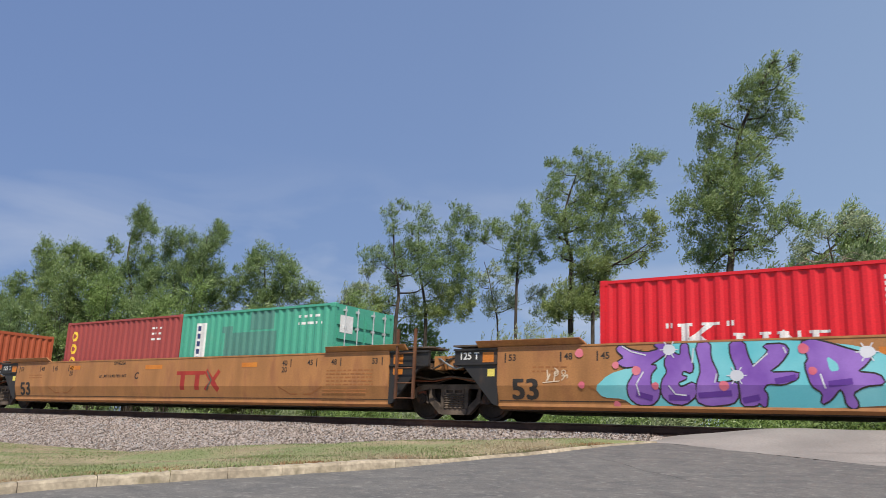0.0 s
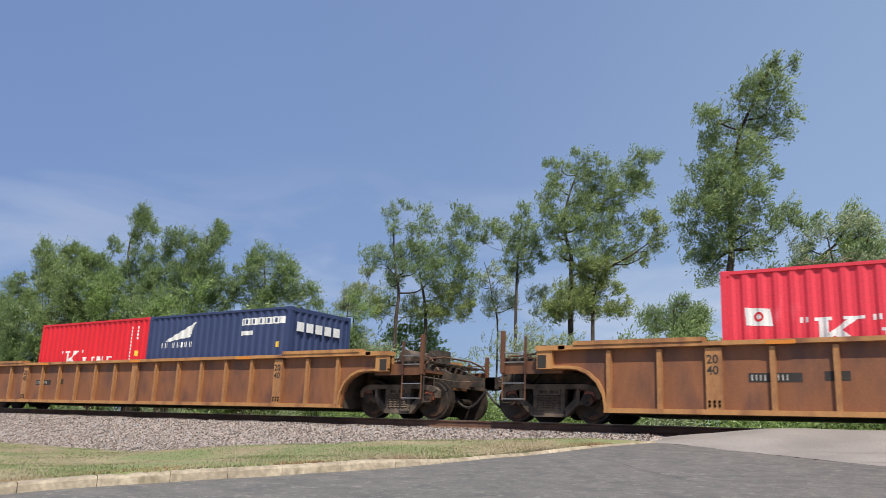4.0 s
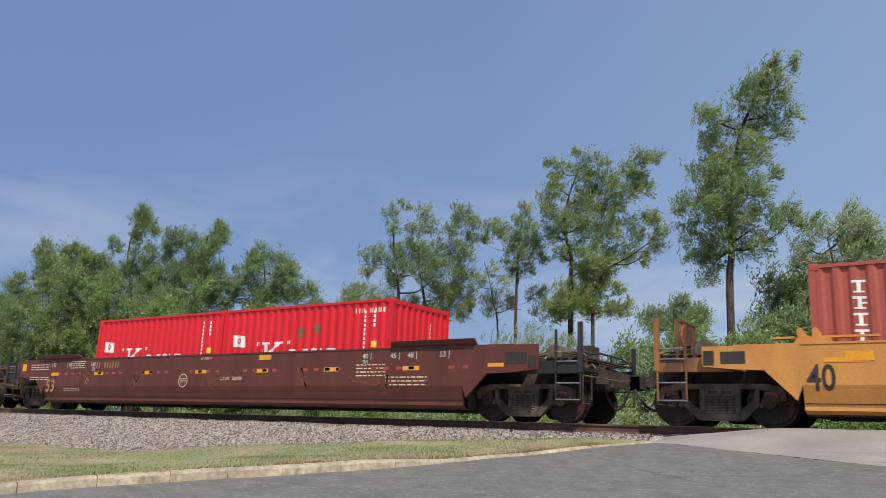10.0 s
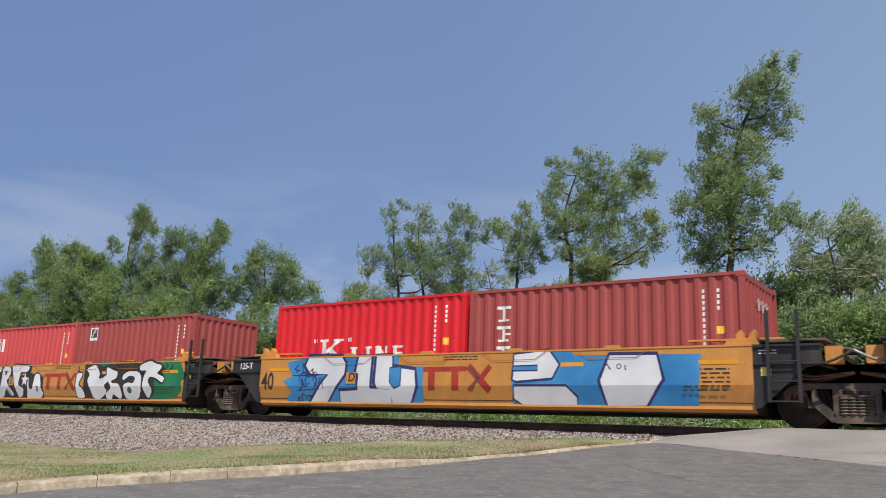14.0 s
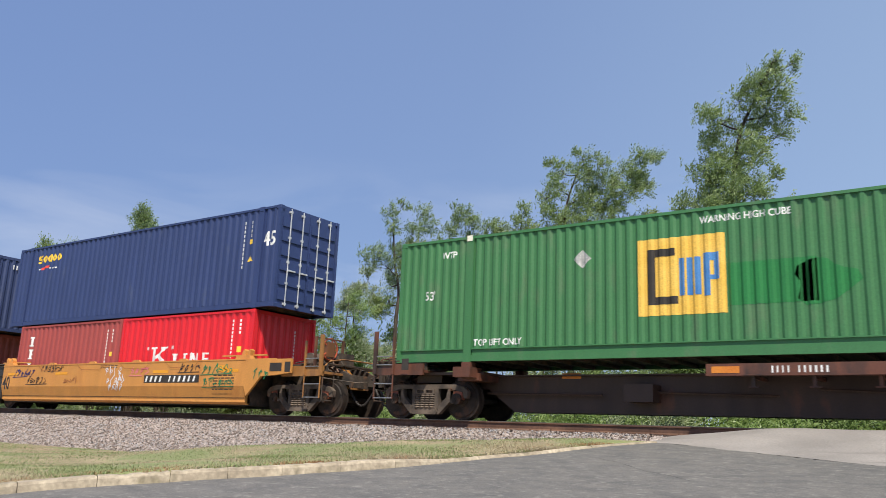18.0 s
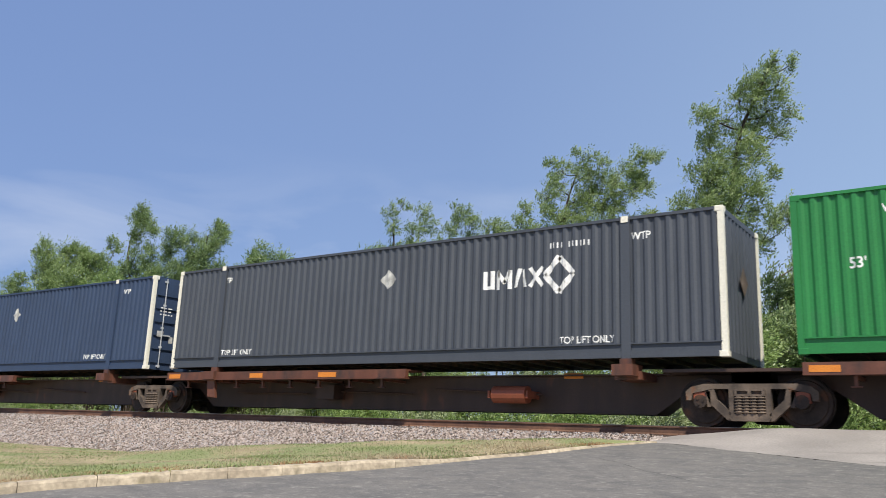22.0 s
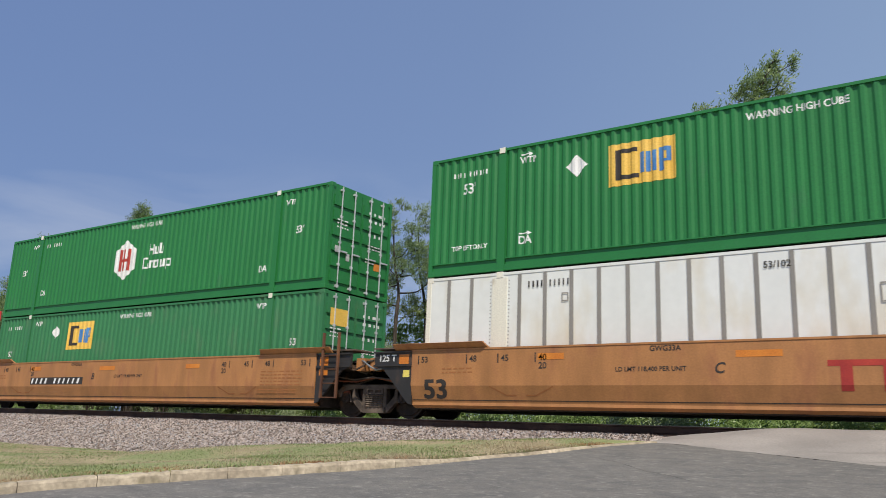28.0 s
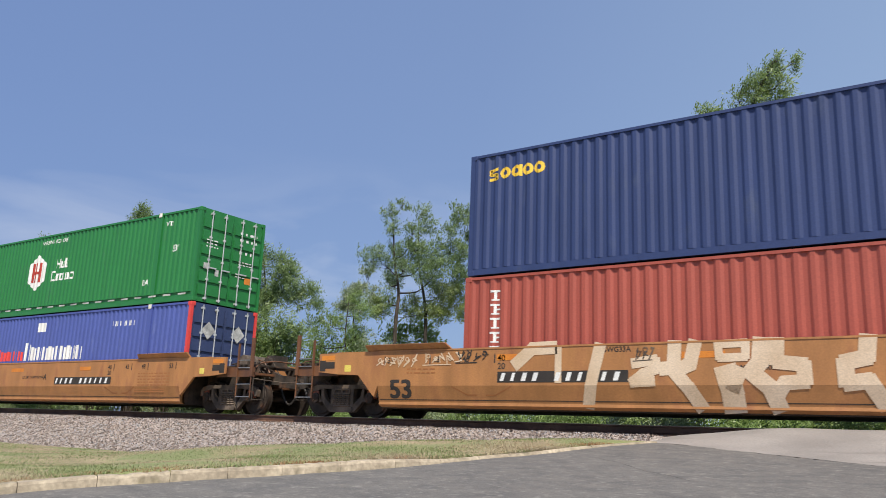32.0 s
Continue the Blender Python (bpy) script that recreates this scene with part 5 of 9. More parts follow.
        box(bm, x - e * 0.03 - 0.08, x - e * 0.03 + 0.08, -0.9, -0.6, 1.52, 1.9)
        rod(bm, (x - e * 0.1, -0.75, 1.1), (x - e * 0.1, -0.75, 1.6), 0.03, 6)
        part("brake_housing", bm, M_GEAR, car)
        bm = bmesh.new()
        for q in (-1.28, -0.25):
            box(bm, x - 0.03, x + 0.03, q - 0.03, q + 0.03, 1.1, 2.0)
        box(bm, x - 0.03, x + 0.03, -1.25, -0.28, 1.97, 2.0)
        part("brake_stand", bm, M_GEAR, car)
    bm = bmesh.new()
    rod(bm, (xe + e * 0.12, -1.05, 1.44), (xe + e * 0.12, 0.1, 1.44), 0.18, 14)
    part("air_tank", bm, M_FRAME, car)
    bm = bmesh.new()
    box(bm, min(xe + e * 0.3, xe + e * 0.62), max(xe + e * 0.3, xe + e * 0.62), -0.35, 0.15, 1.34, 1.66)
    rod(bm, (xe + e * 0.46, -0.5, 1.5), (xe + e * 0.46, -0.36, 1.5), 0.1, 10)
    part("control_valve", bm, M_UNDER, car)
    for k in range(3):
        bm = bmesh.new()
        z = 1.36 + 0.05 * k
        tube(bm, [(xe - e * 0.4, -1.0 + 0.3 * k, z), (xe + e * 0.2, -0.9 + 0.3 * k, z + 0.12), (xe + e * 0.7, -1.1 + 0.3 * k, z + 0.02), (xp, -1.15 + 0.35 * k, 1.12)], 0.018)
        part("air_pipe", bm, M_GEAR if k % 2 else M_UNDER, car)
    bm = bmesh.new()
    for q in (-1.36, -0.95):
        rod(bm, (xp - e * 0.02, q, 0.36), (xp - e * 0.02, q, 1.0), 0.016, 6)
    rod(bm, (xp - e * 0.02, -1.36, 0.38), (xp - e * 0.02, -0.95, 0.38), 0.02, 6)
    part("sill_step", bm, M_UNDER, car)
    coupler(car, e, xp, xc)


def bolts(bm, pts, y):
    for x, z in pts:
        box(bm, x - 0.02, x + 0.02, y - 0.015, y, z - 0.02, z + 0.02)


def well_unit(u, kind, label, left, right, lead=None):
    """One well unit with its middle at u. left, right: 'own' outer end or 'shared' truck with the next unit."""
    P = {"w53": (8.25, 10.15, 9.78, M_ORANGECAR, 11.8, 1.53), "w40": (6.25, 7.95, 7.8, M_YELLOWCAR, 9.75, 1.44), "m53": (8.35, 10.2, 9.6, M_DARKMAROON, 11.7, 1.60)}[kind]
    hb, xe, xt, mat, xc, top = P
    car = thing("well_car", label, "railway car", "cars of the train")
    MOVERS.append((car, u, 0.0))
    sides = (left, right)
    Y = 1.57
    for s in (-1, 1):
        def upper(bm):
            pts = []
            for e, how in ((-1, left), (1, right)):
                if how == "own":
                    q = [(e * hb, 0.72), (e * (hb + 0.1), 0.46), (e * (hb + 0.62), 0.98), (e * (xe - 0.6), 1.0), (e * xe, 1.06), (e * xe, top - 0.02), (e * (xe - 0.55), top - 0.02), (e * (xe - 0.6), top + 0.0)]
                else:
                    q = [(e * hb, 0.72), (e * hb, top)]
                pts += q if e > 0 else q[::-1]
            prism(bm, pts, s * (Y - 0.07), s * Y)
        side = part("side_wall", kept(("side_wall", kind, left, right, s), upper, mat), None, car)

        def lower(bm):
            a = [(Y, 0.722), (Y - 0.10, 0.36), (Y - 0.09, 0.30), (Y - 0.20, 0.24), (Y - 0.28, 0.24), (Y - 0.18, 0.722)]
            rows = [[bm.verts.new((x, s * y, z)) for y, z in a] for x in (-hb, hb)]
            for i in range(len(a)):
                j = (i + 1) % len(a)
                bm.faces.new((rows[0][i], rows[0][j], rows[1][j], rows[1][i]))
            bm.faces.new(rows[0])
            bm.faces.new(rows[1][::-1])
            bmesh.ops.recalc_face_normals(bm, faces=bm.faces[:])
        part("lower_sill", kept(("lower_sill", kind, s), lower, mat), None, car)

        def chord(bm):
            box(bm, -hb, hb, min(s * (Y - 0.16), s * (Y + 0.012)), max(s * (Y - 0.16), s * (Y + 0.012)), top - 0.03, top + 0.006)
        part("top_chord", kept(("top_chord", kind, s), chord, mat), None, car)
        for e, how in ((-1, left), (1, right)):
            if kind != "w40":
                def hood(bm):
                    x0, x1 = e * (hb - 2.05), e * (hb + (0.35 if how == "own" else 0.5))
                    x2 = e * (hb - 1.95)
                    z0 = top + 0.002
                    p = [(x0, z0), (x1, z0), (x1, z0 + 0.12), (x2, z0 + 0.12)]
                    v = [bm.verts.new((x, s * y, z)) for x, z, y in ((x0, z0, Y - 0.02), (x1, z0, Y - 0.02), (x1, z0 + 0.13, Y + 0.12), (x2, z0 + 0.13, Y + 0.12))]
                    w = [bm.verts.new((c.co.x, c.co.y - s * 0.05, c.co.z + 0.012)) for c in v]
                    for q in ((v[0], v[1], v[2], v[3]), (w[3], w[2], w[1], w[0])):
                        bm.faces.new(q)
                    for i in range(4):
                        bm.faces.new((v[i], v[(i + 1) % 4], w[(i + 1) % 4], w[i]))
                    bmesh.ops.recalc_face_normals(bm, faces=bm.faces[:])
                part("guide_hood", kept(("guide_hood", kind, e, how, s), hood, mat), None, car)
            else:
                def guide(bm):
                    for k in range(2):
                        x = hb - 0.24 + 0.2 * k
                        tip = x + (0.0, 0.05)[k]
                        prism(bm, [(e * (x - 0.07), top), (e * (x + 0.07), top), (e * (tip + 0.06), top + 0.24), (e * (tip + 0.01), top + 0.28), (e * (tip - 0.06), top + 0.2)], s * (Y - 0.26 + 0.03 * k), s * (Y - 0.12 + 0.03 * k))
                    prism(bm, [(e * (hb - 0.5), top), (e * (hb + 0.12), top), (e * (hb + 0.06), top + 0.10), (e * (hb - 0.44), top + 0.10)], s * (Y - 0.3), s * (Y - 0.05))
                    box(bm, min(e * (hb - 1.2), e * (hb + 0.5)), max(e * (hb - 1.2), e * (hb + 0.5)), min(s * (Y - 0.3), s * (Y - 0.2)), max(s * (Y - 0.3), s * (Y - 0.2)), top + 0.1, top + 0.14)
                part("corner_guide", kept(("corner_guide", kind, e, s), guide, mat), None, car)
            if how == "shared":
                def panel(bm):
                    pts = [(e * (hb + 0.002), 0.30), (e * (hb + 0.002), top - 0.03), (e * (hb + 1.12), top - 0.03), (e * (hb + 1.12), top - 0.36), (e * (hb + 0.85), top - 0.42), (e * (hb + 0.12), 0.34)]
                    prism(bm, pts, s * (Y - 0.10), s * (Y - 0.03))
                    prism(bm, [(e * (hb + 0.01), top - 0.36), (e * (hb + 1.13), top - 0.36), (e * (hb + 1.13), top - 0.32), (e * (hb + 0.01), top - 0.32)], s * (Y - 0.10), s * (Y + 0.01))
                    prism(bm, [(e * (hb + 0.01), top - 0.05), (e * (hb + 1.13), top - 0.05), (e * (hb + 1.13), top - 0.01), (e * (hb + 0.01), top - 0.01)], s * (Y - 0.10), s * (Y + 0.01))
                part("end_panel", kept(("end_panel", kind, e, s), panel, M_BLACK), None, car, "black end panel over the truck")
                if e > 0:
                    lad = bmesh.new()
                    x0, x1 = hb + 0.28, hb + 0.78
                    for x in (x0, x1):
                        box(lad, x - 0.03, x + 0.03, s * (Y + 0.06) - 0.025, s * (Y + 0.06) + 0.025, 0.42, 2.02)
                    for z in (0.44, 0.78, 1.12, 1.46):
                        rod(lad, (x0, s * (Y + 0.06), z), (x1, s * (Y + 0.06), z), 0.015, 6)
                    for z in (0.9, 1.4):
                        box(lad, x0 - 0.02, x0 + 0.02, s * (Y + 0.03) - 0.05, s * (Y + 0.03) + 0.05, z - 0.02, z + 0.02)
                    part("ladder", lad, M_GEAR if kind == "w53" else M_BLACK, car)

    part("well_floor", kept(("well_floor", kind), lambda bm: box(bm, -hb, hb, -1.34, 1.34, 0.22, 0.27), M_UNDER), None, car)
    for e in (-1, 1):
        part("bulkhead", kept(("bulkhead", kind, e), lambda bm: box(bm, min(e * hb, e * (hb - 0.08)), max(e * hb, e * (hb - 0.08)), -1.4, 1.4, 0.271, 1.149), M_UNDER), None, car)
        part("end_sill", kept(("end_sill", kind, e), lambda bm: box(bm, min(e * (hb + 0.001), e * (xt + 0.6)), max(e * (hb + 0.001), e * (xt + 0.6)), -0.55, 0.55, 0.82, 1.149), M_UNDER), None, car)
        part("end_plate", kept(("end_plate", kind, e), lambda bm: box(bm, min(e * (hb - 0.08), e * (hb + 1.1)), max(e * (hb - 0.08), e * (hb + 1.1)), -1.4, 1.4, 1.15, 1.24), M_UNDER), None, car)
    bm = bmesh.new()
    rect(bm, -hb + 0.02, hb - 0.02, 0.405, 0.42)
    tilt_mark(car, "sill_seam", bm, M_INK, 1.5705)
    for e, how in ((-1, left), (1, right)):
        if how == "own":
            end_gear(car, e, e * xe, e * xc, {"w53": M_GEAR, "w40": M_YGEAR, "m53": M_BLACK}[kind], brake=(e == lead))
            truck(car, e * xt, WHEELS)
        else:
            # fittings over the shared truck
            bm = bmesh.new()
            x = e * (hb + 1.25)
            rod(bm, (x, -0.8, 1.3), (x, 0.5, 1.3), 0.13, 10)
            for k in range(4):
                rod(bm, (e * (hb + 0.5 + 0.22 * k), -1.2, 1.3 + 0.03 * k), (e * (hb + 1.2), -1.0 + 0.25 * k, 1.05), 0.025, 5)
            box(bm, min(e * (hb + 0.5), e * (xt + 0.05)), max(e * (hb + 0.5), e * (xt + 0.05)), -1.3, -0.7, 1.30, 1.34)
            part("brake_rigging", bm, M_FRAME, car)
            bm = bmesh.new()
            box(bm, min(e * (hb + 1.15), e * (hb + 1.42)), max(e * (hb + 1.15), e * (hb + 1.42)), -1.35, -1.1, 1.1, 1.4)
            part("junction_box", bm, mat, car)
            bm = bmesh.new()
            box(bm, min(e * (hb + 0.02), e * (hb + 1.2)), max(e * (hb + 0.02), e * (hb + 1.2)), -1.5, -0.85, top + 0.05, top + 0.085)
            part("walkway_plate", bm, M_FRAME, car)
            bm = bmesh.new()
            tube(bm, [(e * (hb + 0.95), -1.36, 1.16), (e * (hb + 1.15), -1.42, 1.1), (e * (hb + 1.35), -1.42, 1.18), (e * (hb + 1.6), -1.38, 1.32), (e * (hb + 1.75), -1.3, 1.36)], 0.024)
            part("air_hose", bm, M_STEEL if e < 0 else M_UNDER, car)
            for k in range(3):
                bm = bmesh.new()
                tube(bm, [(e * (hb + 0.4), -1.2 + 0.12 * k, 0.98 - 0.1 * k), (e * (hb + 0.9), -1.1 + 0.1 * k, 0.9 - 0.04 * k), (e * (xt + 0.0), -1.15 + 0.1 * k, 0.96)], 0.022)
                part("brake_rod", bm, M_BRAKE if k == 1 else M_FRAME, car)
            if e > 0:
                truck(car, xt, WHEELS)
    return car


def side_mark(car, name, bm, mat, y=1.57, label=""):
    for v in bm.verts:
        v.co.y += -(y + 0.004)
    return marks(name, bm, mat, car, label)


def tilt_mark(car, name, bm, mat, y=1.57, label=""):
    """A marking that follows the well's side, upright above the crease and sloping below it."""
    g = bm.verts[:] + bm.edges[:] + bm.faces[:]
    bmesh.ops.bisect_plane(bm, geom=g, plane_co=(0, 0, 0.722), plane_no=(0, 0, 1), dist=1e-5)
    for v in bm.verts:
        v.co.y += -(y + 0.004) + (0.278 * (0.722 - v.co.z) if v.co.z < 0.722 else 0.0)
    return part(name, bm, mat, car, label)


def ribbed_car(u, label):
    """A single well car with upright ribs along its sides and round arches over the trucks."""
    car = thing("well_car", label, "railway car", "cars of the train")
    MOVERS.append((car, u, 0.0))
    hb, xe, xt, xc, top = 8.3, 9.75, 9.72, 11.75, 1.50
    for s in (-1, 1):
        def wall(bm):
            pts = []
            for e in (-1, 1):
                q = [(e * hb, 0.26)] + [(e * (hb + 0.75 - 0.75 * math.cos(a)), 0.26 + 0.78 * math.sin(a)) for a in (0.35, 0.7, 1.05, 1.35, 1.57)] + [(e * xe, 1.06), (e * xe, top - 0.06), (e * (xe - 0.4), top)]
                pts += q if e > 0 else q[::-1]
            prism(bm, pts, s * 1.40, s * 1.46)
        part("side_wall", kept(("rib_wall", s), wall, M_RIB), None, car)

        def top_c(bm):
            box(bm, -xe + 0.5, xe - 0.5, min(s * 1.38, s * 1.60), max(s * 1.38, s * 1.60), top - 0.06, top + 0.02)
        part("top_chord", kept(("rib_chord", s), top_c, M_RIBT), None, car)

        def sill(bm):
            box(bm, -hb + 0.1, hb - 0.1, min(s * 1.3, s * 1.56), max(s * 1.3, s * 1.56), 0.20, 0.29)
        part("bottom_sill", kept(("rib_sill", s), sill, M_RIBT), None, car)
        for i in range(-8, 9):
            x = i * 1.022
            wide = 0.15 if abs(i) == 6 else (0.13 if i == 0 else 0.045)

            def rib(bm):
                prism(bm, [(-wide, 0.29), (wide, 0.29), (wide, top - 0.1), (-wide, top - 0.1)], s * 1.46, s * 1.55)
            o = part("rib", kept(("rib", wide, s), rib, M_RIBT), None, car)
            o.location.x = x
            if abs(i) == 6:
                bm = bmesh.new()
                bolts(bm, [(k * 0.09, 0.36 + j * 0.07) for k in (-1, 0, 1) for j in (0, 1)], -1.55)
                part("bolts", bm, M_UNDER, o)
        for e in (-1, 1):
            def flange(bm):
                q = [(e * (hb - 0.02), 0.20)] + [(e * (hb + 0.72 - 0.75 * math.cos(a)), 0.28 + 0.78 * math.sin(a)) for a in (0.0, 0.35, 0.7, 1.05, 1.35, 1.57)] + [(e * xe, 1.08), (e * xe, 1.13)]
                q += [(e * (hb + 0.72 - 0.81 * math.cos(a)), 0.28 + 0.84 * math.sin(a)) for a in (1.57, 1.35, 1.05, 0.7, 0.35, 0.0)] + [(e * (hb - 0.09), 0.20)]
                prism(bm, q, s * 1.36, s * 1.55)
            part("arch_flange", kept(("arch_flange", e, s), flange, M_RIBT), None, car)

            def plate(bm):
                box(bm, min(e * 6.3, e * 8.9), max(e * 6.3, e * 8.9), min(s * 1.36, s * 1.62), max(s * 1.36, s * 1.62), top + 0.02, top + 0.10)
                box(bm, min(e * (xe - 0.35), e * xe), max(e * (xe - 0.35), e * xe), min(s * 1.3, s * 1.57), max(s * 1.3, s * 1.57), 1.06, top - 0.04)
                box(bm, min(e * (xe - 0.65), e * (xe + 0.02)), max(e * (xe - 0.65), e * (xe + 0.02)), min(s * 1.3, s * 1.6), max(s * 1.3, s * 1.6), top - 0.07, top + 0.03)
            part("guide_plate", kept(("rib_guide", e, s), plate, M_RIBT), None, car)

    part("well_floor", kept(("rib_floor",), lambda bm: box(bm, -hb, hb, -1.34, 1.34, 0.20, 0.26), M_UNDER), None, car)
    for e in (-1, 1):
        part("bulkhead", kept(("rib_bulkhead", e), lambda bm: box(bm, min(e * hb, e * (hb - 0.08)), max(e * hb, e * (hb - 0.08)), -1.38, 1.38, 0.261, 1.149), M_UNDER), None, car)
        part("end_sill", kept(("rib_sill_end", e), lambda bm: box(bm, min(e * (hb + 0.001), e * 10.4), max(e * (hb + 0.001), e * 10.4), -0.55, 0.55, 0.84, 1.149), M_UNDER), None, car)
        part("end_plate", kept(("rib_plate", e), lambda bm: box(bm, min(e * (hb - 0.08), e * 9.6), max(e * (hb - 0.08), e * 9.6), -1.36, 1.36, 1.15, 1.22), M_UNDER), None, car)
    for e in (-1, 1):
        end_gear(car, e, e * xe, e * xc, M_GEAR, tall=1.9)
        truck(car, e * xt, WHEELS)
        for s in (-1,):
            side_mark(car, "marking", letters("20", e * 6.13 - 0.13, 1.12, 0.15), M_INK, 1.55)
            side_mark(car, "marking", letters("40", e * 6.13 - 0.13, 0.92, 0.15), M_INK, 1.55)
    bm = bmesh.new()
    rect(bm, -5.55, -4.65, 0.78, 0.94)
    rect(bm, -4.3, -3.9, 0.80, 0.96)
    side_mark(car, "number_plate", bm, M_INK, 1.46, "black stencilled number patch")
    side_mark(car, "number_marks", bars(9, -5.5, 0.81, 0.10, gap=(4,)), M_GREYD, 1.462)
    bm = bmesh.new()
    for x in (-5.2, -0.2, 4.6):
        rect(bm, x, x + 0.5, top - 0.07, top - 0.0)
    side_mark(car, "reflector", bm, M_ORG, 1.60)
    return car


def spine_unit(u, label, tl, tr, left, right, tank=None, deck=(-8.0, 0.75)):
    """A skeleton unit: centre sill, side walkway, raised container pedestals. tl, tr: truck places from the middle."""
    car = thing("spine_car", label, "railway car", "cars of the train")
    MOVERS.append((car, u, 0.0))
    bm = bmesh.new()
    prism(bm, [(tl - 0.2, 0.72), (tl + 1.3, 0.72), (tl + 2.0, 0.22), (tr - 2.0, 0.22), (tr - 1.3, 0.72), (tr + 0.2, 0.72), (tr + 0.2, 1.0), (tl - 0.2, 1.0)], -0.36, 0.36)
    box(bm, tl - 0.2, tr + 0.2, -0.5, 0.5, 1.0, 1.03)
    part("centre_sill", bm, M_SPINE, car)
    for s in (-1, 1):
        bm = bmesh.new()
        box(bm, deck[0], deck[1], min(s * 1.30, s * 1.42), max(s * 1.30, s * 1.42), 0.92, 1.09)
        box(bm, deck[0], deck[1], min(s * 0.75, s * 1.42), max(s * 0.75, s * 1.42), 1.09, 1.12)
        box(bm, deck[0], deck[1], min(s * 1.26, s * 1.46), max(s * 1.26, s * 1.46), 0.90, 0.925)
        w = part("side_walkway", bm, M_SPINE2, car)
        for k in range(8):
            bm = bmesh.new()
            x = deck[0] + 0.8 + k * 1.02
            box(bm, x - 0.03, x + 0.03, min(s * 0.36, s * 1.3), max(s * 0.36, s * 1.3), 0.86, 0.92)
            box(bm, x - 0.03, x + 0.03, s * 1.25 - 0.03, s * 1.25 + 0.03, 0.72, 0.9)
            box(bm, x - 0.09, x + 0.09, s * 1.25 - 0.05, s * 1.25 + 0.05, 0.70, 0.72)
            part("bracket", bm, M_SPINE2, w)
        for x in (-6.096, 6.096):
            bm = bmesh.new()
            box(bm, x - 0.28, x + 0.28, min(s * 0.3, s * 1.2), max(s * 0.3, s * 1.2), 0.86, 1.02)
            box(bm, x - 0.22, x + 0.22, min(s * 1.0, s * 1.5), max(s * 1.0, s * 1.5), 0.92, 1.14)
            box(bm, x - 0.12, x + 0.12, min(s * 1.1, s * 1.32), max(s * 1.1, s * 1.32), 1.14, 1.262)
            part("pedestal", bm, M_SPINE2, car)
            if not deck[0] < x < deck[1]:
                continue
            bm = bmesh.new()
            prism(bm, [(x - 0.12, 0.45), (x + 0.2, 0.42), (x + 0.12, 0.90), (x - 0.2, 0.92)], s * 1.28, s * 1.36)
            part("gusset", bm, M_SPINE2 if s < 0 else M_SPINE, car)
        for x, w2 in ((deck[0] + 0.1, 0.5), (deck[0] + 3.5, 0.5), (deck[0] + 6.0, 0.6), (deck[0] + 12.3 if deck[0] < -4 else -4.2, 0.45)):
            bm = bmesh.new()
            rect(bm, x, x + w2, 0.95, 1.07)
            if s < 0:
                side_mark(car, "reflector", bm, M_ORG, 1.42 if deck[0] < x < deck[1] else 0.37)
            else:
                bm.free()
    for e, x in ((-1, tl), (1, tr)):
        bm = bmesh.new()
        box(bm, min(x, x - e * 1.6), max(x, x - e * 1.6), -1.1, 1.1, 1.0, 1.06)
        box(bm, x - 0.35, x + 0.35, -0.9, 0.9, 0.84, 1.0)
        part("bolster_beam", bm, M_SPINE, car)
    if left == "own":
        end_gear(car, -1, tl - 0.35, tl - 2.1, M_SPINE2)
        truck(car, tl, WHEELS)
    if right == "own":
        end_gear(car, 1, tr + 0.35, tr + 2.0, M_SPINE2, brake=True)
    truck(car, tr, WHEELS)
    if tank is not None:
        bm = bmesh.new()
        rod(bm, (tank - 0.42, -0.75, 0.58), (tank + 0.42, -0.75, 0.58), 0.19, 14)
        for x in (tank - 0.5, tank + 0.46):
            box(bm, x - 0.02, x + 0.03, -0.9, -0.36, 0.50, 0.66)
        part("air_reservoir", bm, M_BRAKE, car, "rusty air reservoir")
    bm = bmesh.new()
    for k in range(3):
        rod(bm, (-6 + k * 3.5, -0.5, 0.62 + 0.05 * k), (-3.2 + k * 3.5, -0.5, 0.60), 0.025, 6)
    box(bm, -2.6, -2.0, -0.8, -0.36, 0.45, 0.8)
    part("brake_pipes", bm, M_SPINE, car)
    return car

# ---- logos and sprayed shapes, drawn as plain forms ----
def stroke(bm, pts, w, y=0.0):
    for (xa, za), (xb, zb) in zip(pts, pts[1:]):
        d = Vector((xb - xa, zb - za))
        n = Vector((-d.y, d.x)).normalized() * (w / 2)
        d.normalize()
        xa, za, xb, zb = xa - d.x * w * 0.25, za - d.y * w * 0.25, xb + d.x * w * 0.25, zb + d.y * w * 0.25
        poly(bm, [(xa - n.x, za - n.y), (xb - n.x, zb - n.y), (xb + n.x, zb + n.y), (xa + n.x, za + n.y)], y)


def blob(bm, cx, cz, rx, rz, y=0.0, seed=0, n=18, rough=0.18, lobes=3):
    r = random.Random(seed)
    ph = [r.uniform(0, 6.28) for _ in range(4)]
    pts = []
    for i in range(n):
        a = 2 * math.pi * i / n
        k = 1 + rough * (math.sin(lobes * a + ph[0]) + 0.5 * math.sin((lobes + 2) * a + ph[1]))
        pts.append((cx + rx * k * math.cos(a), cz + rz * k * math.sin(a)))
    poly(bm, pts, y)


def disc_ring(bm, cx, cz, r0, r1, y=0.0, n=20):
    for i in range(n):
        a, b = 2 * math.pi * i / n, 2 * math.pi * (i + 1) / n
        poly(bm, [(cx + r0 * math.cos(a), cz + r0 * math.sin(a)), (cx + r1 * math.cos(a), cz + r1 * math.sin(a)), (cx + r1 * math.cos(b), cz + r1 * math.sin(b)), (cx + r0 * math.cos(b), cz + r0 * math.sin(b))], y)


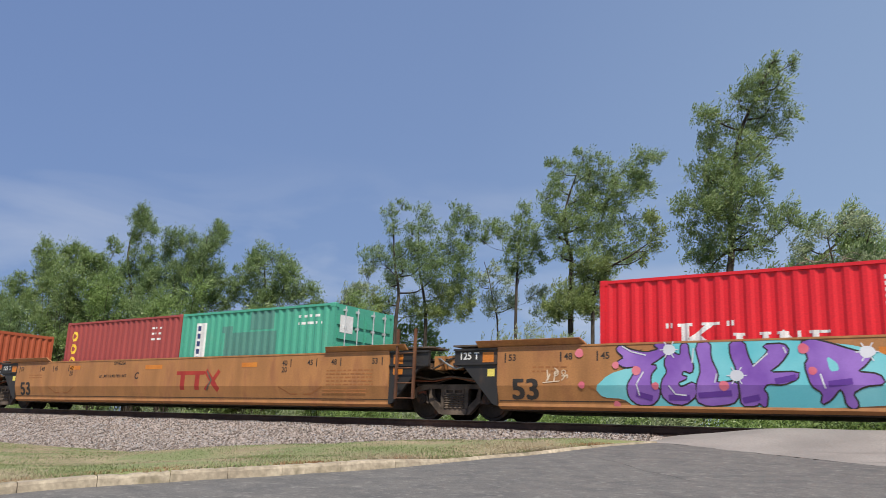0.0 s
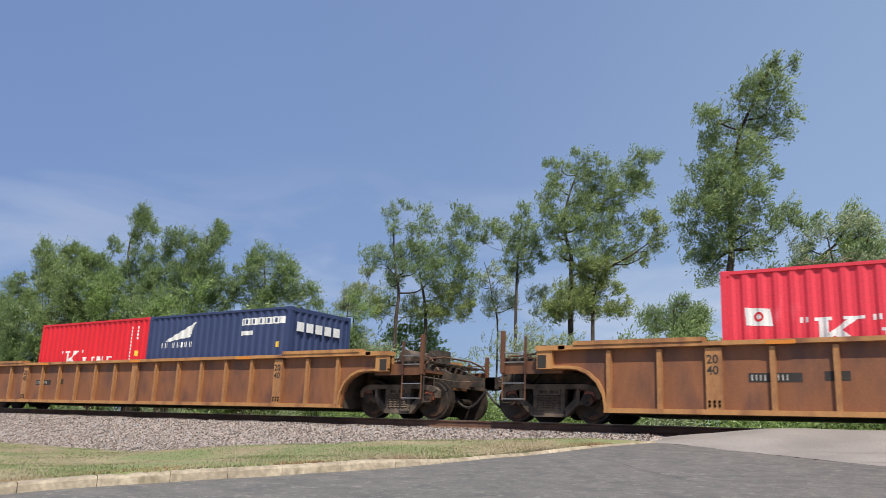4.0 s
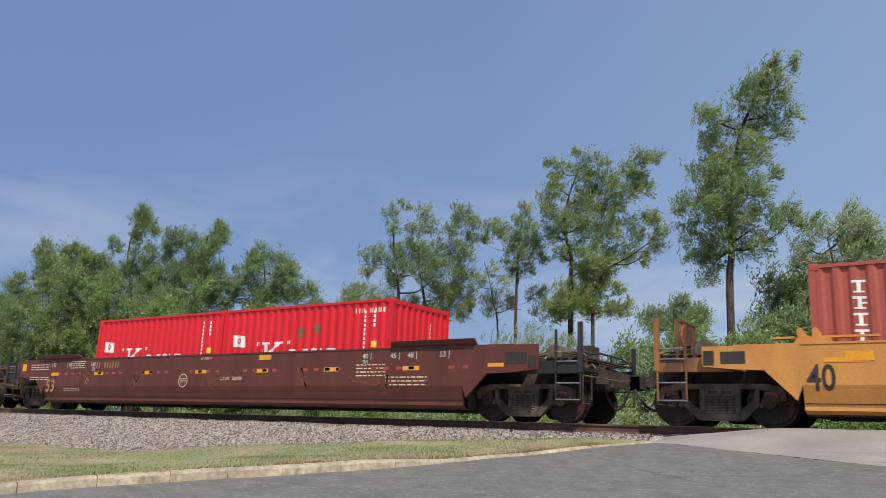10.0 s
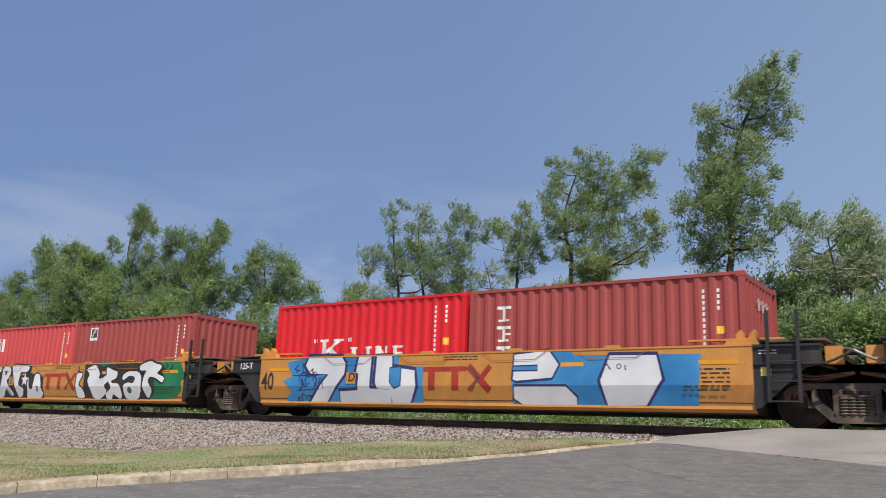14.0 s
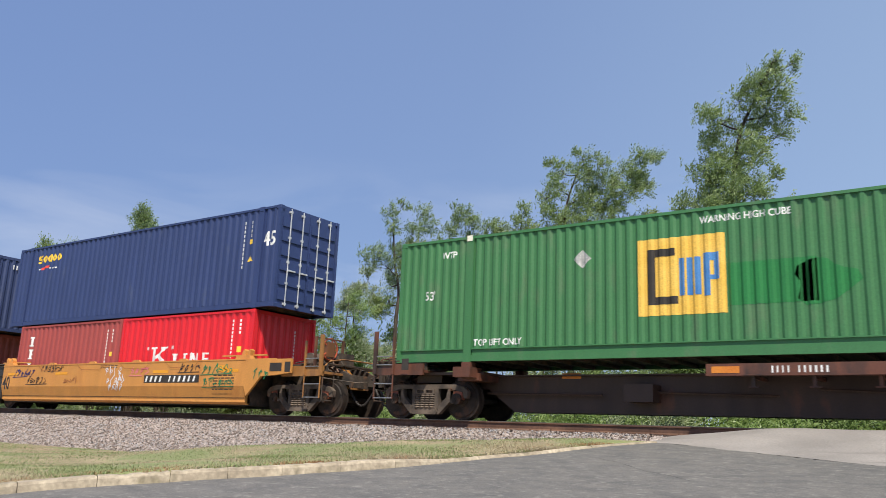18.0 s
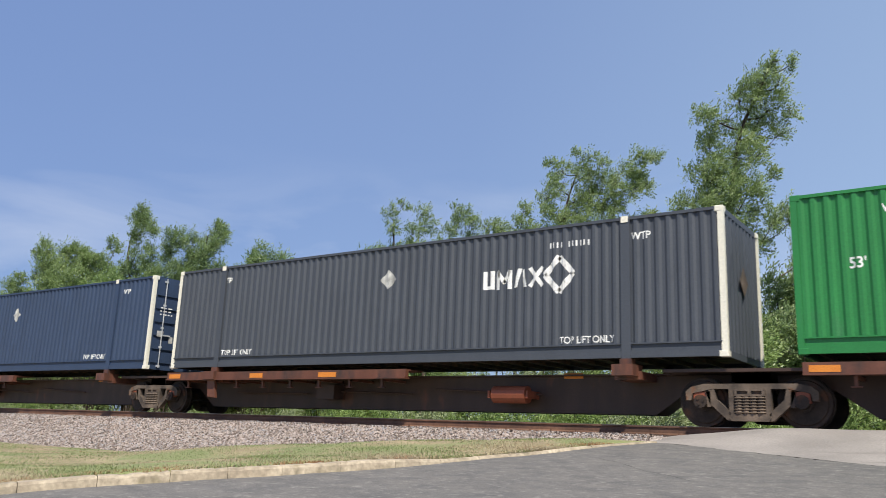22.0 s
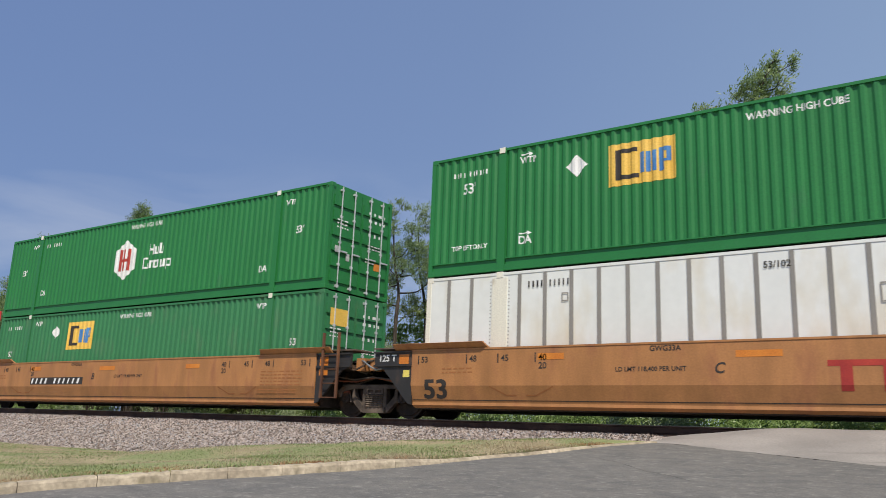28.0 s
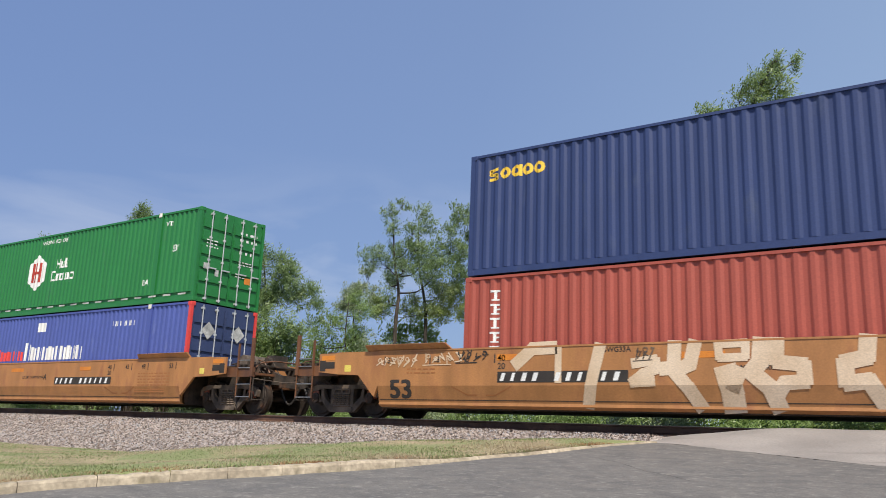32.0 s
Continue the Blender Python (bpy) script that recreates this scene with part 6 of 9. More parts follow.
def line_mark(bm, x, zt):
    """The white shipping line's mark: a large block with serifs and four smaller blocks."""
    h = 0.56
    zb = zt - h
    for a in (0.0, 1.16):
        for k in (0, 0.09):
            rect(bm, x + a + k, x + a + k + 0.05, zt - 0.08, zt + 0.02)
    a = x + 0.24
    rect(bm, a + 0.06, a + 0.22, zb, zt)
    rect(bm, a, a + 0.28, zt - 0.06, zt + 0.001, 0.001)
    rect(bm, a, a + 0.28, zb, zb + 0.06, 0.001)
    stroke(bm, [(a + 0.24, zb + 0.24), (a + 0.62, zt - 0.04)], 0.09)
    stroke(bm, [(a + 0.34, zb + 0.30), (a + 0.66, zb + 0.04)], 0.15, -0.001)
    rect(bm, a + 0.46, a + 0.80, zt - 0.055, zt, 0.001)
    z2, h2 = zt - 0.22, 0.34
    c = x + 1.28
    for i, w in enumerate((0.36, 0.20, 0.44, 0.38)):
        m = c + 0.05
        rect(bm, m, m + 0.11, z2 - h2, z2)
        rect(bm, c, c + 0.2, z2 - 0.05, z2 + 0.001, 0.001)
        if i == 2:
            stroke(bm, [(m + 0.05, z2 - 0.02), (m + 0.34, z2 - h2)], 0.10, -0.001)
            rect(bm, m + 0.30, m + 0.36, z2 - h2, z2)
        elif i == 3:
            for q in (0.0, 0.15, 0.29):
                rect(bm, m + 0.1, m + 0.30, z2 - q - 0.05, z2 - q, 0.001)
        c += w + 0.10
    return bm


def red_box(u, mat=None, flag=False, label="", numbers=True, z=0.28, doors=-1):
    c, pr, hx, hw, H = container("iso20", u, z, mat or M_RED, label or "bright red corrugated steel container with white shipping-line mark", doors=doors)
    stick(c, pr, hw, "logo", line_mark(bmesh.new(), -hx + 1.36, 1.64), M_WHITE, "white shipping-line mark")
    if flag:
        bm = bmesh.new()
        poly(bm, [(-hx + 0.42, 1.88), (-hx + 0.86, 1.84), (-hx + 0.9, 1.52), (-hx + 0.44, 1.55)])
        stick(c, pr, hw, "flag_mark", bm, M_WHITE)
        bm = bmesh.new()
        disc_ring(bm, -hx + 0.66, 1.70, 0.05, 0.09, -0.003)
        stick(c, pr, hw, "flag_ring", bm, M_RED)
    if numbers:
        bm = bars(11, -hx + 5.18, 2.32, 0.085, stack=True)
        bars(4, -hx + 5.48, 2.32, 0.085, bm=bm, stack=True)
        stick(c, pr, hw, "number_marks", bm, M_WHITE)
        bm = bmesh.new()
        rect(bm, -hx + 5.44, -hx + 5.58, 1.40, 1.56)
        stick(c, pr, hw, "notice", bm, M_GOLD)
        e = bars(9, 0.35, 2.15, 0.08, stack=True)
        end_mark(c, hx, "number_marks", e, M_WHITE)
    return c


def side_numbers(c, pr, hx, hw, mat=M_WHITE, stack=True, x=5.25, z=2.28, n=11):
    stick(c, pr, hw, "number_marks", bars(n, -hx + x, z, 0.085, stack=stack), mat)
    bm = bars(4, -hx + x + 0.28, z, 0.085, stack=True)
    stick(c, pr, hw, "size_marks", bm, mat)
    bm = bmesh.new()
    rect(bm, -hx + x + 0.26, -hx + x + 0.4, 1.42, 1.56)
    stick(c, pr, hw, "notice", bm, M_GOLD)


def owner_mark(car, x=-1.0, w=1.9, z0=0.62, z1=1.14):
    bm = bmesh.new()
    h = z1 - z0
    t = h * 0.2
    rect(bm, x, x + w * 0.645, z1 - t, z1)
    for k in (0, 1):
        a = x + k * w * 0.335
        rect(bm, a + w * 0.10, a + w * 0.20, z0, z1 - t)
    stroke(bm, [(x + w * 0.68, z1 - 0.02), (x + w * 0.94, z0 + 0.02)], 0.16)
    stroke(bm, [(x + w * 0.95, z1 - 0.02), (x + w * 0.86, z0 + h * 0.58)], 0.12, -0.001)
    stroke(bm, [(x + w * 0.79, z0 + h * 0.42), (x + w * 0.67, z0 + 0.02)], 0.07, -0.001)
    tilt_mark(car, "logo", bm, M_MARKRED, label="faded dark red owner's mark")
    bm = bmesh.new()
    stroke(bm, [(x + w * 0.70, z1 - 0.01), (x + w * 0.80, z0 + h * 0.5)], 0.06)
    stroke(bm, [(x + w * 0.80, z0 + h * 0.5), (x + w * 0.71, z0 + 0.01)], 0.06, -0.0004)
    tilt_mark(car, "logo_chevron", bm, M_FRAME, 1.5735)


def number_board(car, x0, x1, zc=0.90, h=0.17):
    bm = bmesh.new()
    rect(bm, x0, x1, zc - h / 2 - 0.03, zc + h / 2 + 0.03)
    side_mark(car, "number_board", bm, M_INK)
    n = 11
    k = (x1 - x0 - 0.12) / (n * (0.62 + 0.12) * h)
    bm = bars(n, 0, zc - h / 2, h, gap=(4,), lean=0.15)
    for v in bm.verts:
        v.co.x = x0 + 0.06 + v.co.x * k
        v.co.y -= 0.003
    side_mark(car, "number_marks", bm, M_WHITE)


def dash_lines(bm, x, z, w, rows, h=0.05, seed=3):
    """Small writing too small to read: plain bars."""
    r = random.Random(seed)
    for i in range(rows):
        a = x
        while a < x + w:
            b = min(x + w, a + r.uniform(0.05, 0.2))
            rect(bm, a, b, z - i * h * 1.7, z - i * h * 1.7 + h * 0.62)
            a = b + h * 0.9
    return bm


def marks_53(car, left, right, board=None, logo=False, letter=None):
    ink = letters("53", -7.92, 0.45, 0.40, squeeze=1.15)
    letters("53", -7.89, 0.455, 0.40, -0.0006, bm=ink, squeeze=1.15)
    tilt_mark(car, "marking_size", ink, M_INK)
    for s in (-1, 1):
        for d, x in (("53", 8.05), ("48", 6.75), ("45", 5.95), ("40", 5.05)):
            bm = letters(d, s * x - (0.05 if s < 0 else 0.32) + (0.12 if s < 0 else 0), 1.24, 0.13)
            rect(bm, s * x - 0.02, s * x + 0.01, 1.20, 1.40)
            if d == "40":
                letters("20", s * x - (0.05 if s < 0 else 0.32) + (0.12 if s < 0 else 0), 1.07, 0.13, bm=bm)
            side_mark(car, "marking", bm, M_INK)
        for e in (-1, 1):
            bm = bmesh.new()
            stroke(bm, [(s * 5.4 + e * 0.75, 0.70), (s * 5.4 + e * 0.35, 0.52), (s * 5.4 + e * 0.12, 0.52)], 0.03)
            tilt_mark(car, "weld_seam", bm, M_FAINT)
    bm = dash_lines(bmesh.new(), 6.3, 1.08, 1.5, 5, seed=int(car.name[-1:] or 0, 36))
    dash_lines(bm, 6.2, 0.62, 1.4, 2, 0.04)
    dash_lines(bm, -7.4, 1.08, 0.8, 2)
    side_mark(car, "small_print", bm, M_FAINT)
    side_mark(car, "marking_class", letters("GWG33A", -2.6, 1.37, 0.10), M_INK)
    side_mark(car, "marking_load", letters("LD LMT 118,400 PER UNIT", -0.2 if board else -3.3, 0.99, 0.085), M_INK)
    bm = bmesh.new()
    rect(bm, -5.0, -4.4, 1.25, 1.38)
    rect(bm, -1.0, -0.2, 1.22, 1.34)
    rect(bm, 3.2, 3.8, 1.22, 1.34)
    side_mark(car, "reflector", bm, M_ORG, label="faded orange reflector patches")
    for e, how in ((-1, left), (1, right)):
        if how == "shared":
            if e < 0:
                bm = letters("125 T", -9.25, 1.29, 0.15)
                side_mark(car, "marking_capacity", bm, M_WHITE, 1.54)
            bm = bmesh.new()
            a = e * 8.5
            rect(bm, a - 0.14, a + 0.14, 1.22, 1.44)
            if e > 0:
                rect(bm, a - 0.14, a + 0.14, 0.98, 1.14)
            side_mark(car, "reflector", bm, M_ORG, 1.54)
            bm = bmesh.new()
            rect(bm, e * 8.42 - 0.09, e * 8.42 + 0.09, 0.92, 1.08)
            if e < 0:
                side_mark(car, "notice", bm, M_SIGNY, 1.54)
            else:
                bm.free()
        else:
            bm = bmesh.new()
            rect(bm, e * 9.2 - 0.1, e * 9.2 + 0.1, 1.06, 1.22)
            side_mark(car, "notice", bm, M_SIGNY)
            bm = bmesh.new()
            rect(bm, e * 9.85 - 0.22, e * 9.85 + 0.22, 1.14, 1.30)
            side_mark(car, "notice_board", bm, M_INK)
            bm = bmesh.new()
            rect(bm, e * 9.85 - 0.22, e * 9.85 + 0.22, 1.34, 1.46)
            side_mark(car, "reflector", bm, M_ORG)
    if board:
        number_board(car, *board)
    if letter:
        side_mark(car, "marking_unit", letters(letter[0], letter[1], 0.94, 0.19, lean=0.2), M_INK)
    if logo:
        owner_mark(car, 0.5)


def marks_40(car, left, right, logo=True, plain=True):
    tilt_mark(car, "marking_size", letters("40", -6.18, 0.64, 0.42, squeeze=0.75), M_INK)
    if logo:
        owner_mark(car, -1.0)
    bm = dash_lines(bmesh.new(), 5.0, 1.0, 0.85, 6, 0.045, 5)
    dash_lines(bm, -0.4, 1.34, 0.9, 2, 0.035, 6)
    side_mark(car, "small_print", bm, M_INK if plain else M_FAINT)
    bm = bmesh.new()
    for x in (-5.9, -2.9, 2.3, 5.3):
        rect(bm, x, x + 0.7, 1.1, 1.18)
    side_mark(car, "reflector", bm, M_YEL, 1.573)
    for x in (-3.2, -0.9, 1.4, 3.6):
        bm = bmesh.new()
        prism(bm, [(x - 0.2, 1.446), (x + 0.2, 1.446), (x + 0.12, 1.50), (x - 0.12, 1.50)], -1.57, -1.50)
        part("lifting_lug", bm, M_YELLOWCAR, car)
        bm = bmesh.new()
        for k, (p, q) in enumerate((((x - 0.78, 1.42), (x - 0.5, 1.25)), ((x - 0.5, 1.25), (x + 0.5, 1.25)), ((x + 0.5, 1.25), (x + 0.78, 1.42)))):
            stroke(bm, [p, q], 0.014, -0.0003 * k)
        tilt_mark(car, "weld_seam", bm, M_FAINT, 1.5905)
    for e, how in ((-1, left), (1, right)):
        if how == "shared":
            if e < 0:
                side_mark(car, "marking_capacity", letters("125-T", -7.1, 1.17, 0.17, squeeze=0.85), M_WHITE, 1.54)
            else:
                bm = dash_lines(bmesh.new(), 6.35, 1.32, 0.3, 2, 0.03, 2)
                side_mark(car, "small_print", bm, M_WHITE, 1.54)
                bm = bmesh.new()
                rect(bm, 6.38, 6.55, 0.88, 1.04)
                side_mark(car, "notice", bm, M_SIGNY, 1.54)
        else:
            bm = bmesh.new()
            rect(bm, e * 7.4 - 0.22, e * 7.4 + 0.22, 1.10, 1.32)
            side_mark(car, "notice_board", bm, M_INK)
            bm = bmesh.new()
            rect(bm, e * 5.35 - 0.22, e * 5.35 + 0.22, 1.12, 1.28)
            side_mark(car, "reflector", bm, M_YEL, 1.575)


def logo_panel_yellow(c, pr, hx, hw, x, z, w=1.45, h=0.9):
    """The yellow panel with one dark and two blue forms."""
    bm = bmesh.new()
    rect(bm, x, x + w, z, z + h)
    stick(c, pr, hw, "logo_panel", bm, M_LOGOY, "yellow logo panel")
    bm = bmesh.new()
    rect(bm, x + w * 0.11, x + w * 0.20, z + h * 0.14, z + h * 0.86, -0.003)
    for q, r in ((0.76, 0.24), (0.14, 0.26)):
        rect(bm, x + w * 0.201, x + w * (0.2 + r), z + h * q, z + h * (q + 0.10), -0.003)
    stick(c, pr, hw, "logo_dark", bm, M_INK)
    bm = bmesh.new()
    for q in (0.48, 0.57, 0.66):
        rect(bm, x + w * q, x + w * (q + 0.065), z + h * 0.24, z + h * 0.72, -0.003)
    rect(bm, x + w * 0.755, x + w * 0.83, z + h * 0.22, z + h * 0.76, -0.003)
    rect(bm, x + w * 0.831, x + w * 0.93, z + h * 0.66, z + h * 0.76, -0.003)
    rect(bm, x + w * 0.87, x + w * 0.93, z + h * 0.48, z + h * 0.659, -0.003)
    rect(bm, x + w * 0.831, x + w * 0.93, z + h * 0.42, z + h * 0.479, -0.003)
    stick(c, pr, hw, "logo_blue", bm, M_LBLUE)


def placard(c, pr, hw, x, z, r=0.27, mat=None):
    bm = bmesh.new()
    poly(bm, [(x - r, z), (x, z - r), (x + r, z), (x, z + r)])
    stick(c, pr, hw, "placard_holder", bm, mat or M_WHITE, "diamond placard holder")


def words(c, pr, hx, hw, items, mat=None):
    """Small white stencils: text, x from the left end, z over the floor, height."""
    for s, x, z, h in items:
        stick(c, pr, hw, "marking", letters(s, -hx + x, z, h, squeeze=0.86), mat or M_WHITE)


def ids(c, pr, hx, hw, x, z, h=0.12, n=11):
    stick(c, pr, hw, "number_marks", bars(n, -hx + x, z, h, gap=(4,)), M_WHITE)


def door_marks(c, hx, logo=None):
    bm = bmesh.new()
    for y, z, w, rows, h in ((0.28, 2.35, 0.7, 2, 0.13), (0.3, 1.72, 0.5, 1, 0.15), (0.3, 1.45, 0.55, 2, 0.05), (-1.0, 1.9, 0.45, 3, 0.06), (0.22, 1.05, 0.4, 2, 0.05)):
        dash_lines(bm, y, z, w, rows, h, 7)
    end_mark(c, hx, "door_stencils", bm, M_WHITE)
    bm = bmesh.new()
    rect(bm, -1.03, -0.80, 1.02, 1.2)
    rect(bm, -0.58, -0.44, 0.85, 1.05)
    end_mark(c, hx, "door_stickers", bm, M_GREYD)
    bm = bmesh.new()
    rect(bm, 0.6, 0.84, 0.8, 1.0)
    end_mark(c, hx, "door_notice", bm, M_ORG)
    if logo:
        bm = bmesh.new()
        rect(bm, -1.02, -0.35, 2.0, 2.45)
        end_mark(c, hx, "door_logo", bm, logo)


def hexagon_mark(c, pr, hx, hw, x, z):
    bm = bmesh.new()
    r = 0.66
    poly(bm, [(x + 0.93 * r * math.sin(a), z + r * math.cos(a)) for a in [math.pi / 3 * i for i in range(6)]])
    stick(c, pr, hw, "logo_shield", bm, M_WHITE, "white hexagonal mark")
    bm = bmesh.new()
    for a in (-0.26, -0.08, 0.10):
        rect(bm, x + a - 0.02, x + a + 0.075, z - 0.36, z + 0.36, -0.003)
    rect(bm, x + 0.18, x + 0.26, z - 0.36, z + 0.36, -0.003)
    rect(bm, x - 0.18, x + 0.18, z - 0.05, z + 0.05, -0.004)
    stick(c, pr, hw, "logo_red", bm, M_MARKRED)
    bm = bmesh.new()
    a = x + 0.93 + 0.3
    for i, (w, h) in enumerate(((0.24, 0.34), (0.18, 0.24), (0.2, 0.34))):
        rect(bm, a, a + 0.07, z + 0.06, z + 0.06 + h)
        rect(bm, a + w - 0.07, a + w, z + 0.06, z + 0.06 + min(h, 0.34 if i == 0 else 0.24))
        rect(bm, a + 0.071, a + w - 0.071, z + (0.19 if i == 0 else 0.06), z + (0.26 if i == 0 else 0.12))
        a += w + 0.06
    a = x + 0.95
    for i, w in enumerate((0.32, 0.16, 0.26, 0.24, 0.26)):
        h = 0.36 if i == 0 else 0.25
        rect(bm, a, a + 0.07, z - 0.38 - (0.1 if i == 4 else 0), z - 0.38 + h)
        if i != 1:
            rect(bm, a + w - 0.07, a + w, z - 0.38, z - 0.38 + (0.18 if i == 0 else h))
            rect(bm, a + 0.071, a + w - 0.071, z - 0.38, z - 0.32)
        if i != 3:
            rect(bm, a + 0.071, a + w - (0.071 if i != 1 else 0), z - 0.44 + h, z - 0.38 + h)
        a += w + 0.05
    stick(c, pr, hw, "logo_word", bm, M_WHITE)


def diamond_mark(c, pr, hx, hw, x, z):
    bm = bmesh.new()
    a = x
    for i, w in enumerate((0.28, 0.40, 0.34, 0.32)):
        if i == 0:
            rect(bm, a, a + 0.09, z + 0.08, z + 0.42)
            rect(bm, a + w - 0.09, a + w, z, z + 0.42)
            rect(bm, a, a + w - 0.091, z, z + 0.079)
        elif i == 1:
            stroke(bm, [(a + 0.05, z), (a + 0.05, z + 0.38), (a + 0.2, z + 0.14), (a + 0.35, z + 0.38), (a + 0.35, z)], 0.09)
        elif i == 2:
            poly(bm, [(a, z), (a + 0.09, z), (a + 0.2, z + 0.42), (a + 0.11, z + 0.42)])
            poly(bm, [(a + 0.24, z), (a + 0.33, z), (a + 0.25, z + 0.42), (a + 0.21, z + 0.36)])
        else:
            stroke(bm, [(a + 0.02, z + 0.02), (a + 0.3, z + 0.40)], 0.09)
            stroke(bm, [(a + 0.02, z + 0.40), (a + 0.3, z + 0.02)], 0.09, -0.001)
        a += w + 0.05
    cx, cz = x + 1.5 + 0.38, z + 0.22
    for k in range(4):
        p, q = math.pi / 2 * k, math.pi / 2 * (k + 1)
        for t in (0.04, 0.54):
            A = Vector((0.40 * math.cos(p), 0.46 * math.sin(p))).lerp(Vector((0.40 * math.cos(q), 0.46 * math.sin(q))), t)
            B = Vector((0.40 * math.cos(p), 0.46 * math.sin(p))).lerp(Vector((0.40 * math.cos(q), 0.46 * math.sin(q))), t + 0.40)
            stroke(bm, [(cx + A.x * 0.82, cz + A.y * 0.82), (cx + B.x * 0.82, cz + B.y * 0.82)], 0.13)
    stick(c, pr, hw, "logo", bm, M_WHITE, "white word and diamond mark")


# ---- the train, from its head on the left to its tail on the right ----
GREEN53 = "green corrugated 53-foot container with white stencils"


def build_train():
    Z0 = 0.28
    # three-unit well car with graffiti
    car = well_unit(-218.05, "w53", "orange-brown three-unit well car, leading unit", "own", "shared")
    marks_53(car, "own", "shared", board=(1.8, 4.9))
    container("iso40", -224.1 + 2.3, Z0, M_ORANGE, "faded orange-brown corrugated container", doors=-1)
    car = well_unit(-198.5, "w53", "orange-brown well car unit with a dark red owner's mark", "shared", "shared")
    marks_53(car, "shared", "shared", logo=True, letter=("C", -1.5))
    c, pr, hx, hw, H = container("iso20", -204.55, Z0, M_MAROON, "dark maroon corrugated container with yellow upright marks", doors=-1)
    bm = bmesh.new()
    for i in range(3):
        disc_ring(bm, -hx + 0.45, 2.12 - i * 0.42, 0.08, 0.17, n=12)
    stick(c, pr, hw, "logo", bm, M_GOLD)
    bm = dash_lines(bmesh.new(), -hx + 4.65, 2.2, 0.5, 3, 0.10, 4)
    stick(c, pr, hw, "number_marks", bm, M_WHITE)
    c, pr, hx, hw, H = container("iso20", -198.45, Z0, M_TEAL, "faded teal corrugated container with grey repaint patches", doors=1)
    bm = bmesh.new()
    rect(bm, -hx + 0.62, -hx + 1.08, 0.9, 2.28)
    stick(c, pr, hw, "label_board", bm, M_WHITE, "white upright board")
    stick(c, pr, hw, "logo", bars(6, -hx + 0.74, 2.2, 0.17, stack=True, y=-0.004), M_DEEPBLUE)
    bm = bmesh.new()
    rect(bm, -hx + 1.9, -hx + 3.95, 1.2, 1.95)
    rect(bm, -hx + 1.8, -hx + 2.2, 1.951, 2.14)
    rect(bm, -hx + 2.95, -hx + 3.85, 2.0, 2.5)
    stick(c, pr, hw, "repaint_patch", bm, M_TEALP, "greyish repaint patches")
    bm = dash_lines(bmesh.new(), -hx + 4.75, 2.25, 0.85, 2, 0.11, 9)
    stick(c, pr, hw, "number_marks", bm, M_WHITE)
    bm = bmesh.new()
    rect(bm, -1.0, -0.5, 1.85, 2.3)
    end_mark(c, hx, "door_sign", bm, M_WHITE)
    car = well_unit(-179.05, "w53", "orange-brown well car unit with purple and cyan graffiti", "shared", "own", lead=None)
    marks_53(car, "shared", "own", board=(1.8, 4.9))
    graffiti_purple(car)
    red_box(-185.1)
    red_box(-178.98)

    # three single ribbed cars
    ribbed_car(-155.5, "rusty brown ribbed well car with worn tan trim")
    red_box(-161.55)
    c, pr, hx, hw, H = container("iso20", -155.48, Z0, M_NAVY, "navy blue corrugated container with white wing mark", doors=-1)
    wing_mark(c, pr, hx, hw, 0.7, 1.66)
    for a, b, z0, z1 in ((4.15, 5.85, 2.14, 2.33), (4.15, 4.65, 1.86, 1.98)):
        bm = bmesh.new()
        rect(bm, -hx + a, -hx + b, z0, z1)
        stick(c, pr, hw, "number_board", bm, M_WHITE)
    stick(c, pr, hw, "number_marks", bars(11, -hx + 4.2, 2.17, 0.13, gap=(4,), wide=0.98, y=-0.003), M_NAVY)
    bm = bmesh.new()
    rect(bm, -hx + 5.55, -hx + 5.7, 1.5, 1.65)
    stick(c, pr, hw, "notice", bm, M_GOLD)
    bm = bmesh.new()
    for i in range(5):
        rect(bm, -0.95 + i * 0.36, -0.68 + i * 0.36, 1.95, 2.2)
    end_mark(c, hx, "number_board", bm, M_WHITE)
    ribbed_car(-132.05, "rusty brown ribbed well car with red containers")
    red_box(-138.1, M_REDPINK, True, "faded pinkish red container with white shipping-line mark")
    red_box(-132.0)
    ribbed_car(-108.62, "rusty brown ribbed well car with dented ribs")
    c, pr, hx, hw, H = container("iso20", -114.68, Z0, M_STEELBLUE, "weathered steel-blue container with white wing mark", doors=-1, posts=M_RIB)
    wing_mark(c, pr, hx, hw, 1.25, 1.20, 1.0)
    bm = bmesh.new()
    rect(bm, -hx + 3.97, -hx + 5.62, 2.1, 2.3)
    rect(bm, -hx + 3.97, -hx + 4.45, 1.85, 1.97)
    stick(c, pr, hw, "number_board", bm, M_WHITE)
    stick(c, pr, hw, "number_marks", bars(11, -hx + 4.02, 2.13, 0.13, gap=(4,), wide=0.95, y=-0.003), M_NAVY)
    c, pr, hx, hw, H = container("iso20", -108.58, Z0, M_MAROON, "oxide maroon corrugated container with a small blue emblem", doors=-1)
    emblem(c, pr, hx, hw, 0.78, 1.94)
    side_numbers(c, pr, hx, hw)

    # maroon single car
    car = well_unit(-85.05, "m53", "dark maroon well car with a row of reflectors", "own", "own")
    maroon_marks(car)
    red_box(-91.2, None, True)
    c = red_box(-85.08, None, True)
    pr = profile(-3.029 + 0.12, 0.278, 0.036)
    for x, z in ((3.0, 1.86), (3.6, 1.92)):
        placard(c, pr, 1.219, -3.029 + x, z, 0.17, M_RIB)
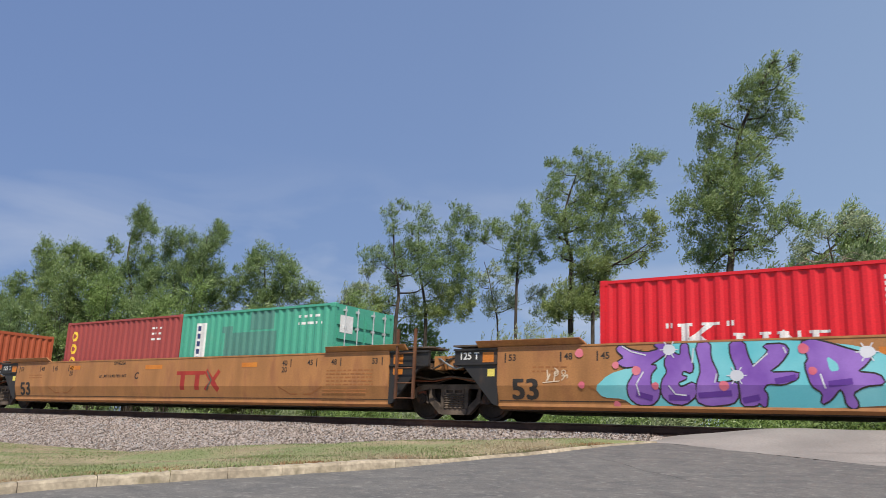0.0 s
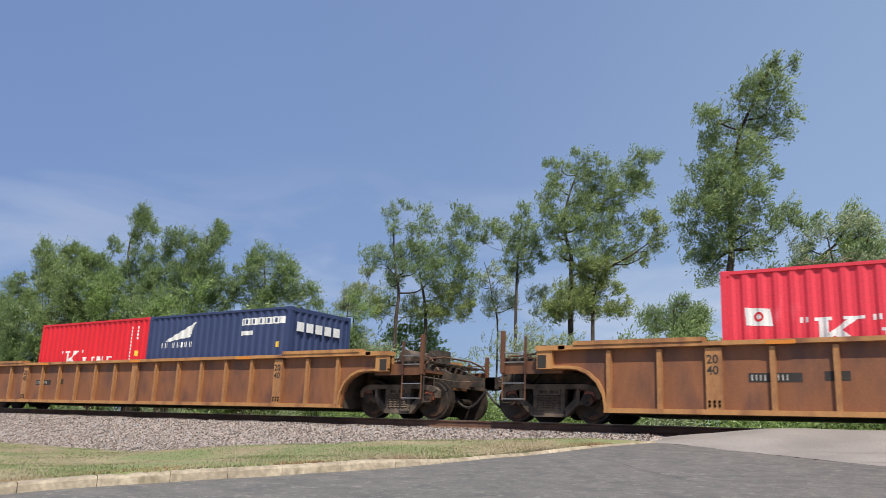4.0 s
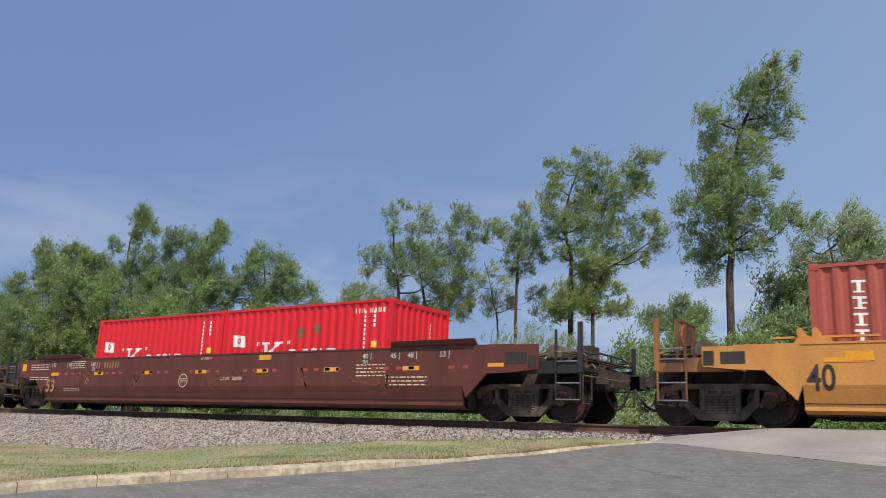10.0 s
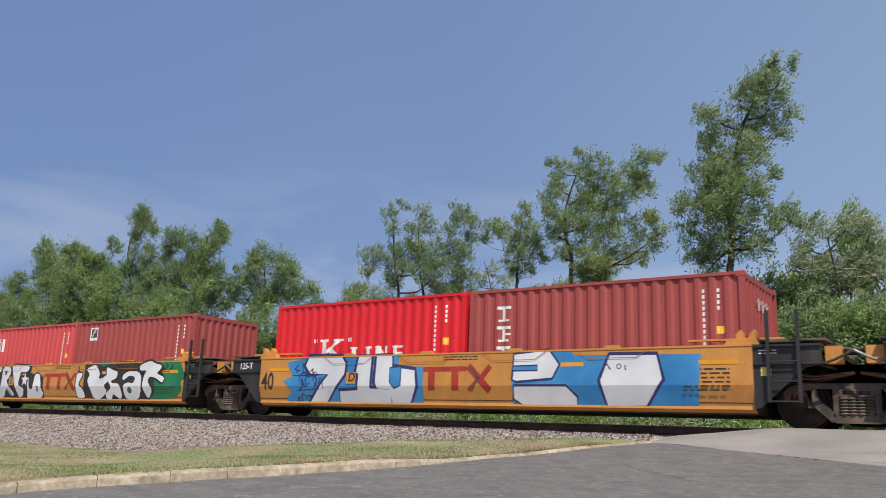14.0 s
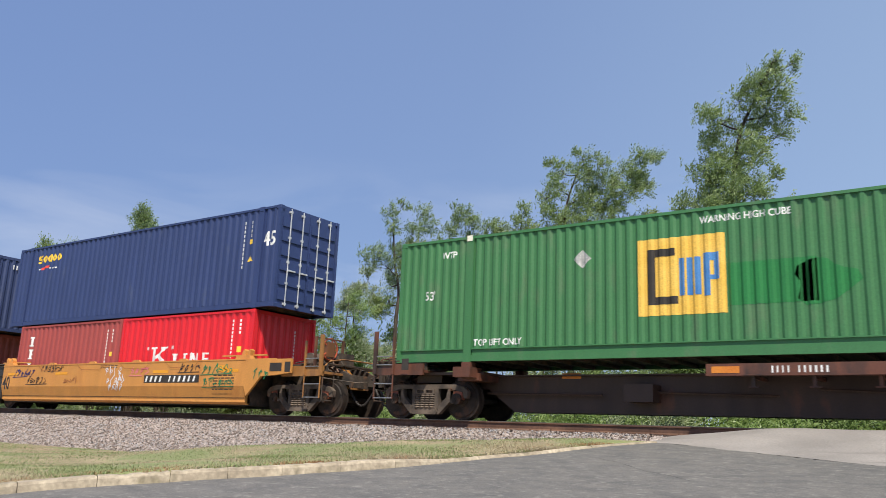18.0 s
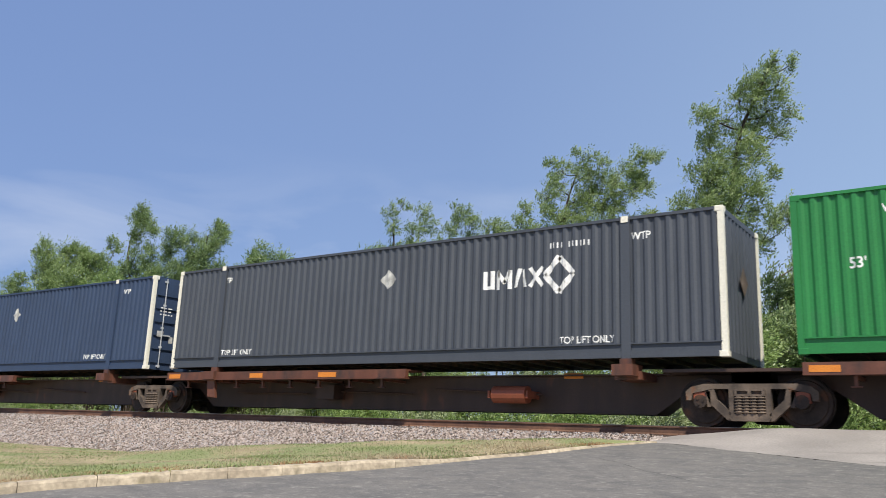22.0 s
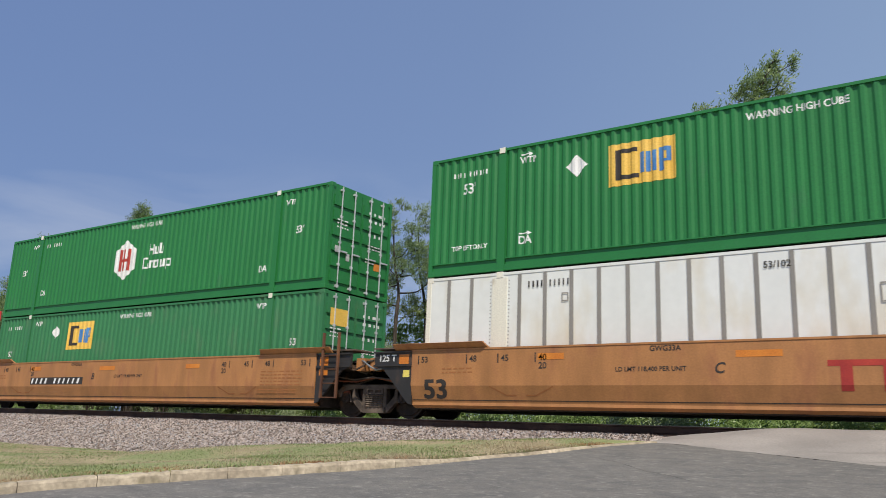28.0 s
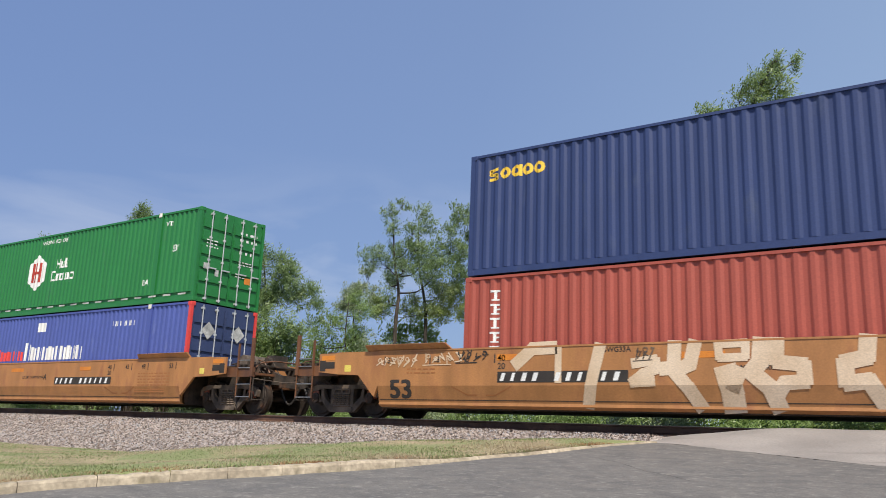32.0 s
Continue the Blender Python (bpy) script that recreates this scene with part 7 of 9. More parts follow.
    stick(c, pr, 1.219, "number_marks", bars(11, -3.029 + 4.88, 2.26, 0.12, gap=(4,)), M_WHITE)

    # yellow five-unit car
    car = well_unit(-63.5, "w40", "yellow well car unit with clover and ribbon graffiti", "own", "shared", lead=-1)
    marks_40(car, "own", "shared", logo=False)
    graffiti_clover(car)
    number_board(car, -4.0, -1.75, 0.95, 0.16)
    c, pr, hx, hw, H = container("iso20", -69.62, Z0, M_OXIDE, "oxide brown corrugated container with white upright marks", doors=-1)
    stick(c, pr, hw, "logo", serif_stack(-hx + 0.68, 2.26, 4), M_WHITE)
    side_numbers(c, pr, hx, hw)
    red_box(-63.48)
    car = well_unit(-47.9, "w40", "yellow well car unit covered in green and white graffiti", "shared", "shared")
    graffiti_white(car)
    marks_40(car, "shared", "shared")
    c, pr, hx, hw, H = container("iso20", -54.0, Z0, M_BRICK, "faded red-maroon corrugated container with a white logo", doors=-1)
    bm = bmesh.new()
    x, z = -hx + 0.45, 1.72
    stroke(bm, [(x + 0.32, z + 0.40), (x + 0.06, z + 0.40), (x + 0.06, z + 0.05), (x + 0.32, z + 0.05)], 0.12)
    stroke(bm, [(x + 0.40, z), (x + 0.62, z + 0.42), (x + 0.72, z + 0.42), (x + 0.72, z)], 0.11)
    rect(bm, x + 0.86, x + 0.97, z, z + 0.46)
    stick(c, pr, hw, "logo", bm, M_WHITE)
    side_numbers(c, pr, hx, hw)
    c, pr, hx, hw, H = container("iso20", -47.88, Z0, M_MAROON, "oxide maroon corrugated container with a small blue emblem", doors=-1)
    emblem(c, pr, hx, hw, 0.76, 1.95)
    side_numbers(c, pr, hx, hw)
    car = well_unit(-32.25, "w40", "yellow well car unit with blue and white graffiti", "shared", "shared")
    graffiti_blue(car)
    marks_40(car, "shared", "shared")
    red_box(-38.38)
    c, pr, hx, hw, H = container("iso20", -32.22, Z0, M_MAROON, "oxide maroon container with white upright marks", doors=-1)
    stick(c, pr, hw, "logo", serif_stack(-hx + 0.72, 2.2, 3, 0.34), M_WHITE)
    side_numbers(c, pr, hx, hw)
    end_mark(c, hx, "logo", serif_row(-0.4, 1.95), M_WHITE)
    car = well_unit(-16.55, "w40", "yellow well car unit with black scrawls", "shared", "shared")
    marks_40(car, "shared", "shared")
    scrawls(car, ((-5.1, 0.95, 1.6, M_SNAVY), (-3.3, 0.9, 1.4, M_INK), (-4.0, 0.72, 2.2, M_SWHITE), (2.0, 0.98, 1.8, M_FAINT), (3.7, 1.0, 1.5, M_INK), (5.0, 1.3, 0.8, M_SGREEN), (-5.2, 0.5, 1.0, M_INK)), 21)
    red_box(-22.66, M_REDPINK, True, "pinkish red container with white shipping-line mark")
    c, pr, hx, hw, H = container("iso20", -16.58, Z0, M_OXIDE, "oxide brown corrugated container", doors=-1)
    side_numbers(c, pr, hx, hw)
    bm = bmesh.new()
    rect(bm, -hx + 4.6, -hx + 5.15, 1.5, 1.95)
    stick(c, pr, hw, "repaint_patch", bm, M_MAROON)
    c, pr, hx, hw, H = container("iso45", -23.3, 2.90, M_NAVY, "navy blue 45-foot container stacked on two others", doors=-1)
    bm = bmesh.new()
    for i in range(5):
        blob(bm, -hx + 1.1 + i * 0.17, 2.42 + 0.10 * math.sin(i * 2.0), 0.14, 0.13, seed=i, n=10)
    a = -hx + 2.05
    for i in range(6):
        disc_ring(bm, a + 0.14, 2.53, 0.05, 0.12, n=10) if i in (0, 2, 4) else rect(bm, a + 0.03, a + 0.23, 2.42, 2.64)
        a += 0.3
    stick(c, pr, hw, "logo", bm, M_WHITE)
    stack_marks45(c, pr, hx, hw)
    end_mark(c, hx, "marking_length", letters("45", -0.1, 1.3, 0.42), M_WHITE)
    end_mark(c, hx, "logo", bars(6, -0.6, 2.42, 0.17), M_WHITE)
    car = well_unit(-0.9, "w40", "yellow well car unit with scrawls and a rusty brake wheel", "shared", "own", lead=1)
    marks_40(car, "shared", "own", logo=False)
    number_board(car, 1.9, 4.4, 0.93, 0.16)
    scrawls(car, ((-5.5, 1.2, 1.3, M_SNAVY), (-3.8, 1.34, 1.4, M_INK), (-4.6, 0.95, 1.2, M_INK), (-2.4, 0.95, 0.9, M_FAINT), (-0.1, 1.2, 0.9, M_SWHITE), (0.0, 0.95, 1.0, M_SWHITE), (0.1, 0.72, 0.8, M_SWHITE), (1.2, 1.2, 0.9, M_PINK), (3.5, 1.27, 0.9, M_INK), (4.5, 1.2, 1.3, M_SGREEN), (4.6, 0.85, 1.3, M_SGREEN), (6.6, 1.05, 0.6, M_SGREEN)), 22)
    c, pr, hx, hw, H = container("iso20", -7.02, Z0, M_MAROON, "oxide maroon container with white upright marks", doors=-1)
    stick(c, pr, hw, "logo", serif_stack(-hx + 0.62, 2.2, 3, 0.34), M_WHITE)
    side_numbers(c, pr, hx, hw)
    red_box(-0.92)
    c, pr, hx, hw, H = container("iso45", -7.9, 2.90, M_DEEPBLUE, "deep blue 45-foot container stacked on two others", doors=1)
    round_logo(c, pr, hx, hw, 1.3, 2.26, 1.46, True)
    stack_marks45(c, pr, hx, hw)
    # five-unit spine car
    zs = 1.262
    car = spine_unit(18.33, "black-brown skeleton spine car unit", -7.37, 9.32, "own", "shared", tank=None, deck=(-0.75, 7.9))
    side_mark(car, "number_marks", bars(11, 0.4, 0.95, 0.12, gap=(4,)), M_WHITE, 1.42)
    c, pr, hx, hw, H = container("dom53", 10.25, zs, M_FADEDGREEN, "faded green 53-foot container with repaint patch", doors=1)
    logo_panel_yellow(c, pr, hx, hw, -hx + 6.0, 0.82, 1.72, 1.54)
    bm = bmesh.new()
    rect(bm, -hx + 7.75, -hx + 9.3, 0.95, 1.75)
    blob(bm, -hx + 9.4, 1.3, 0.5, 0.4, seed=4)
    stick(c, pr, hw, "repaint_patch", bm, M_GREEN, "fresh green repaint patch")
    words(c, pr, hx, hw, (("WARNING HIGH CUBE", 7.25, 2.58, 0.13), ("WTP", 14.38, 2.42, 0.15), ("WTP", 1.2, 2.42, 0.15), ("53'", 14.85, 1.46, 0.2), ("53'", 0.75, 1.46, 0.2), ("TOP LIFT ONLY", 12.65, 0.36, 0.13), ("TOP LIFT ONLY", 2.14, 0.36, 0.14)))
    ids(c, pr, hx, hw, 12.4, 2.36)
    placard(c, pr, hw, -hx + 4.78, 2.1, 0.2, M_GREYD)
    door_marks(c, hx, M_LOGOY)
    spine_unit(36.87, "black-brown skeleton spine car unit", -9.22, 8.23, "shared", "shared")
    c, pr, hx, hw, H = container("dom53", 28.78, zs, M_SLATEBLUE, "blue 53-foot container with cream corner posts", doors=1, posts=M_CREAM)
    diamond_mark(c, pr, hx, hw, -hx + 3.15, 1.58)
    words(c, pr, hx, hw, (("WTP", 1.45, 2.4, 0.15), ("WTP", 14.5, 2.4, 0.15), ("TOP LIFT ONLY", 12.75, 0.36, 0.14), ("TOP LIFT ONLY", 2.16, 0.36, 0.14)))
    ids(c, pr, hx, hw, 2.9, 2.4)
    placard(c, pr, hw, -hx + 8.13, 2.05, 0.25, M_GREYD)
    door_marks(c, hx)
    spine_unit(54.22, "black-brown skeleton spine car unit with an air reservoir", -9.1, 8.36, "shared", "shared", tank=3.2)
    c, pr, hx, hw, H = container("dom53", 46.15, zs, M_CHARCOAL, "charcoal blue 53-foot container with cream corner posts", doors=-1, posts=M_CREAM)
    diamond_mark(c, pr, hx, hw, -hx + 10.8, 1.6)
    words(c, pr, hx, hw, (("WTP", 1.9, 2.4, 0.15), ("WTP", 14.3, 2.4, 0.15), ("TOP LIFT ONLY", 12.7, 0.34, 0.14), ("TOP LIFT ONLY", 2.16, 0.34, 0.14)))
    ids(c, pr, hx, hw, 12.45, 2.4)
    placard(c, pr, hw, -hx + 8.05, 2.05, 0.25, M_GREYD)
    bm = bmesh.new()
    poly(bm, [(-0.35, 1.6), (-0.05, 1.3), (0.25, 1.6), (-0.05, 1.9)])
    end_mark(c, hx, "placard_holder", bm, M_FRAME)
    spine_unit(71.58, "black-brown skeleton spine car unit", -9.0, 8.32, "shared", "shared")
    c, pr, hx, hw, H = container("dom53", 63.5, zs, M_GREEN, GREEN53, doors=-1)
    logo_panel_yellow(c, pr, hx, hw, -hx + 7.4, 1.1, 1.46, 0.92)
    words(c, pr, hx, hw, (("WARNING HIGH CUBE", 7.35, 2.58, 0.13), ("53'", 0.9, 1.48, 0.19), ("53'", 14.95, 1.48, 0.19), ("WTP", 1.48, 2.42, 0.14), ("WTP", 14.4, 2.42, 0.14), ("DA", 2.4, 0.62, 0.18), ("DA", 13.5, 0.62, 0.18)))
    ids(c, pr, hx, hw, 12.7, 2.4)
    placard(c, pr, hw, -hx + 12.38, 1.85, 0.26)
    bm = bmesh.new()
    poly(bm, [(-0.5, 1.6), (-0.2, 1.3), (0.1, 1.6), (-0.2, 1.9)])
    end_mark(c, hx, "placard_holder", bm, M_GREYD)
    spine_unit(88.93, "black-brown skeleton spine car unit with an air reservoir", -9.03, 7.57, "shared", "own", tank=3.2)
    c, pr, hx, hw, H = container("dom53", 80.85, zs, M_MIDBLUE, "blue 53-foot container with red corner posts and repaint patch", doors=1, posts=M_REDPOST)
    logo_panel_yellow(c, pr, hx, hw, -hx + 2.6, 1.62, 1.5, 0.92)
    bm = bmesh.new()
    rect(bm, -hx + 5.15, -hx + 11.1, 1.3, 1.9)
    stick(c, pr, hw, "repaint_patch", bm, M_BRIGHTBLUE, "bright blue repaint patch")
    bm = bmesh.new()
    rect(bm, -hx + 0.82, -hx + 1.32, 1.48, 1.84)
    rect(bm, -hx + 7.92, -hx + 8.38, 2.36, 2.68)
    stick(c, pr, hw, "notice", bm, M_WHITE)
    words(c, pr, hx, hw, (("53", 0.86, 2.0, 0.26), ("DA", 2.35, 0.56, 0.17), ("DA", 13.6, 0.56, 0.17)))
    door_marks(c, hx, M_LOGOY)
    # three-unit well car
    car = well_unit(110.4, "w53", "orange-brown well car unit, outer end", "own", "shared", lead=-1)
    marks_53(car, "own", "shared", board=(-4.95, -1.85), letter=("B", -1.4))
    zw = 0.34
    c, pr, hx, hw, H = container("dom53", 102.35, zw, M_DULLGREEN, "green 53-foot container, half hidden in the well", doors=1)
    logo_panel_yellow(c, pr, hx, hw, -hx + 4.48, 1.62, 1.43, 0.92)
    words(c, pr, hx, hw, (("WARNING HIGH CUBE", 7.3, 2.54, 0.13), ("53'", 0.8, 1.46, 0.18), ("53'", 15.0, 1.46, 0.18), ("WTP", 2.35, 2.5, 0.15), ("WTP", 13.6, 2.5, 0.15)))
    ids(c, pr, hx, hw, 0.5, 2.42)
    placard(c, pr, hw, -hx + 3.73, 2.24, 0.24)
    door_marks(c, hx, M_LOGOY)
    c, pr, hx, hw, H = container("dom53", 102.35, zw + 2.92, M_GREEN, "green 53-foot container with a white hexagonal logo", doors=1)
    hexagon_mark(c, pr, hx, hw, -hx + 7.2, 1.54)
    hexagon_stencils(c, pr, hx, hw, False)
    door_marks(c, hx)
    car = well_unit(129.9, "w53", "orange-brown well car unit with a dark red owner's mark", "shared", "shared")
    marks_53(car, "shared", "shared", logo=True, letter=("C", -1.4))
    reefer(zw)
    c, pr, hx, hw, H = container("dom53", 121.8, zw + 2.92, M_GREEN, GREEN53, doors=1)
    logo_panel_yellow(c, pr, hx, hw, -hx + 4.56, 1.58, 1.45, 0.92)
    words(c, pr, hx, hw, (("WARNING HIGH CUBE", 7.4, 2.52, 0.14), ("53'", 0.9, 1.94, 0.24), ("53'", 14.95, 2.02, 0.26), ("WTP", 2.44, 2.45, 0.15), ("WTP", 13.42, 2.42, 0.17), ("DA", 2.42, 0.58, 0.18), ("DA", 13.4, 0.58, 0.18), ("TOP LIFT ONLY", 0.64, 0.58, 0.11), ("TOP LIFT ONLY", 14.62, 0.58, 0.12)))
    bm = bmesh.new()
    for x, z in ((2.46, 2.64), (13.45, 2.63), (2.44, 0.80), (13.42, 0.80)):
        rect(bm, -hx + x, -hx + x + 0.2, z, z + 0.03)
        fill_poly(bm, [(-hx + x + 0.2, z - 0.035), (-hx + x + 0.3, z + 0.015), (-hx + x + 0.2, z + 0.065)])
    stick(c, pr, hw, "arrow", bm, M_WHITE)
    ids(c, pr, hx, hw, 0.64, 2.35)
    placard(c, pr, hw, -hx + 3.83, 2.18, 0.25)
    door_marks(c, hx, M_LOGOY)
    car = well_unit(149.45, "w53", "orange-brown well car unit, outer end with steps", "shared", "own")
    marks_53(car, "shared", "own", board=(1.8, 4.95), letter=("A", 1.1))
    c, pr, hx, hw, H = container("dom53", 141.38, zw, M_MIDBLUE, "blue 53-foot container with red posts, half hidden in the well", doors=1, posts=M_REDPOST, end_mat=M_NAVY)
    globe_marks(c, pr, hx, hw)
    bm = bmesh.new()
    for y in (-0.6, 0.55):
        poly(bm, [(y - 0.27, 2.1), (y, 1.83), (y + 0.27, 2.1), (y, 2.37)])
    end_mark(c, hx, "placard_holder", bm, M_GREYD)
    c, pr, hx, hw, H = container("dom53", 141.38, zw + 2.92, M_GREEN, "green 53-foot container with a white hexagonal logo", doors=1)
    hexagon_mark(c, pr, hx, hw, -hx + 7.2, 1.54)
    hexagon_stencils(c, pr, hx, hw, True)
    door_marks(c, hx)
    # single well car with pale graffiti
    car = well_unit(173.25, "w53", "orange-brown well car with pale block graffiti", "own", "own", lead=None)
    marks_53(car, "own", "own", board=(-4.98, -2.05), letter=("A", -1.4))
    graffiti_pale(car)
    c, pr, hx, hw, H = container("iso40h", 167.15, 0.30, M_OXIDE, "oxide red-brown 40-foot container with white upright marks", doors=1)
    stick(c, pr, hw, "logo", serif_stack(-hx + 0.68, 2.56, 5, 0.24), M_WHITE)
    c, pr, hx, hw, H = container("iso40h", 167.2, 3.22, M_DEEPBLUE, "deep blue 40-foot container stacked on another", doors=1)
    round_logo(c, pr, hx, hw, 0.5, 2.22, 1.46, False)


M_BRIGHTBLUE = paint("bright_blue", srgb(58, 74, 226), 0.92)


def serif_stack(x, z, n, h=0.22):
    """Upright white serif forms one under another."""
    bm = bmesh.new()
    for i in range(n):
        t = z - i * h * 1.3
        rect(bm, x + h * 0.36, x + h * 0.62, t - h, t)
        rect(bm, x, x + h, t - h * 0.2, t, -0.001)
        if i % 2:
            rect(bm, x + h * 0.62, x + h, t - h * 0.6, t - h * 0.45, -0.001)
        rect(bm, x + h * 0.1, x + h * 0.9, t - h, t - h * 0.86, -0.001)
    return bm


def serif_row(x, z):
    bm = bmesh.new()
    for i in range(3):
        a = x + i * 0.3
        rect(bm, a + 0.06, a + 0.15, z, z + 0.24)
        rect(bm, a, a + 0.24, z + 0.14, z + 0.19, -0.001)
    return bm


def emblem(c, pr, hx, hw, x, z):
    bm = bmesh.new()
    rect(bm, -hx + x, -hx + x + 0.36, z, z + 0.42)
    stick(c, pr, hw, "emblem_board", bm, M_WHITE)
    bm = bmesh.new()
    rect(bm, -hx + x + 0.03, -hx + x + 0.33, z + 0.09, z + 0.39, -0.002)
    stick(c, pr, hw, "emblem", bm, M_DEEPBLUE)
    bm = bmesh.new()
    stroke(bm, [(-hx + x + 0.08, z + 0.12), (-hx + x + 0.15, z + 0.30), (-hx + x + 0.30, z + 0.36)], 0.05, -0.004)
    stroke(bm, [(-hx + x + 0.13, z + 0.21), (-hx + x + 0.27, z + 0.27)], 0.045, -0.005)
    stick(c, pr, hw, "emblem_form", bm, M_SIGNY)


def wing_mark(c, pr, hx, hw, x, z, k=0.8):
    bm = bmesh.new()
    for i in range(5):
        a = i * 0.13
        poly(bm, [(-hx + x + 0.1 + a * 1.2, z + 0.14 + 0.02 * i), (-hx + x + (1.25 - a * 0.5) * k + 0.5, z + (0.85 - a * 0.9) * k), (-hx + x + (1.2 - a * 0.5) * k + 0.5, z + (0.76 - a * 0.9) * k), (-hx + x + 0.35 + a * 1.2, z + 0.12 + 0.02 * i)], -0.0006 * i)
    stick(c, pr, hw, "logo_wing", bm, M_WHITE, "white wing mark")
    stick(c, pr, hw, "logo_word", bars(13, -hx + x, z - 0.06, 0.16, gap=(3,), wide=0.58), M_WHITE)


def stack_marks45(c, pr, hx, hw):
    words(c, pr, hx, hw, (("45", 13.1, 1.75, 0.40),))
    bm = bars(11, -hx + 12.25, 2.55, 0.10, stack=True)
    bars(4, -hx + 12.55, 2.55, 0.10, bm=bm, stack=True)
    stick(c, pr, hw, "number_marks", bm, M_WHITE)
    bm = bmesh.new()
    rect(bm, -hx + 12.52, -hx + 12.66, 1.86, 2.0)
    poly(bm, [(-hx + 12.48, 1.35), (-hx + 12.72, 1.35), (-hx + 12.6, 1.53)])
    stick(c, pr, hw, "warning_mark", bm, M_GOLD)


def round_logo(c, pr, hx, hw, x, z, w, sub):
    bm = bmesh.new()
    a = -hx + x
    for i in range(5):
        d = w / 5
        if i == 0:
            stroke(bm, [(a + d * 0.8, z + 0.26), (a + d * 0.15, z + 0.24), (a + d * 0.15, z + 0.15), (a + d * 0.75, z + 0.13), (a + d * 0.75, z + 0.03), (a + d * 0.1, z + 0.03)], 0.07)
        else:
            disc_ring(bm, a + d * 0.48, z + 0.15, 0.06, 0.14, n=12)
            if i == 2:
                rect(bm, a + d * 0.76, a + d * 0.98, z + 0.01, z + 0.29, -0.001)
        a += d
    stick(c, pr, hw, "logo", bm, M_GOLD, "yellow rounded logo")
    if sub:
        bm = bmesh.new()
        dash_lines(bm, -hx + x + 0.05, z - 0.24, 0.2, 1, 0.07, 3)
        dash_lines(bm, -hx + x + 0.78, z - 0.24, 0.55, 1, 0.07, 3)
        stick(c, pr, hw, "logo_line", bm, M_WHITE)
        bm = bmesh.new()
        stroke(bm, [(-hx + x + 0.28, z - 0.22), (-hx + x + 0.45, z - 0.17), (-hx + x + 0.72, z - 0.14)], 0.09)
        stick(c, pr, hw, "logo_flash", bm, M_REDPOST)


def hexagon_stencils(c, pr, hx, hw, dashed):
    words(c, pr, hx, hw, (("WARNING HIGH CUBE", 7.3, 2.55, 0.13), ("53'", 0.9, 1.48, 0.2), ("53'", 14.9, 1.6, 0.2), ("WTP", 1.45, 2.45, 0.13), ("WTP", 14.45, 2.45, 0.14), ("DA", 2.36, 0.68, 0.18), ("DA", 13.55, 0.62, 0.18)))
    ids(c, pr, hx, hw, 2.3, 2.42)
    if dashed:
        bm = bmesh.new()
        for i in range(22):
            a = -hx + 0.45 + i * 0.715
            rect(bm, a, a + 0.36, 0.20, 0.25)
        stick(c, None, hw + 0.022, "rail_dash", bm, M_GREYD)
    for a in (-hx + 0.02 + 1.93, hx - 2.03):
        bm = bmesh.new()
        rect(bm, a, a + 0.14, 2.77, 2.88, -0.03)
        stick(c, pr, hw, "lifting_mark", bm, M_WHITE)


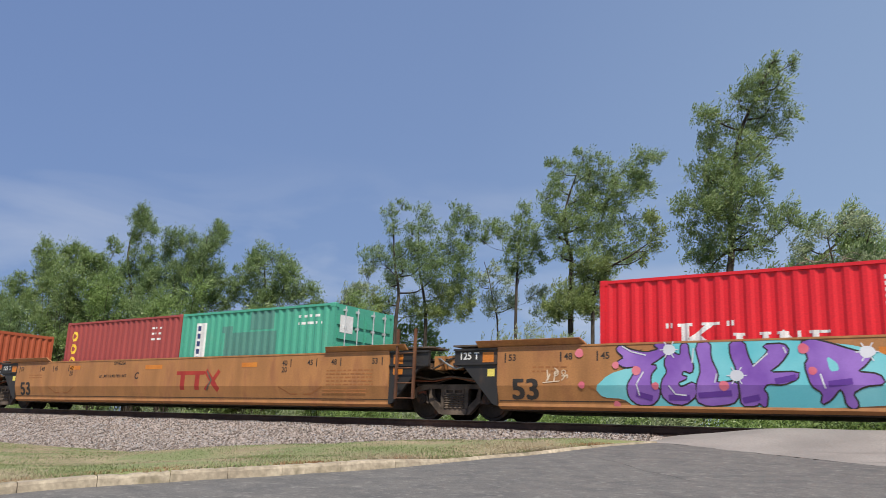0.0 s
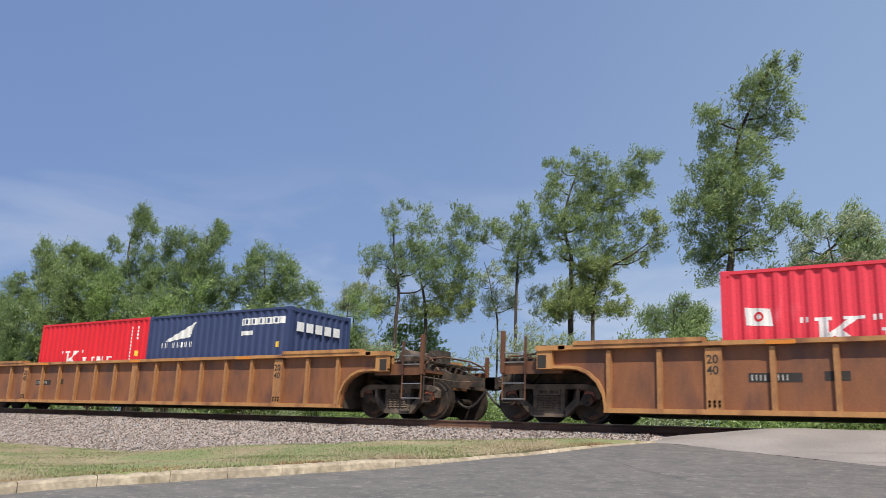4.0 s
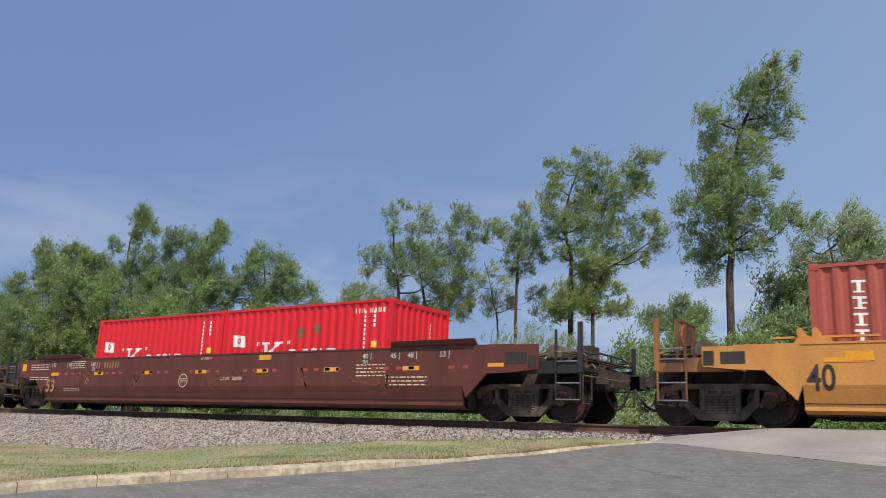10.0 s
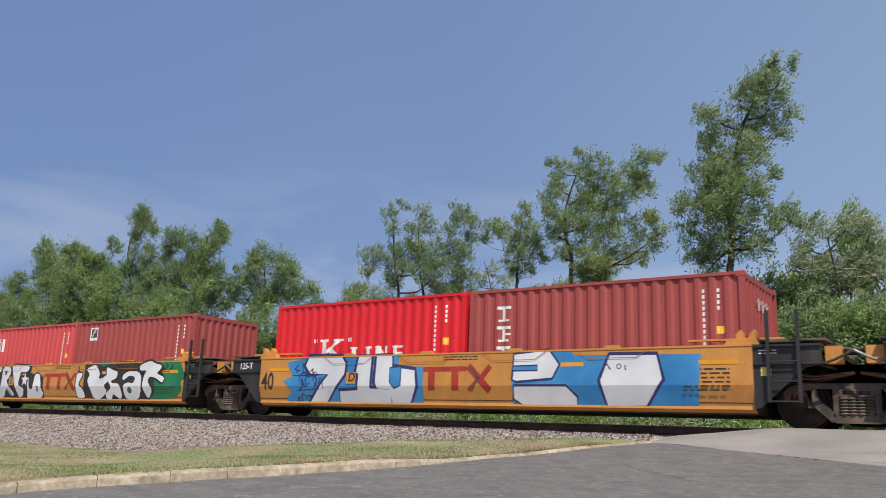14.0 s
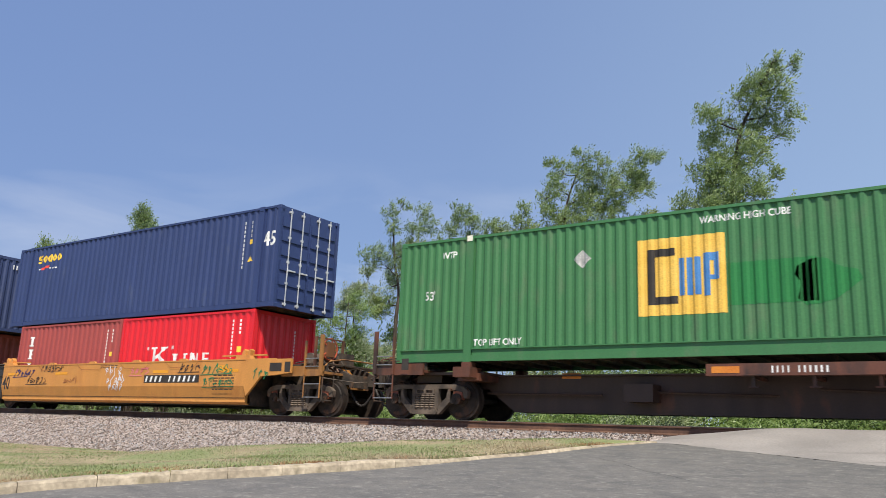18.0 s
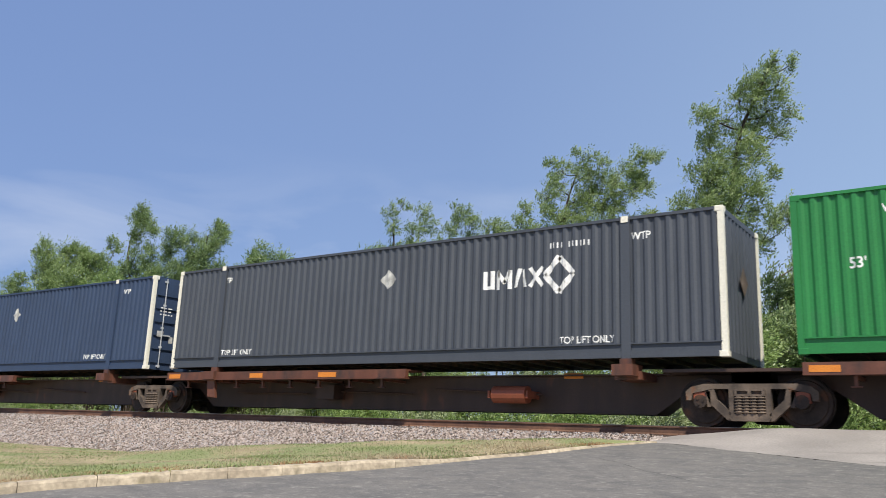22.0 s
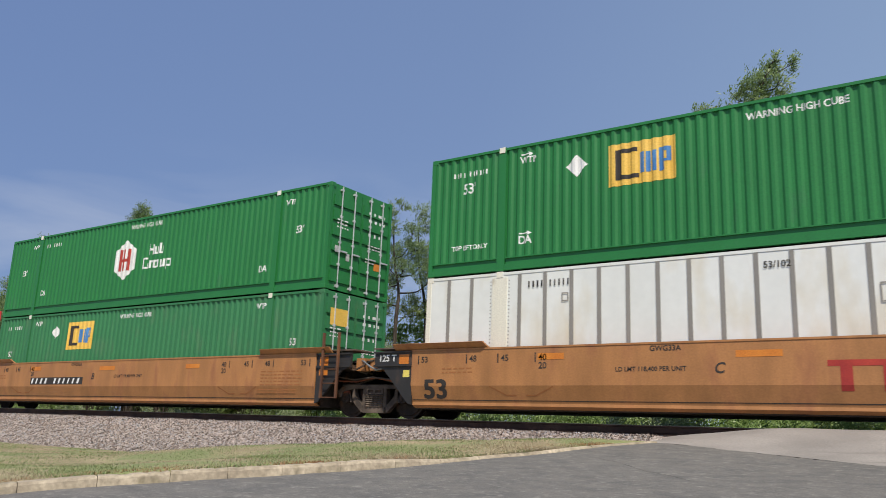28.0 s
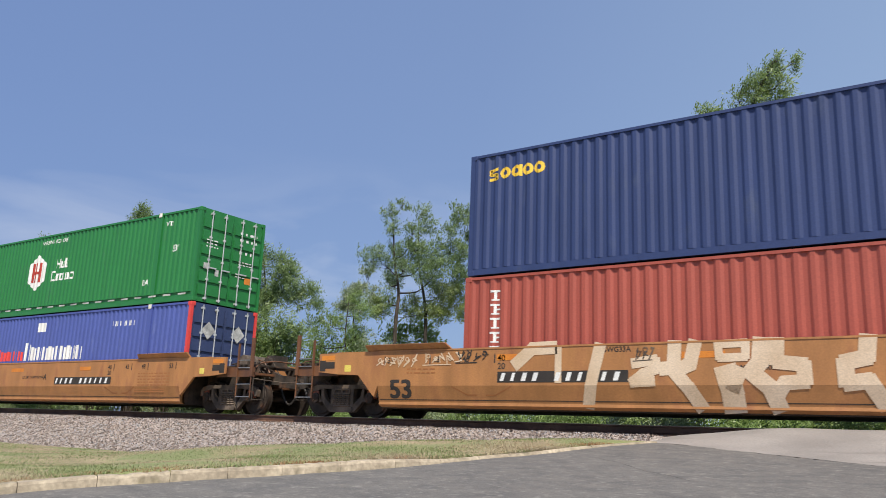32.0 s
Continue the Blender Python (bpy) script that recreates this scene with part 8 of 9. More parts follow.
def reefer(zw):
    c, pr, hx, hw, H = container("dom53", 121.8, zw, M_WHITEC, "white smooth-sided 53-foot container with grey uprights", doors=1, posts=M_CREAM, smooth=True)
    n = 26
    for i in range(1, n):
        x = -hx + i * 16.154 / n
        if abs(abs(x) - 6.096) < 0.25:
            continue
        bm = bmesh.new()
        box(bm, x - 0.042, x + 0.042, -hw - 0.004, -hw + 0.014, 0.3, H - 0.08)
        part("upright", bm, M_GREYC, c)
    # rivets down both edges of the wide posts, and the faded panel and plates of the doors
    pr = None
    bm = bmesh.new()
    for x in (-6.33, -5.86, 5.86, 6.33, hx - 0.17):
        for k in range(30):
            rect(bm, x - 0.012, x + 0.012, 0.36 + k * 0.08, 0.385 + k * 0.08)
    stick(c, pr, hw, "rivet_rows", bm, M_GREYC)
    for x in (-6.096, 6.096):
        bm = bmesh.new()
        box(bm, x - 0.19, x + 0.19, -hw - 0.007, -hw + 0.02, 0.31, H - 0.13)
        part("wide_post", bm, M_CREAM, c, "rust-stained cream post")
    bm = bmesh.new()
    rect(bm, -1.1, -0.66, 1.6, 2.35)
    end_mark(c, hx, "door_logo_panel", bm, M_PALEORANGE)
    bm = bmesh.new()
    for y, z, h in ((0.62, 2.0, 0.28), (0.3, 1.5, 0.2), (0.62, 1.25, 0.12)):
        rect(bm, y, y + 0.36, z, z + h)
    end_mark(c, hx, "door_stickers", bm, M_GREYC)
    stick(c, pr, hw + 0.012, "number_marks", bars(10, -hx + 2.7, 2.5, 0.14, gap=(4,)), M_INK)
    stick(c, pr, hw + 0.012, "marking", letters("53/102", -hx + 7.58, 2.52, 0.12), M_INK)
    bm = bmesh.new()
    rect(bm, -hx + 11.45, -hx + 12.78, 1.78, 2.56)
    stick(c, pr, hw - 0.003, "logo_panel", bm, M_PALEORANGE, "faded orange logo panel")
    bm = bmesh.new()
    rect(bm, -hx + 11.5, -hx + 11.62, 1.85, 2.5)
    for q in (1.85, 2.12, 2.39):
        rect(bm, -hx + 11.621, -hx + 11.85, q, q + 0.11)
    stick(c, pr, hw - 0.001, "logo_dark", bm, M_INK)
    for x, z, s in ((9.45, 1.78, 0.32), (10.6, 2.2, 0.28), (3.5, 2.15, 0.16), (14.6, 2.1, 0.16)):
        bm = bmesh.new()
        for a, b, e, f in ((x, x + s, z, z + 0.025), (x, x + s, z + s, z + s + 0.025), (x, x + 0.025, z + 0.026, z + s - 0.001), (x + s - 0.025, x + s, z + 0.026, z + s - 0.001)):
            rect(bm, -hx + a, -hx + b, e, f)
        stick(c, pr, hw + 0.012, "hatch_frame", bm, M_GREYC)


M_PALEORANGE = material("faded_orange_panel", srgb(206, 150, 92), srgb(220, 168, 112), rough=0.7)


def globe_marks(c, pr, hx, hw):
    words(c, pr, hx, hw, (("53", 0.75, 1.98, 0.26),))
    bm = bmesh.new()
    rect(bm, -hx + 0.7, -hx + 1.2, 1.52, 1.82)
    rect(bm, -hx + 7.87, -hx + 8.35, 2.28, 2.6)
    stick(c, pr, hw, "notice", bm, M_WHITE)
    bm = bmesh.new()
    disc_ring(bm, -hx + 2.95, 2.06, 0.24, 0.36, n=18)
    for k in range(8):
        rect(bm, -hx + 3.25 + 0.05 * abs(k - 3.5), -hx + 4.0 - 0.06 * abs(k - 3.5), 1.76 + k * 0.08, 1.80 + k * 0.08)
    stick(c, pr, hw, "logo_globe", bm, M_WHITE, "white round mark with speed lines")
    bm = bmesh.new()
    stroke(bm, [(-hx + 2.82, 1.88), (-hx + 3.0, 2.2), (-hx + 3.06, 1.9)], 0.07, -0.003)
    stick(c, pr, hw, "logo_red", bm, M_REDPOST)
    bm = bmesh.new()
    a = -hx + 5.1
    for i, w in enumerate((0.46, 0.36, 0.34, 0.34, 0.36)):
        h = 0.46 if i == 0 else 0.34
        rect(bm, a, a + 0.15, 1.3, 1.3 + h)
        rect(bm, a + 0.20, a + w - 0.04, 1.3, 1.3 + h * 0.92)
        a += w + 0.04
    stick(c, pr, hw, "logo_word", bm, M_REDPOST, "red word mark")
    bm = bmesh.new()
    a = -hx + 7.2
    for i, w in enumerate((0.44, 0.36, 0.4, 0.38, 0.42, 0.36, 0.40, 0.40, 0.2, 0.42)):
        h = 0.62 if i == 0 else 0.46
        rect(bm, a, a + w * 0.42, 1.3, 1.3 + h)
        rect(bm, a + w * 0.60, a + w * 0.80, 1.3, 1.3 + h * 0.9)
        a += w - 0.02
    stick(c, pr, hw, "logo_word", bm, M_WHITE, "white word mark")
    ids(c, pr, hx, hw, 12.3, 2.3, 0.16, 10)


def maroon_marks(car):
    side_mark(car, "marking_size", letters("53", -8.25, 0.56, 0.38), M_DIMGOLD)
    side_mark(car, "number_marks", bars(9, -5.48, 1.28, 0.19, gap=(2,)), M_DIMGOLD)
    side_mark(car, "number_marks", bars(9, -0.45, 1.45, 0.07, gap=(2,)), M_SPALE)
    for s in (-1, 1):
        for d, x in (("53", 8.0), ("48", 7.1), ("45", 6.6), ("40", 5.75)):
            bm = letters(d, s * x + (0.05 if s < 0 else -0.27), 1.36, 0.12)
            if d == "40":
                letters("20", s * x + (0.05 if s < 0 else -0.27), 1.21, 0.12, bm=bm)
            rect(bm, s * x - 0.02, s * x, 1.32, 1.5)
            side_mark(car, "marking", bm, M_GREYD)
    bm = bmesh.new()
    for i in range(7):
        x = -8.0 + i * 2.45
        rect(bm, x, x + 0.48, 1.07, 1.17)
    rect(bm, 1.9, 2.35, 1.40, 1.53)
    rect(bm, 9.0, 9.4, 1.12, 1.2)
    rect(bm, -9.85, -9.6, 1.24, 1.48)
    side_mark(car, "reflector", bm, M_YEL)
    bm = bmesh.new()
    for i in range(46):
        if i % 6 > 1:
            x = -8.3 + i * 0.37
            rect(bm, x, x + 0.16, 1.09, 1.16)
    side_mark(car, "reflector_row", bm, M_REDPOST2)
    bm = bmesh.new()
    disc_ring(bm, -1.15, 0.88, 0.17, 0.195)
    dash_lines(bm, -1.27, 0.93, 0.24, 3, 0.03)
    disc_ring(bm, -5.9, 0.88, 0.07, 0.085)
    dash_lines(bm, -7.2, 0.64, 0.9, 2, 0.03)
    dash_lines(bm, 5.3, 1.2, 0.9, 4, 0.05, 8)
    dash_lines(bm, -9.3, 1.42, 1.1, 3, 0.045, 11)
    dash_lines(bm, -9.3, 1.0, 1.2, 2, 0.04, 12)
    dash_lines(bm, -6.9, 1.5, 0.8, 4, 0.04, 13)
    dash_lines(bm, 6.2, 0.9, 1.2, 3, 0.05, 9)
    tilt_mark(car, "small_print", bm, M_SPALE)
    side_mark(car, "marking_load", letters("LD LMT 260000", 0.42, 0.88, 0.09), M_SPALE)
    bm = bmesh.new()
    rect(bm, 9.45, 9.95, 1.18, 1.42)
    side_mark(car, "notice_board", bm, M_INK)
    for x in (-6.2, -3.1, 0.4, 3.3, 5.7):
        bm = bmesh.new()
        r = random.Random(int(x * 10))
        stroke(bm, [(x + r.uniform(-0.6, 0.6), 0.45 + r.uniform(0, 0.8)) for _ in range(6)], 0.05)
        tilt_mark(car, "scrawl", bm, M_DIMSCRAWL, label="faint brown scrawl")


M_REDPOST2 = material("reflector_red", srgb(150, 66, 58), srgb(176, 84, 70), rough=0.5)
M_DIMSCRAWL = material("faint_scrawl", srgb(110, 63, 51), srgb(118, 70, 55), rough=0.7)


def scrawls(car, items, seed):
    """Thin sprayed tags: cramped, angular strokes with no words in them."""
    r = random.Random(seed)
    for x, z, w, mat in items:
        bm = bmesh.new()
        cells = max(3, round(w / 0.2))
        k = 0
        for c in range(cells):
            x0, wd, h = x + w * c / cells, w / cells, r.uniform(0.2, 0.3)
            pts = [(x0 + wd * r.uniform(0.0, 0.3), z - h * 0.5)]
            for _ in range(r.randint(3, 5)):
                pts.append((x0 + wd * r.uniform(0.0, 1.05), z + h * r.uniform(-0.5, 0.5)))
            for p, q in zip(pts, pts[1:]):
                k += 1
                stroke(bm, [p, q], 0.022 + 0.008 * r.random(), -0.0003 * (k % 6))
            if r.random() < 0.4:
                disc_ring(bm, x0 + wd * 0.5, z + r.uniform(-0.05, 0.05), 0.035, 0.055, -0.002, 10)
        if r.random() < 0.5:
            stroke(bm, [(x - 0.05, z - 0.17), (x + w * r.uniform(0.6, 1.05), z - 0.15 + r.uniform(-0.03, 0.03))], 0.02)
        tilt_mark(car, "scrawl", bm, mat, 1.575, "sprayed scrawl")


def grown(pts, d):
    cx, cz = sum(p[0] for p in pts) / len(pts), sum(p[1] for p in pts) / len(pts)
    out = []
    for x, z in pts:
        v = Vector((x - cx, z - cz))
        k = 1 + d / max(0.05, v.length)
        out.append((cx + v.x * k, cz + v.y * k))
    return out


def fill_poly(bm, pts):
    """A flat form with any outline, cut into triangles that face the road side."""
    v = [bm.verts.new((x, 0, z)) for x, z in pts]
    for tri in tessellate_polygon([[Vector((x, z, 0)) for x, z in pts]]):
        a, b, c = (v[i] for i in tri)
        turn = (b.co.x - a.co.x) * (c.co.z - a.co.z) - (c.co.x - a.co.x) * (b.co.z - a.co.z)
        bm.faces.new((a, b, c) if turn > 0 else (a, c, b))


def painted(car, pts, fill, depth, edge=None, w=0.05, rounds=1):
    """One sprayed form: a closed outline with softened corners, and a wider dark edge beneath it."""
    for _ in range(rounds):
        soft = []
        for p, q in zip(pts, pts[1:] + pts[:1]):
            soft += [(0.8 * p[0] + 0.2 * q[0], 0.8 * p[1] + 0.2 * q[1]), (0.2 * p[0] + 0.8 * q[0], 0.2 * p[1] + 0.8 * q[1])]
        pts = soft
    if edge:
        area = sum(p[0] * q[1] - q[0] * p[1] for p, q in zip(pts, pts[1:] + pts[:1]))
        ring = []
        for i in range(len(pts)):
            a, b = Vector(pts[i - 1]), Vector(pts[(i + 1) % len(pts)])
            d = (b - a).normalized() * (1 if area > 0 else -1)
            ring.append((pts[i][0] + d.y * w, max(0.31, pts[i][1] - d.x * w)))
        bm = bmesh.new()
        fill_poly(bm, ring)
        tilt_mark(car, "sprayed_outline", bm, edge, depth - 0.0012)
    bm = bmesh.new()
    fill_poly(bm, pts)
    return tilt_mark(car, "sprayed_form", bm, fill, depth)


def glints(car, lines, mat, depth, w=0.025):
    bm = bmesh.new()
    for k, pts in enumerate(lines):
        stroke(bm, pts, w, -0.0003 * k)
    tilt_mark(car, "sprayed_glint", bm, mat, depth)


def band(car, pts, w, mat, depth, edge=None):
    """A flowing sprayed ribbon, widest in its middle."""
    line = ray_curve(pts, 6)
    for grow, m, dep in (((0.03, edge, depth - 0.0008), (0.0, mat, depth)) if edge else ((0.0, mat, depth),)):
        left, right = [], []
        for i, p in enumerate(line):
            d = (Vector(line[min(i + 1, len(line) - 1)]) - Vector(line[max(i - 1, 0)])).normalized()
            h = w * (0.35 + 0.65 * math.sin(math.pi * (i + 0.5) / len(line))) / 2 + grow
            left.append((p[0] - d.y * h, p[1] + d.x * h))
            right.append((p[0] + d.y * h, p[1] - d.x * h))
        bm = bmesh.new()
        for i in range(len(line) - 1):
            poly(bm, [left[i], left[i + 1], right[i + 1], right[i]])
        tilt_mark(car, "sprayed_ribbon", bm, m, dep)


def graffiti_purple(car):
    painted(car, [(-6.02, 0.67), (-5.72, 0.94), (-5.24, 1.07), (-4.5, 1.49), (-4.23, 1.5), (-2.27, 1.5), (-1.19, 1.35), (-0.67, 1.08), (-0.73, 0.41), (-1.97, 0.33), (-3.34, 0.33), (-5.25, 0.33), (-5.44, 0.47), (-5.87, 0.49)], M_CYAN, 1.5730)
    painted(car, [(-5.56, 1.41), (-5.47, 1.5), (-5.28, 1.4), (-4.96, 1.33), (-4.68, 1.39), (-4.81, 1.5), (-4.5, 1.5), (-4.43, 1.4), (-4.68, 1.23), (-4.89, 1.1), (-4.73, 1.08), (-4.87, 0.93), (-4.88, 0.71), (-4.7, 0.66), (-4.74, 0.49), (-4.88, 0.36), (-5.16, 0.36), (-5.32, 0.49), (-5.34, 0.71), (-5.2, 0.93), (-5.12, 1.09), (-5.38, 1.06), (-5.55, 1.16), (-5.38, 1.25)], M_PURPLE, 1.5765, M_INK, 0.03)
    painted(car, [(-4.5, 1.36), (-4.28, 1.25), (-4.27, 1.48), (-4.15, 1.49), (-4.13, 1.26), (-4.05, 1.07), (-4.09, 0.94), (-4.24, 1), (-4.29, 0.9), (-4.15, 0.86), (-4.36, 0.77), (-4.3, 0.67), (-4.03, 0.79), (-4.02, 0.54), (-4.26, 0.37), (-4.52, 0.39), (-4.68, 0.54), (-4.65, 0.8), (-4.53, 0.97), (-4.6, 1.14)], M_PURPLE, 1.5771, M_INK, 0.03)
    painted(car, [(-4.01, 1.48), (-3.73, 1.5), (-3.74, 1.21), (-3.61, 0.92), (-3.65, 0.75), (-3.28, 0.79), (-3.27, 0.54), (-3.38, 0.4), (-3.83, 0.35), (-4.04, 0.44), (-3.99, 0.75), (-3.9, 1)], M_PURPLE, 1.5777, M_INK, 0.03)
    painted(car, [(-3.38, 1.49), (-3.13, 1.49), (-3.08, 1.24), (-2.99, 1.03), (-2.7, 1.31), (-2.82, 1.42), (-2.46, 1.43), (-2.38, 1.31), (-2.52, 1.11), (-2.76, 0.93), (-2.24, 0.94), (-2.27, 0.83), (-2.5, 0.73), (-2.77, 0.75), (-2.85, 0.65), (-2.78, 0.55), (-2.83, 0.33), (-2.94, 0.43), (-2.98, 0.37), (-3.24, 0.36), (-3.23, 0.67), (-3.27, 1), (-3.37, 1.25)], M_PURPLE, 1.5783, M_INK, 0.03)
    painted(car, [(-2.2, 1.44), (-2.01, 1.5), (-1.72, 1.41), (-1.37, 1.28), (-1.1, 1.2), (-1.21, 1.05), (-1.36, 0.93), (-1.02, 0.89), (-0.94, 0.74), (-1.24, 0.71), (-1.45, 0.59), (-1.36, 0.4), (-1.44, 0.33), (-1.54, 0.4), (-1.56, 0.59), (-1.62, 0.67), (-1.78, 0.48), (-1.93, 0.4), (-1.88, 0.59), (-2.05, 0.71), (-2.14, 1.06), (-2.06, 1.18)], M_PURPLE, 1.5789, M_INK, 0.03)
    painted(car, [(-1.8, 1.21), (-1.63, 1.09), (-1.61, 0.96), (-1.75, 0.94)], M_CYAN, 1.5800, M_INK, 0.02)
    glints(car, [[(-5.43, 1.47), (-5.24, 1.36), (-4.96, 1.29)], [(-5.01, 0.97), (-5.15, 0.75), (-5.11, 0.54)], [(-4.04, 1.39), (-4.07, 1.13)], [(-3.63, 0.92), (-3.67, 0.77)], [(-2.99, 1.05), (-2.74, 1.27)], [(-2.47, 1.37), (-2.43, 1.27)], [(-4.52, 0.71), (-4.41, 0.56), (-4.21, 0.54)], [(-1.9, 0.9), (-1.84, 0.67)]], M_SWHITE, 1.5810)
    glints(car, [[(-3.96, 0.54), (-3.41, 0.58)], [(-5.15, 0.56), (-4.88, 0.49)], [(-4.52, 0.5), (-4.17, 0.5)], [(-3.18, 0.46), (-2.94, 0.51)], [(-2.61, 0.79), (-2.31, 0.85)], [(-1.76, 0.74), (-1.44, 0.78)]], M_DPURPLE, 1.5806, 0.1)
    for i, (x, z) in enumerate([(-5.57, 1.11), (-5.15, 1), (-4.78, 0.71), (-3.51, 0.71), (-2.02, 0.96), (-6.34, 1.36), (-6.29, 0.73), (-2.15, 1.34), (-5.58, 0.36)]):
        bm = bmesh.new()
        blob(bm, x, z, 0.07 + 0.02 * (i % 2), 0.07 + 0.02 * (i % 2), seed=i, n=14, rough=0.04)
        tilt_mark(car, "sprayed_dot", bm, M_PINK, 1.5815)
    for x, z in [(-4.5, 1.38), (-3.28, 0.89), (-1.17, 1.26)]:
        bm = bmesh.new()
        blob(bm, x, z, 0.12, 0.1, seed=3, n=16, rough=0.05)
        for k in range(3):
            a = k * math.pi / 3
            stroke(bm, [(x - 0.17 * math.cos(a), z - 0.17 * math.sin(a)), (x + 0.17 * math.cos(a), z + 0.17 * math.sin(a))], 0.02, -0.0004 * (k + 1))
        tilt_mark(car, "sprayed_star", bm, M_SWHITE, 1.5822)
    side_mark(car, "sprayed_words", letters("True love will find you in", 4.05, 1.22, 0.17, squeeze=1.6, lean=0.12), M_SPALE, 1.578, "pale hand-written words")
    scrawls(car, ((1.3, 1.25, 1.5, M_INK), (-7.1, 0.95, 0.5, M_SPALE), (5.9, 0.95, 0.9, M_SPALE)), 5)


def graffiti_clover(car):
    k = 0
    for x, z, big, mat in ((-4.39, 1.18, 0.255, M_SGREEN), (-4.42, 0.84, 0.238, M_SGREEN), (-3.55, 1.3, 0.221, M_SGREEN), (-2.48, 1.28, 0.238, M_SBLUE), (-3.12, 0.78, 0.204, M_SGREEN), (-1.79, 0.93, 0.17, M_SGREEN), (-1.84, 0.68, 0.187, M_SGREEN), (-2.47, 0.42, 0.289, M_SBLUE), (-1.99, 0.45, 0.323, M_SBLUE), (0.81, 1.32, 0.17, M_SBLUE)):
        k += 1
        bm = bmesh.new()
        for a in range(3):
            blob(bm, x + big * 0.55 * math.cos(a * 2.1 + 1.57), z + big * 0.45 * math.sin(a * 2.1 + 1.57), big * 0.6, big * 0.5, -0.0003 * a, seed=k * 3 + a, n=14, rough=0.04)
        g = bmesh.new()
        for f in bm.faces:
            poly(g, grown([(v.co.x, v.co.z) for v in f.verts], 0.04), f.verts[0].co.y)
        tilt_mark(car, "clover_edge", g, M_SPALEGREEN, 1.574 + 0.0004 * k)
        tilt_mark(car, "clover", bm, mat, 1.579 + 0.0004 * k, "sprayed clover leaf")
    painted(car, [(-1.67, 0.74), (0.66, 0.73), (0.66, 1.4), (2.05, 1.44), (2.59, 1.4), (2.59, 1.24), (3.99, 1.21), (3.99, 0.81), (4.36, 0.8), (4.36, 0.33), (-2.68, 0.33), (-2.2, 0.47), (-1.38, 0.4)], M_SGREY, 1.5735, rounds=0)
    painted(car, [(3.14, 0.77), (5.16, 0.78), (5.6, 0.78), (5.59, 0.35), (5.41, 0.33), (3.14, 0.33)], M_SGREY, 1.5736, rounds=0)
    painted(car, [(-1.66, 0.63), (-1.25, 0.48), (-0.85, 0.33), (-2.67, 0.33), (-2.55, 0.47), (-2.07, 0.57)], M_SBLUE, 1.5750)
    painted(car, [(-0.29, 0.48), (-0.05, 0.53), (0.33, 0.33), (-0.22, 0.33)], M_SBLUE, 1.5755)
    painted(car, [(1.08, 0.47), (1.31, 0.44), (1.48, 0.33), (1.09, 0.33)], M_SBLUE, 1.5755)
    painted(car, [(1.52, 0.72), (1.75, 0.68), (1.98, 0.36), (1.76, 0.45)], M_SBLUE, 1.5755)
    painted(car, [(1.2, 1.01), (1.37, 1.03), (1.41, 0.86), (1.27, 0.84)], M_SBLUE, 1.5755)
    painted(car, [(2.49, 0.99), (2.67, 1.08), (2.7, 0.9), (2.55, 0.81)], M_SBLUE, 1.5755)
    painted(car, [(3.16, 0.94), (3.31, 0.9), (3.26, 0.72), (3.11, 0.77)], M_SBLUE, 1.5755)
    painted(car, [(2.81, 0.41), (3.07, 0.37), (2.61, 0.33)], M_SBLUE, 1.5755)
    painted(car, [(3.69, 1.17), (3.89, 1.15), (3.84, 0.95), (3.69, 0.99)], M_SBLUE, 1.5757)
    painted(car, [(3.14, 0.82), (3.29, 0.77), (3.19, 0.64)], M_SBLUE, 1.5757)
    painted(car, [(3.74, 0.68), (4.13, 0.73), (3.94, 0.59)], M_SBLUE, 1.5757)
    painted(car, [(5.24, 0.51), (5.46, 0.58), (5.57, 0.35), (5.28, 0.33)], M_SBLUE, 1.5757)
    painted(car, [(4.97, 0.77), (5.24, 0.77), (5.29, 0.51), (5.06, 0.43)], M_SGREEN, 1.5757)
    band(car, [(-1.53, 0.72), (-0.87, 0.58), (-0.28, 0.34)], 0.2, M_PINK, 1.5830, M_INK)
    band(car, [(-1.5, 0.74), (-0.84, 0.6), (-0.25, 0.36)], 0.044, M_SPALE, 1.5836)
    band(car, [(-1.14, 0.7), (-0.54, 0.53), (-0.28, 0.34)], 0.1, M_SROSE, 1.5839, M_INK)
    band(car, [(-0.3, 0.7), (0.32, 0.51), (0.86, 0.34)], 0.2, M_PINK, 1.5848, M_INK)
    band(car, [(-0.27, 0.72), (0.35, 0.53), (0.89, 0.36)], 0.044, M_SPALE, 1.5854)
    band(car, [(0.01, 0.7), (0.68, 0.44)], 0.1, M_SROSE, 1.5857, M_INK)
    band(car, [(0.84, 0.68), (1.31, 0.54), (1.76, 0.34)], 0.2, M_PINK, 1.5866, M_INK)
    band(car, [(0.87, 0.7), (1.34, 0.56), (1.79, 0.36)], 0.044, M_SPALE, 1.5872)
    band(car, [(0.78, 0.82), (0.94, 1.1), (1.45, 1.24), (1.72, 1.37)], 0.18, M_SROSE, 1.5875, M_INK)
    band(car, [(0.81, 0.84), (0.97, 1.12), (1.48, 1.26), (1.75, 1.39)], 0.040, M_SWHITE, 1.5881)
    band(car, [(0.84, 0.77), (1.29, 0.96), (1.56, 1.14)], 0.12, M_PINK, 1.5884, M_INK)
    band(car, [(1.28, 1.31), (1.74, 0.86), (2.3, 0.34)], 0.34, M_SROSE, 1.5893, M_INK)
    band(car, [(1.31, 1.33), (1.77, 0.88), (2.33, 0.36)], 0.075, M_SWHITE, 1.5899)
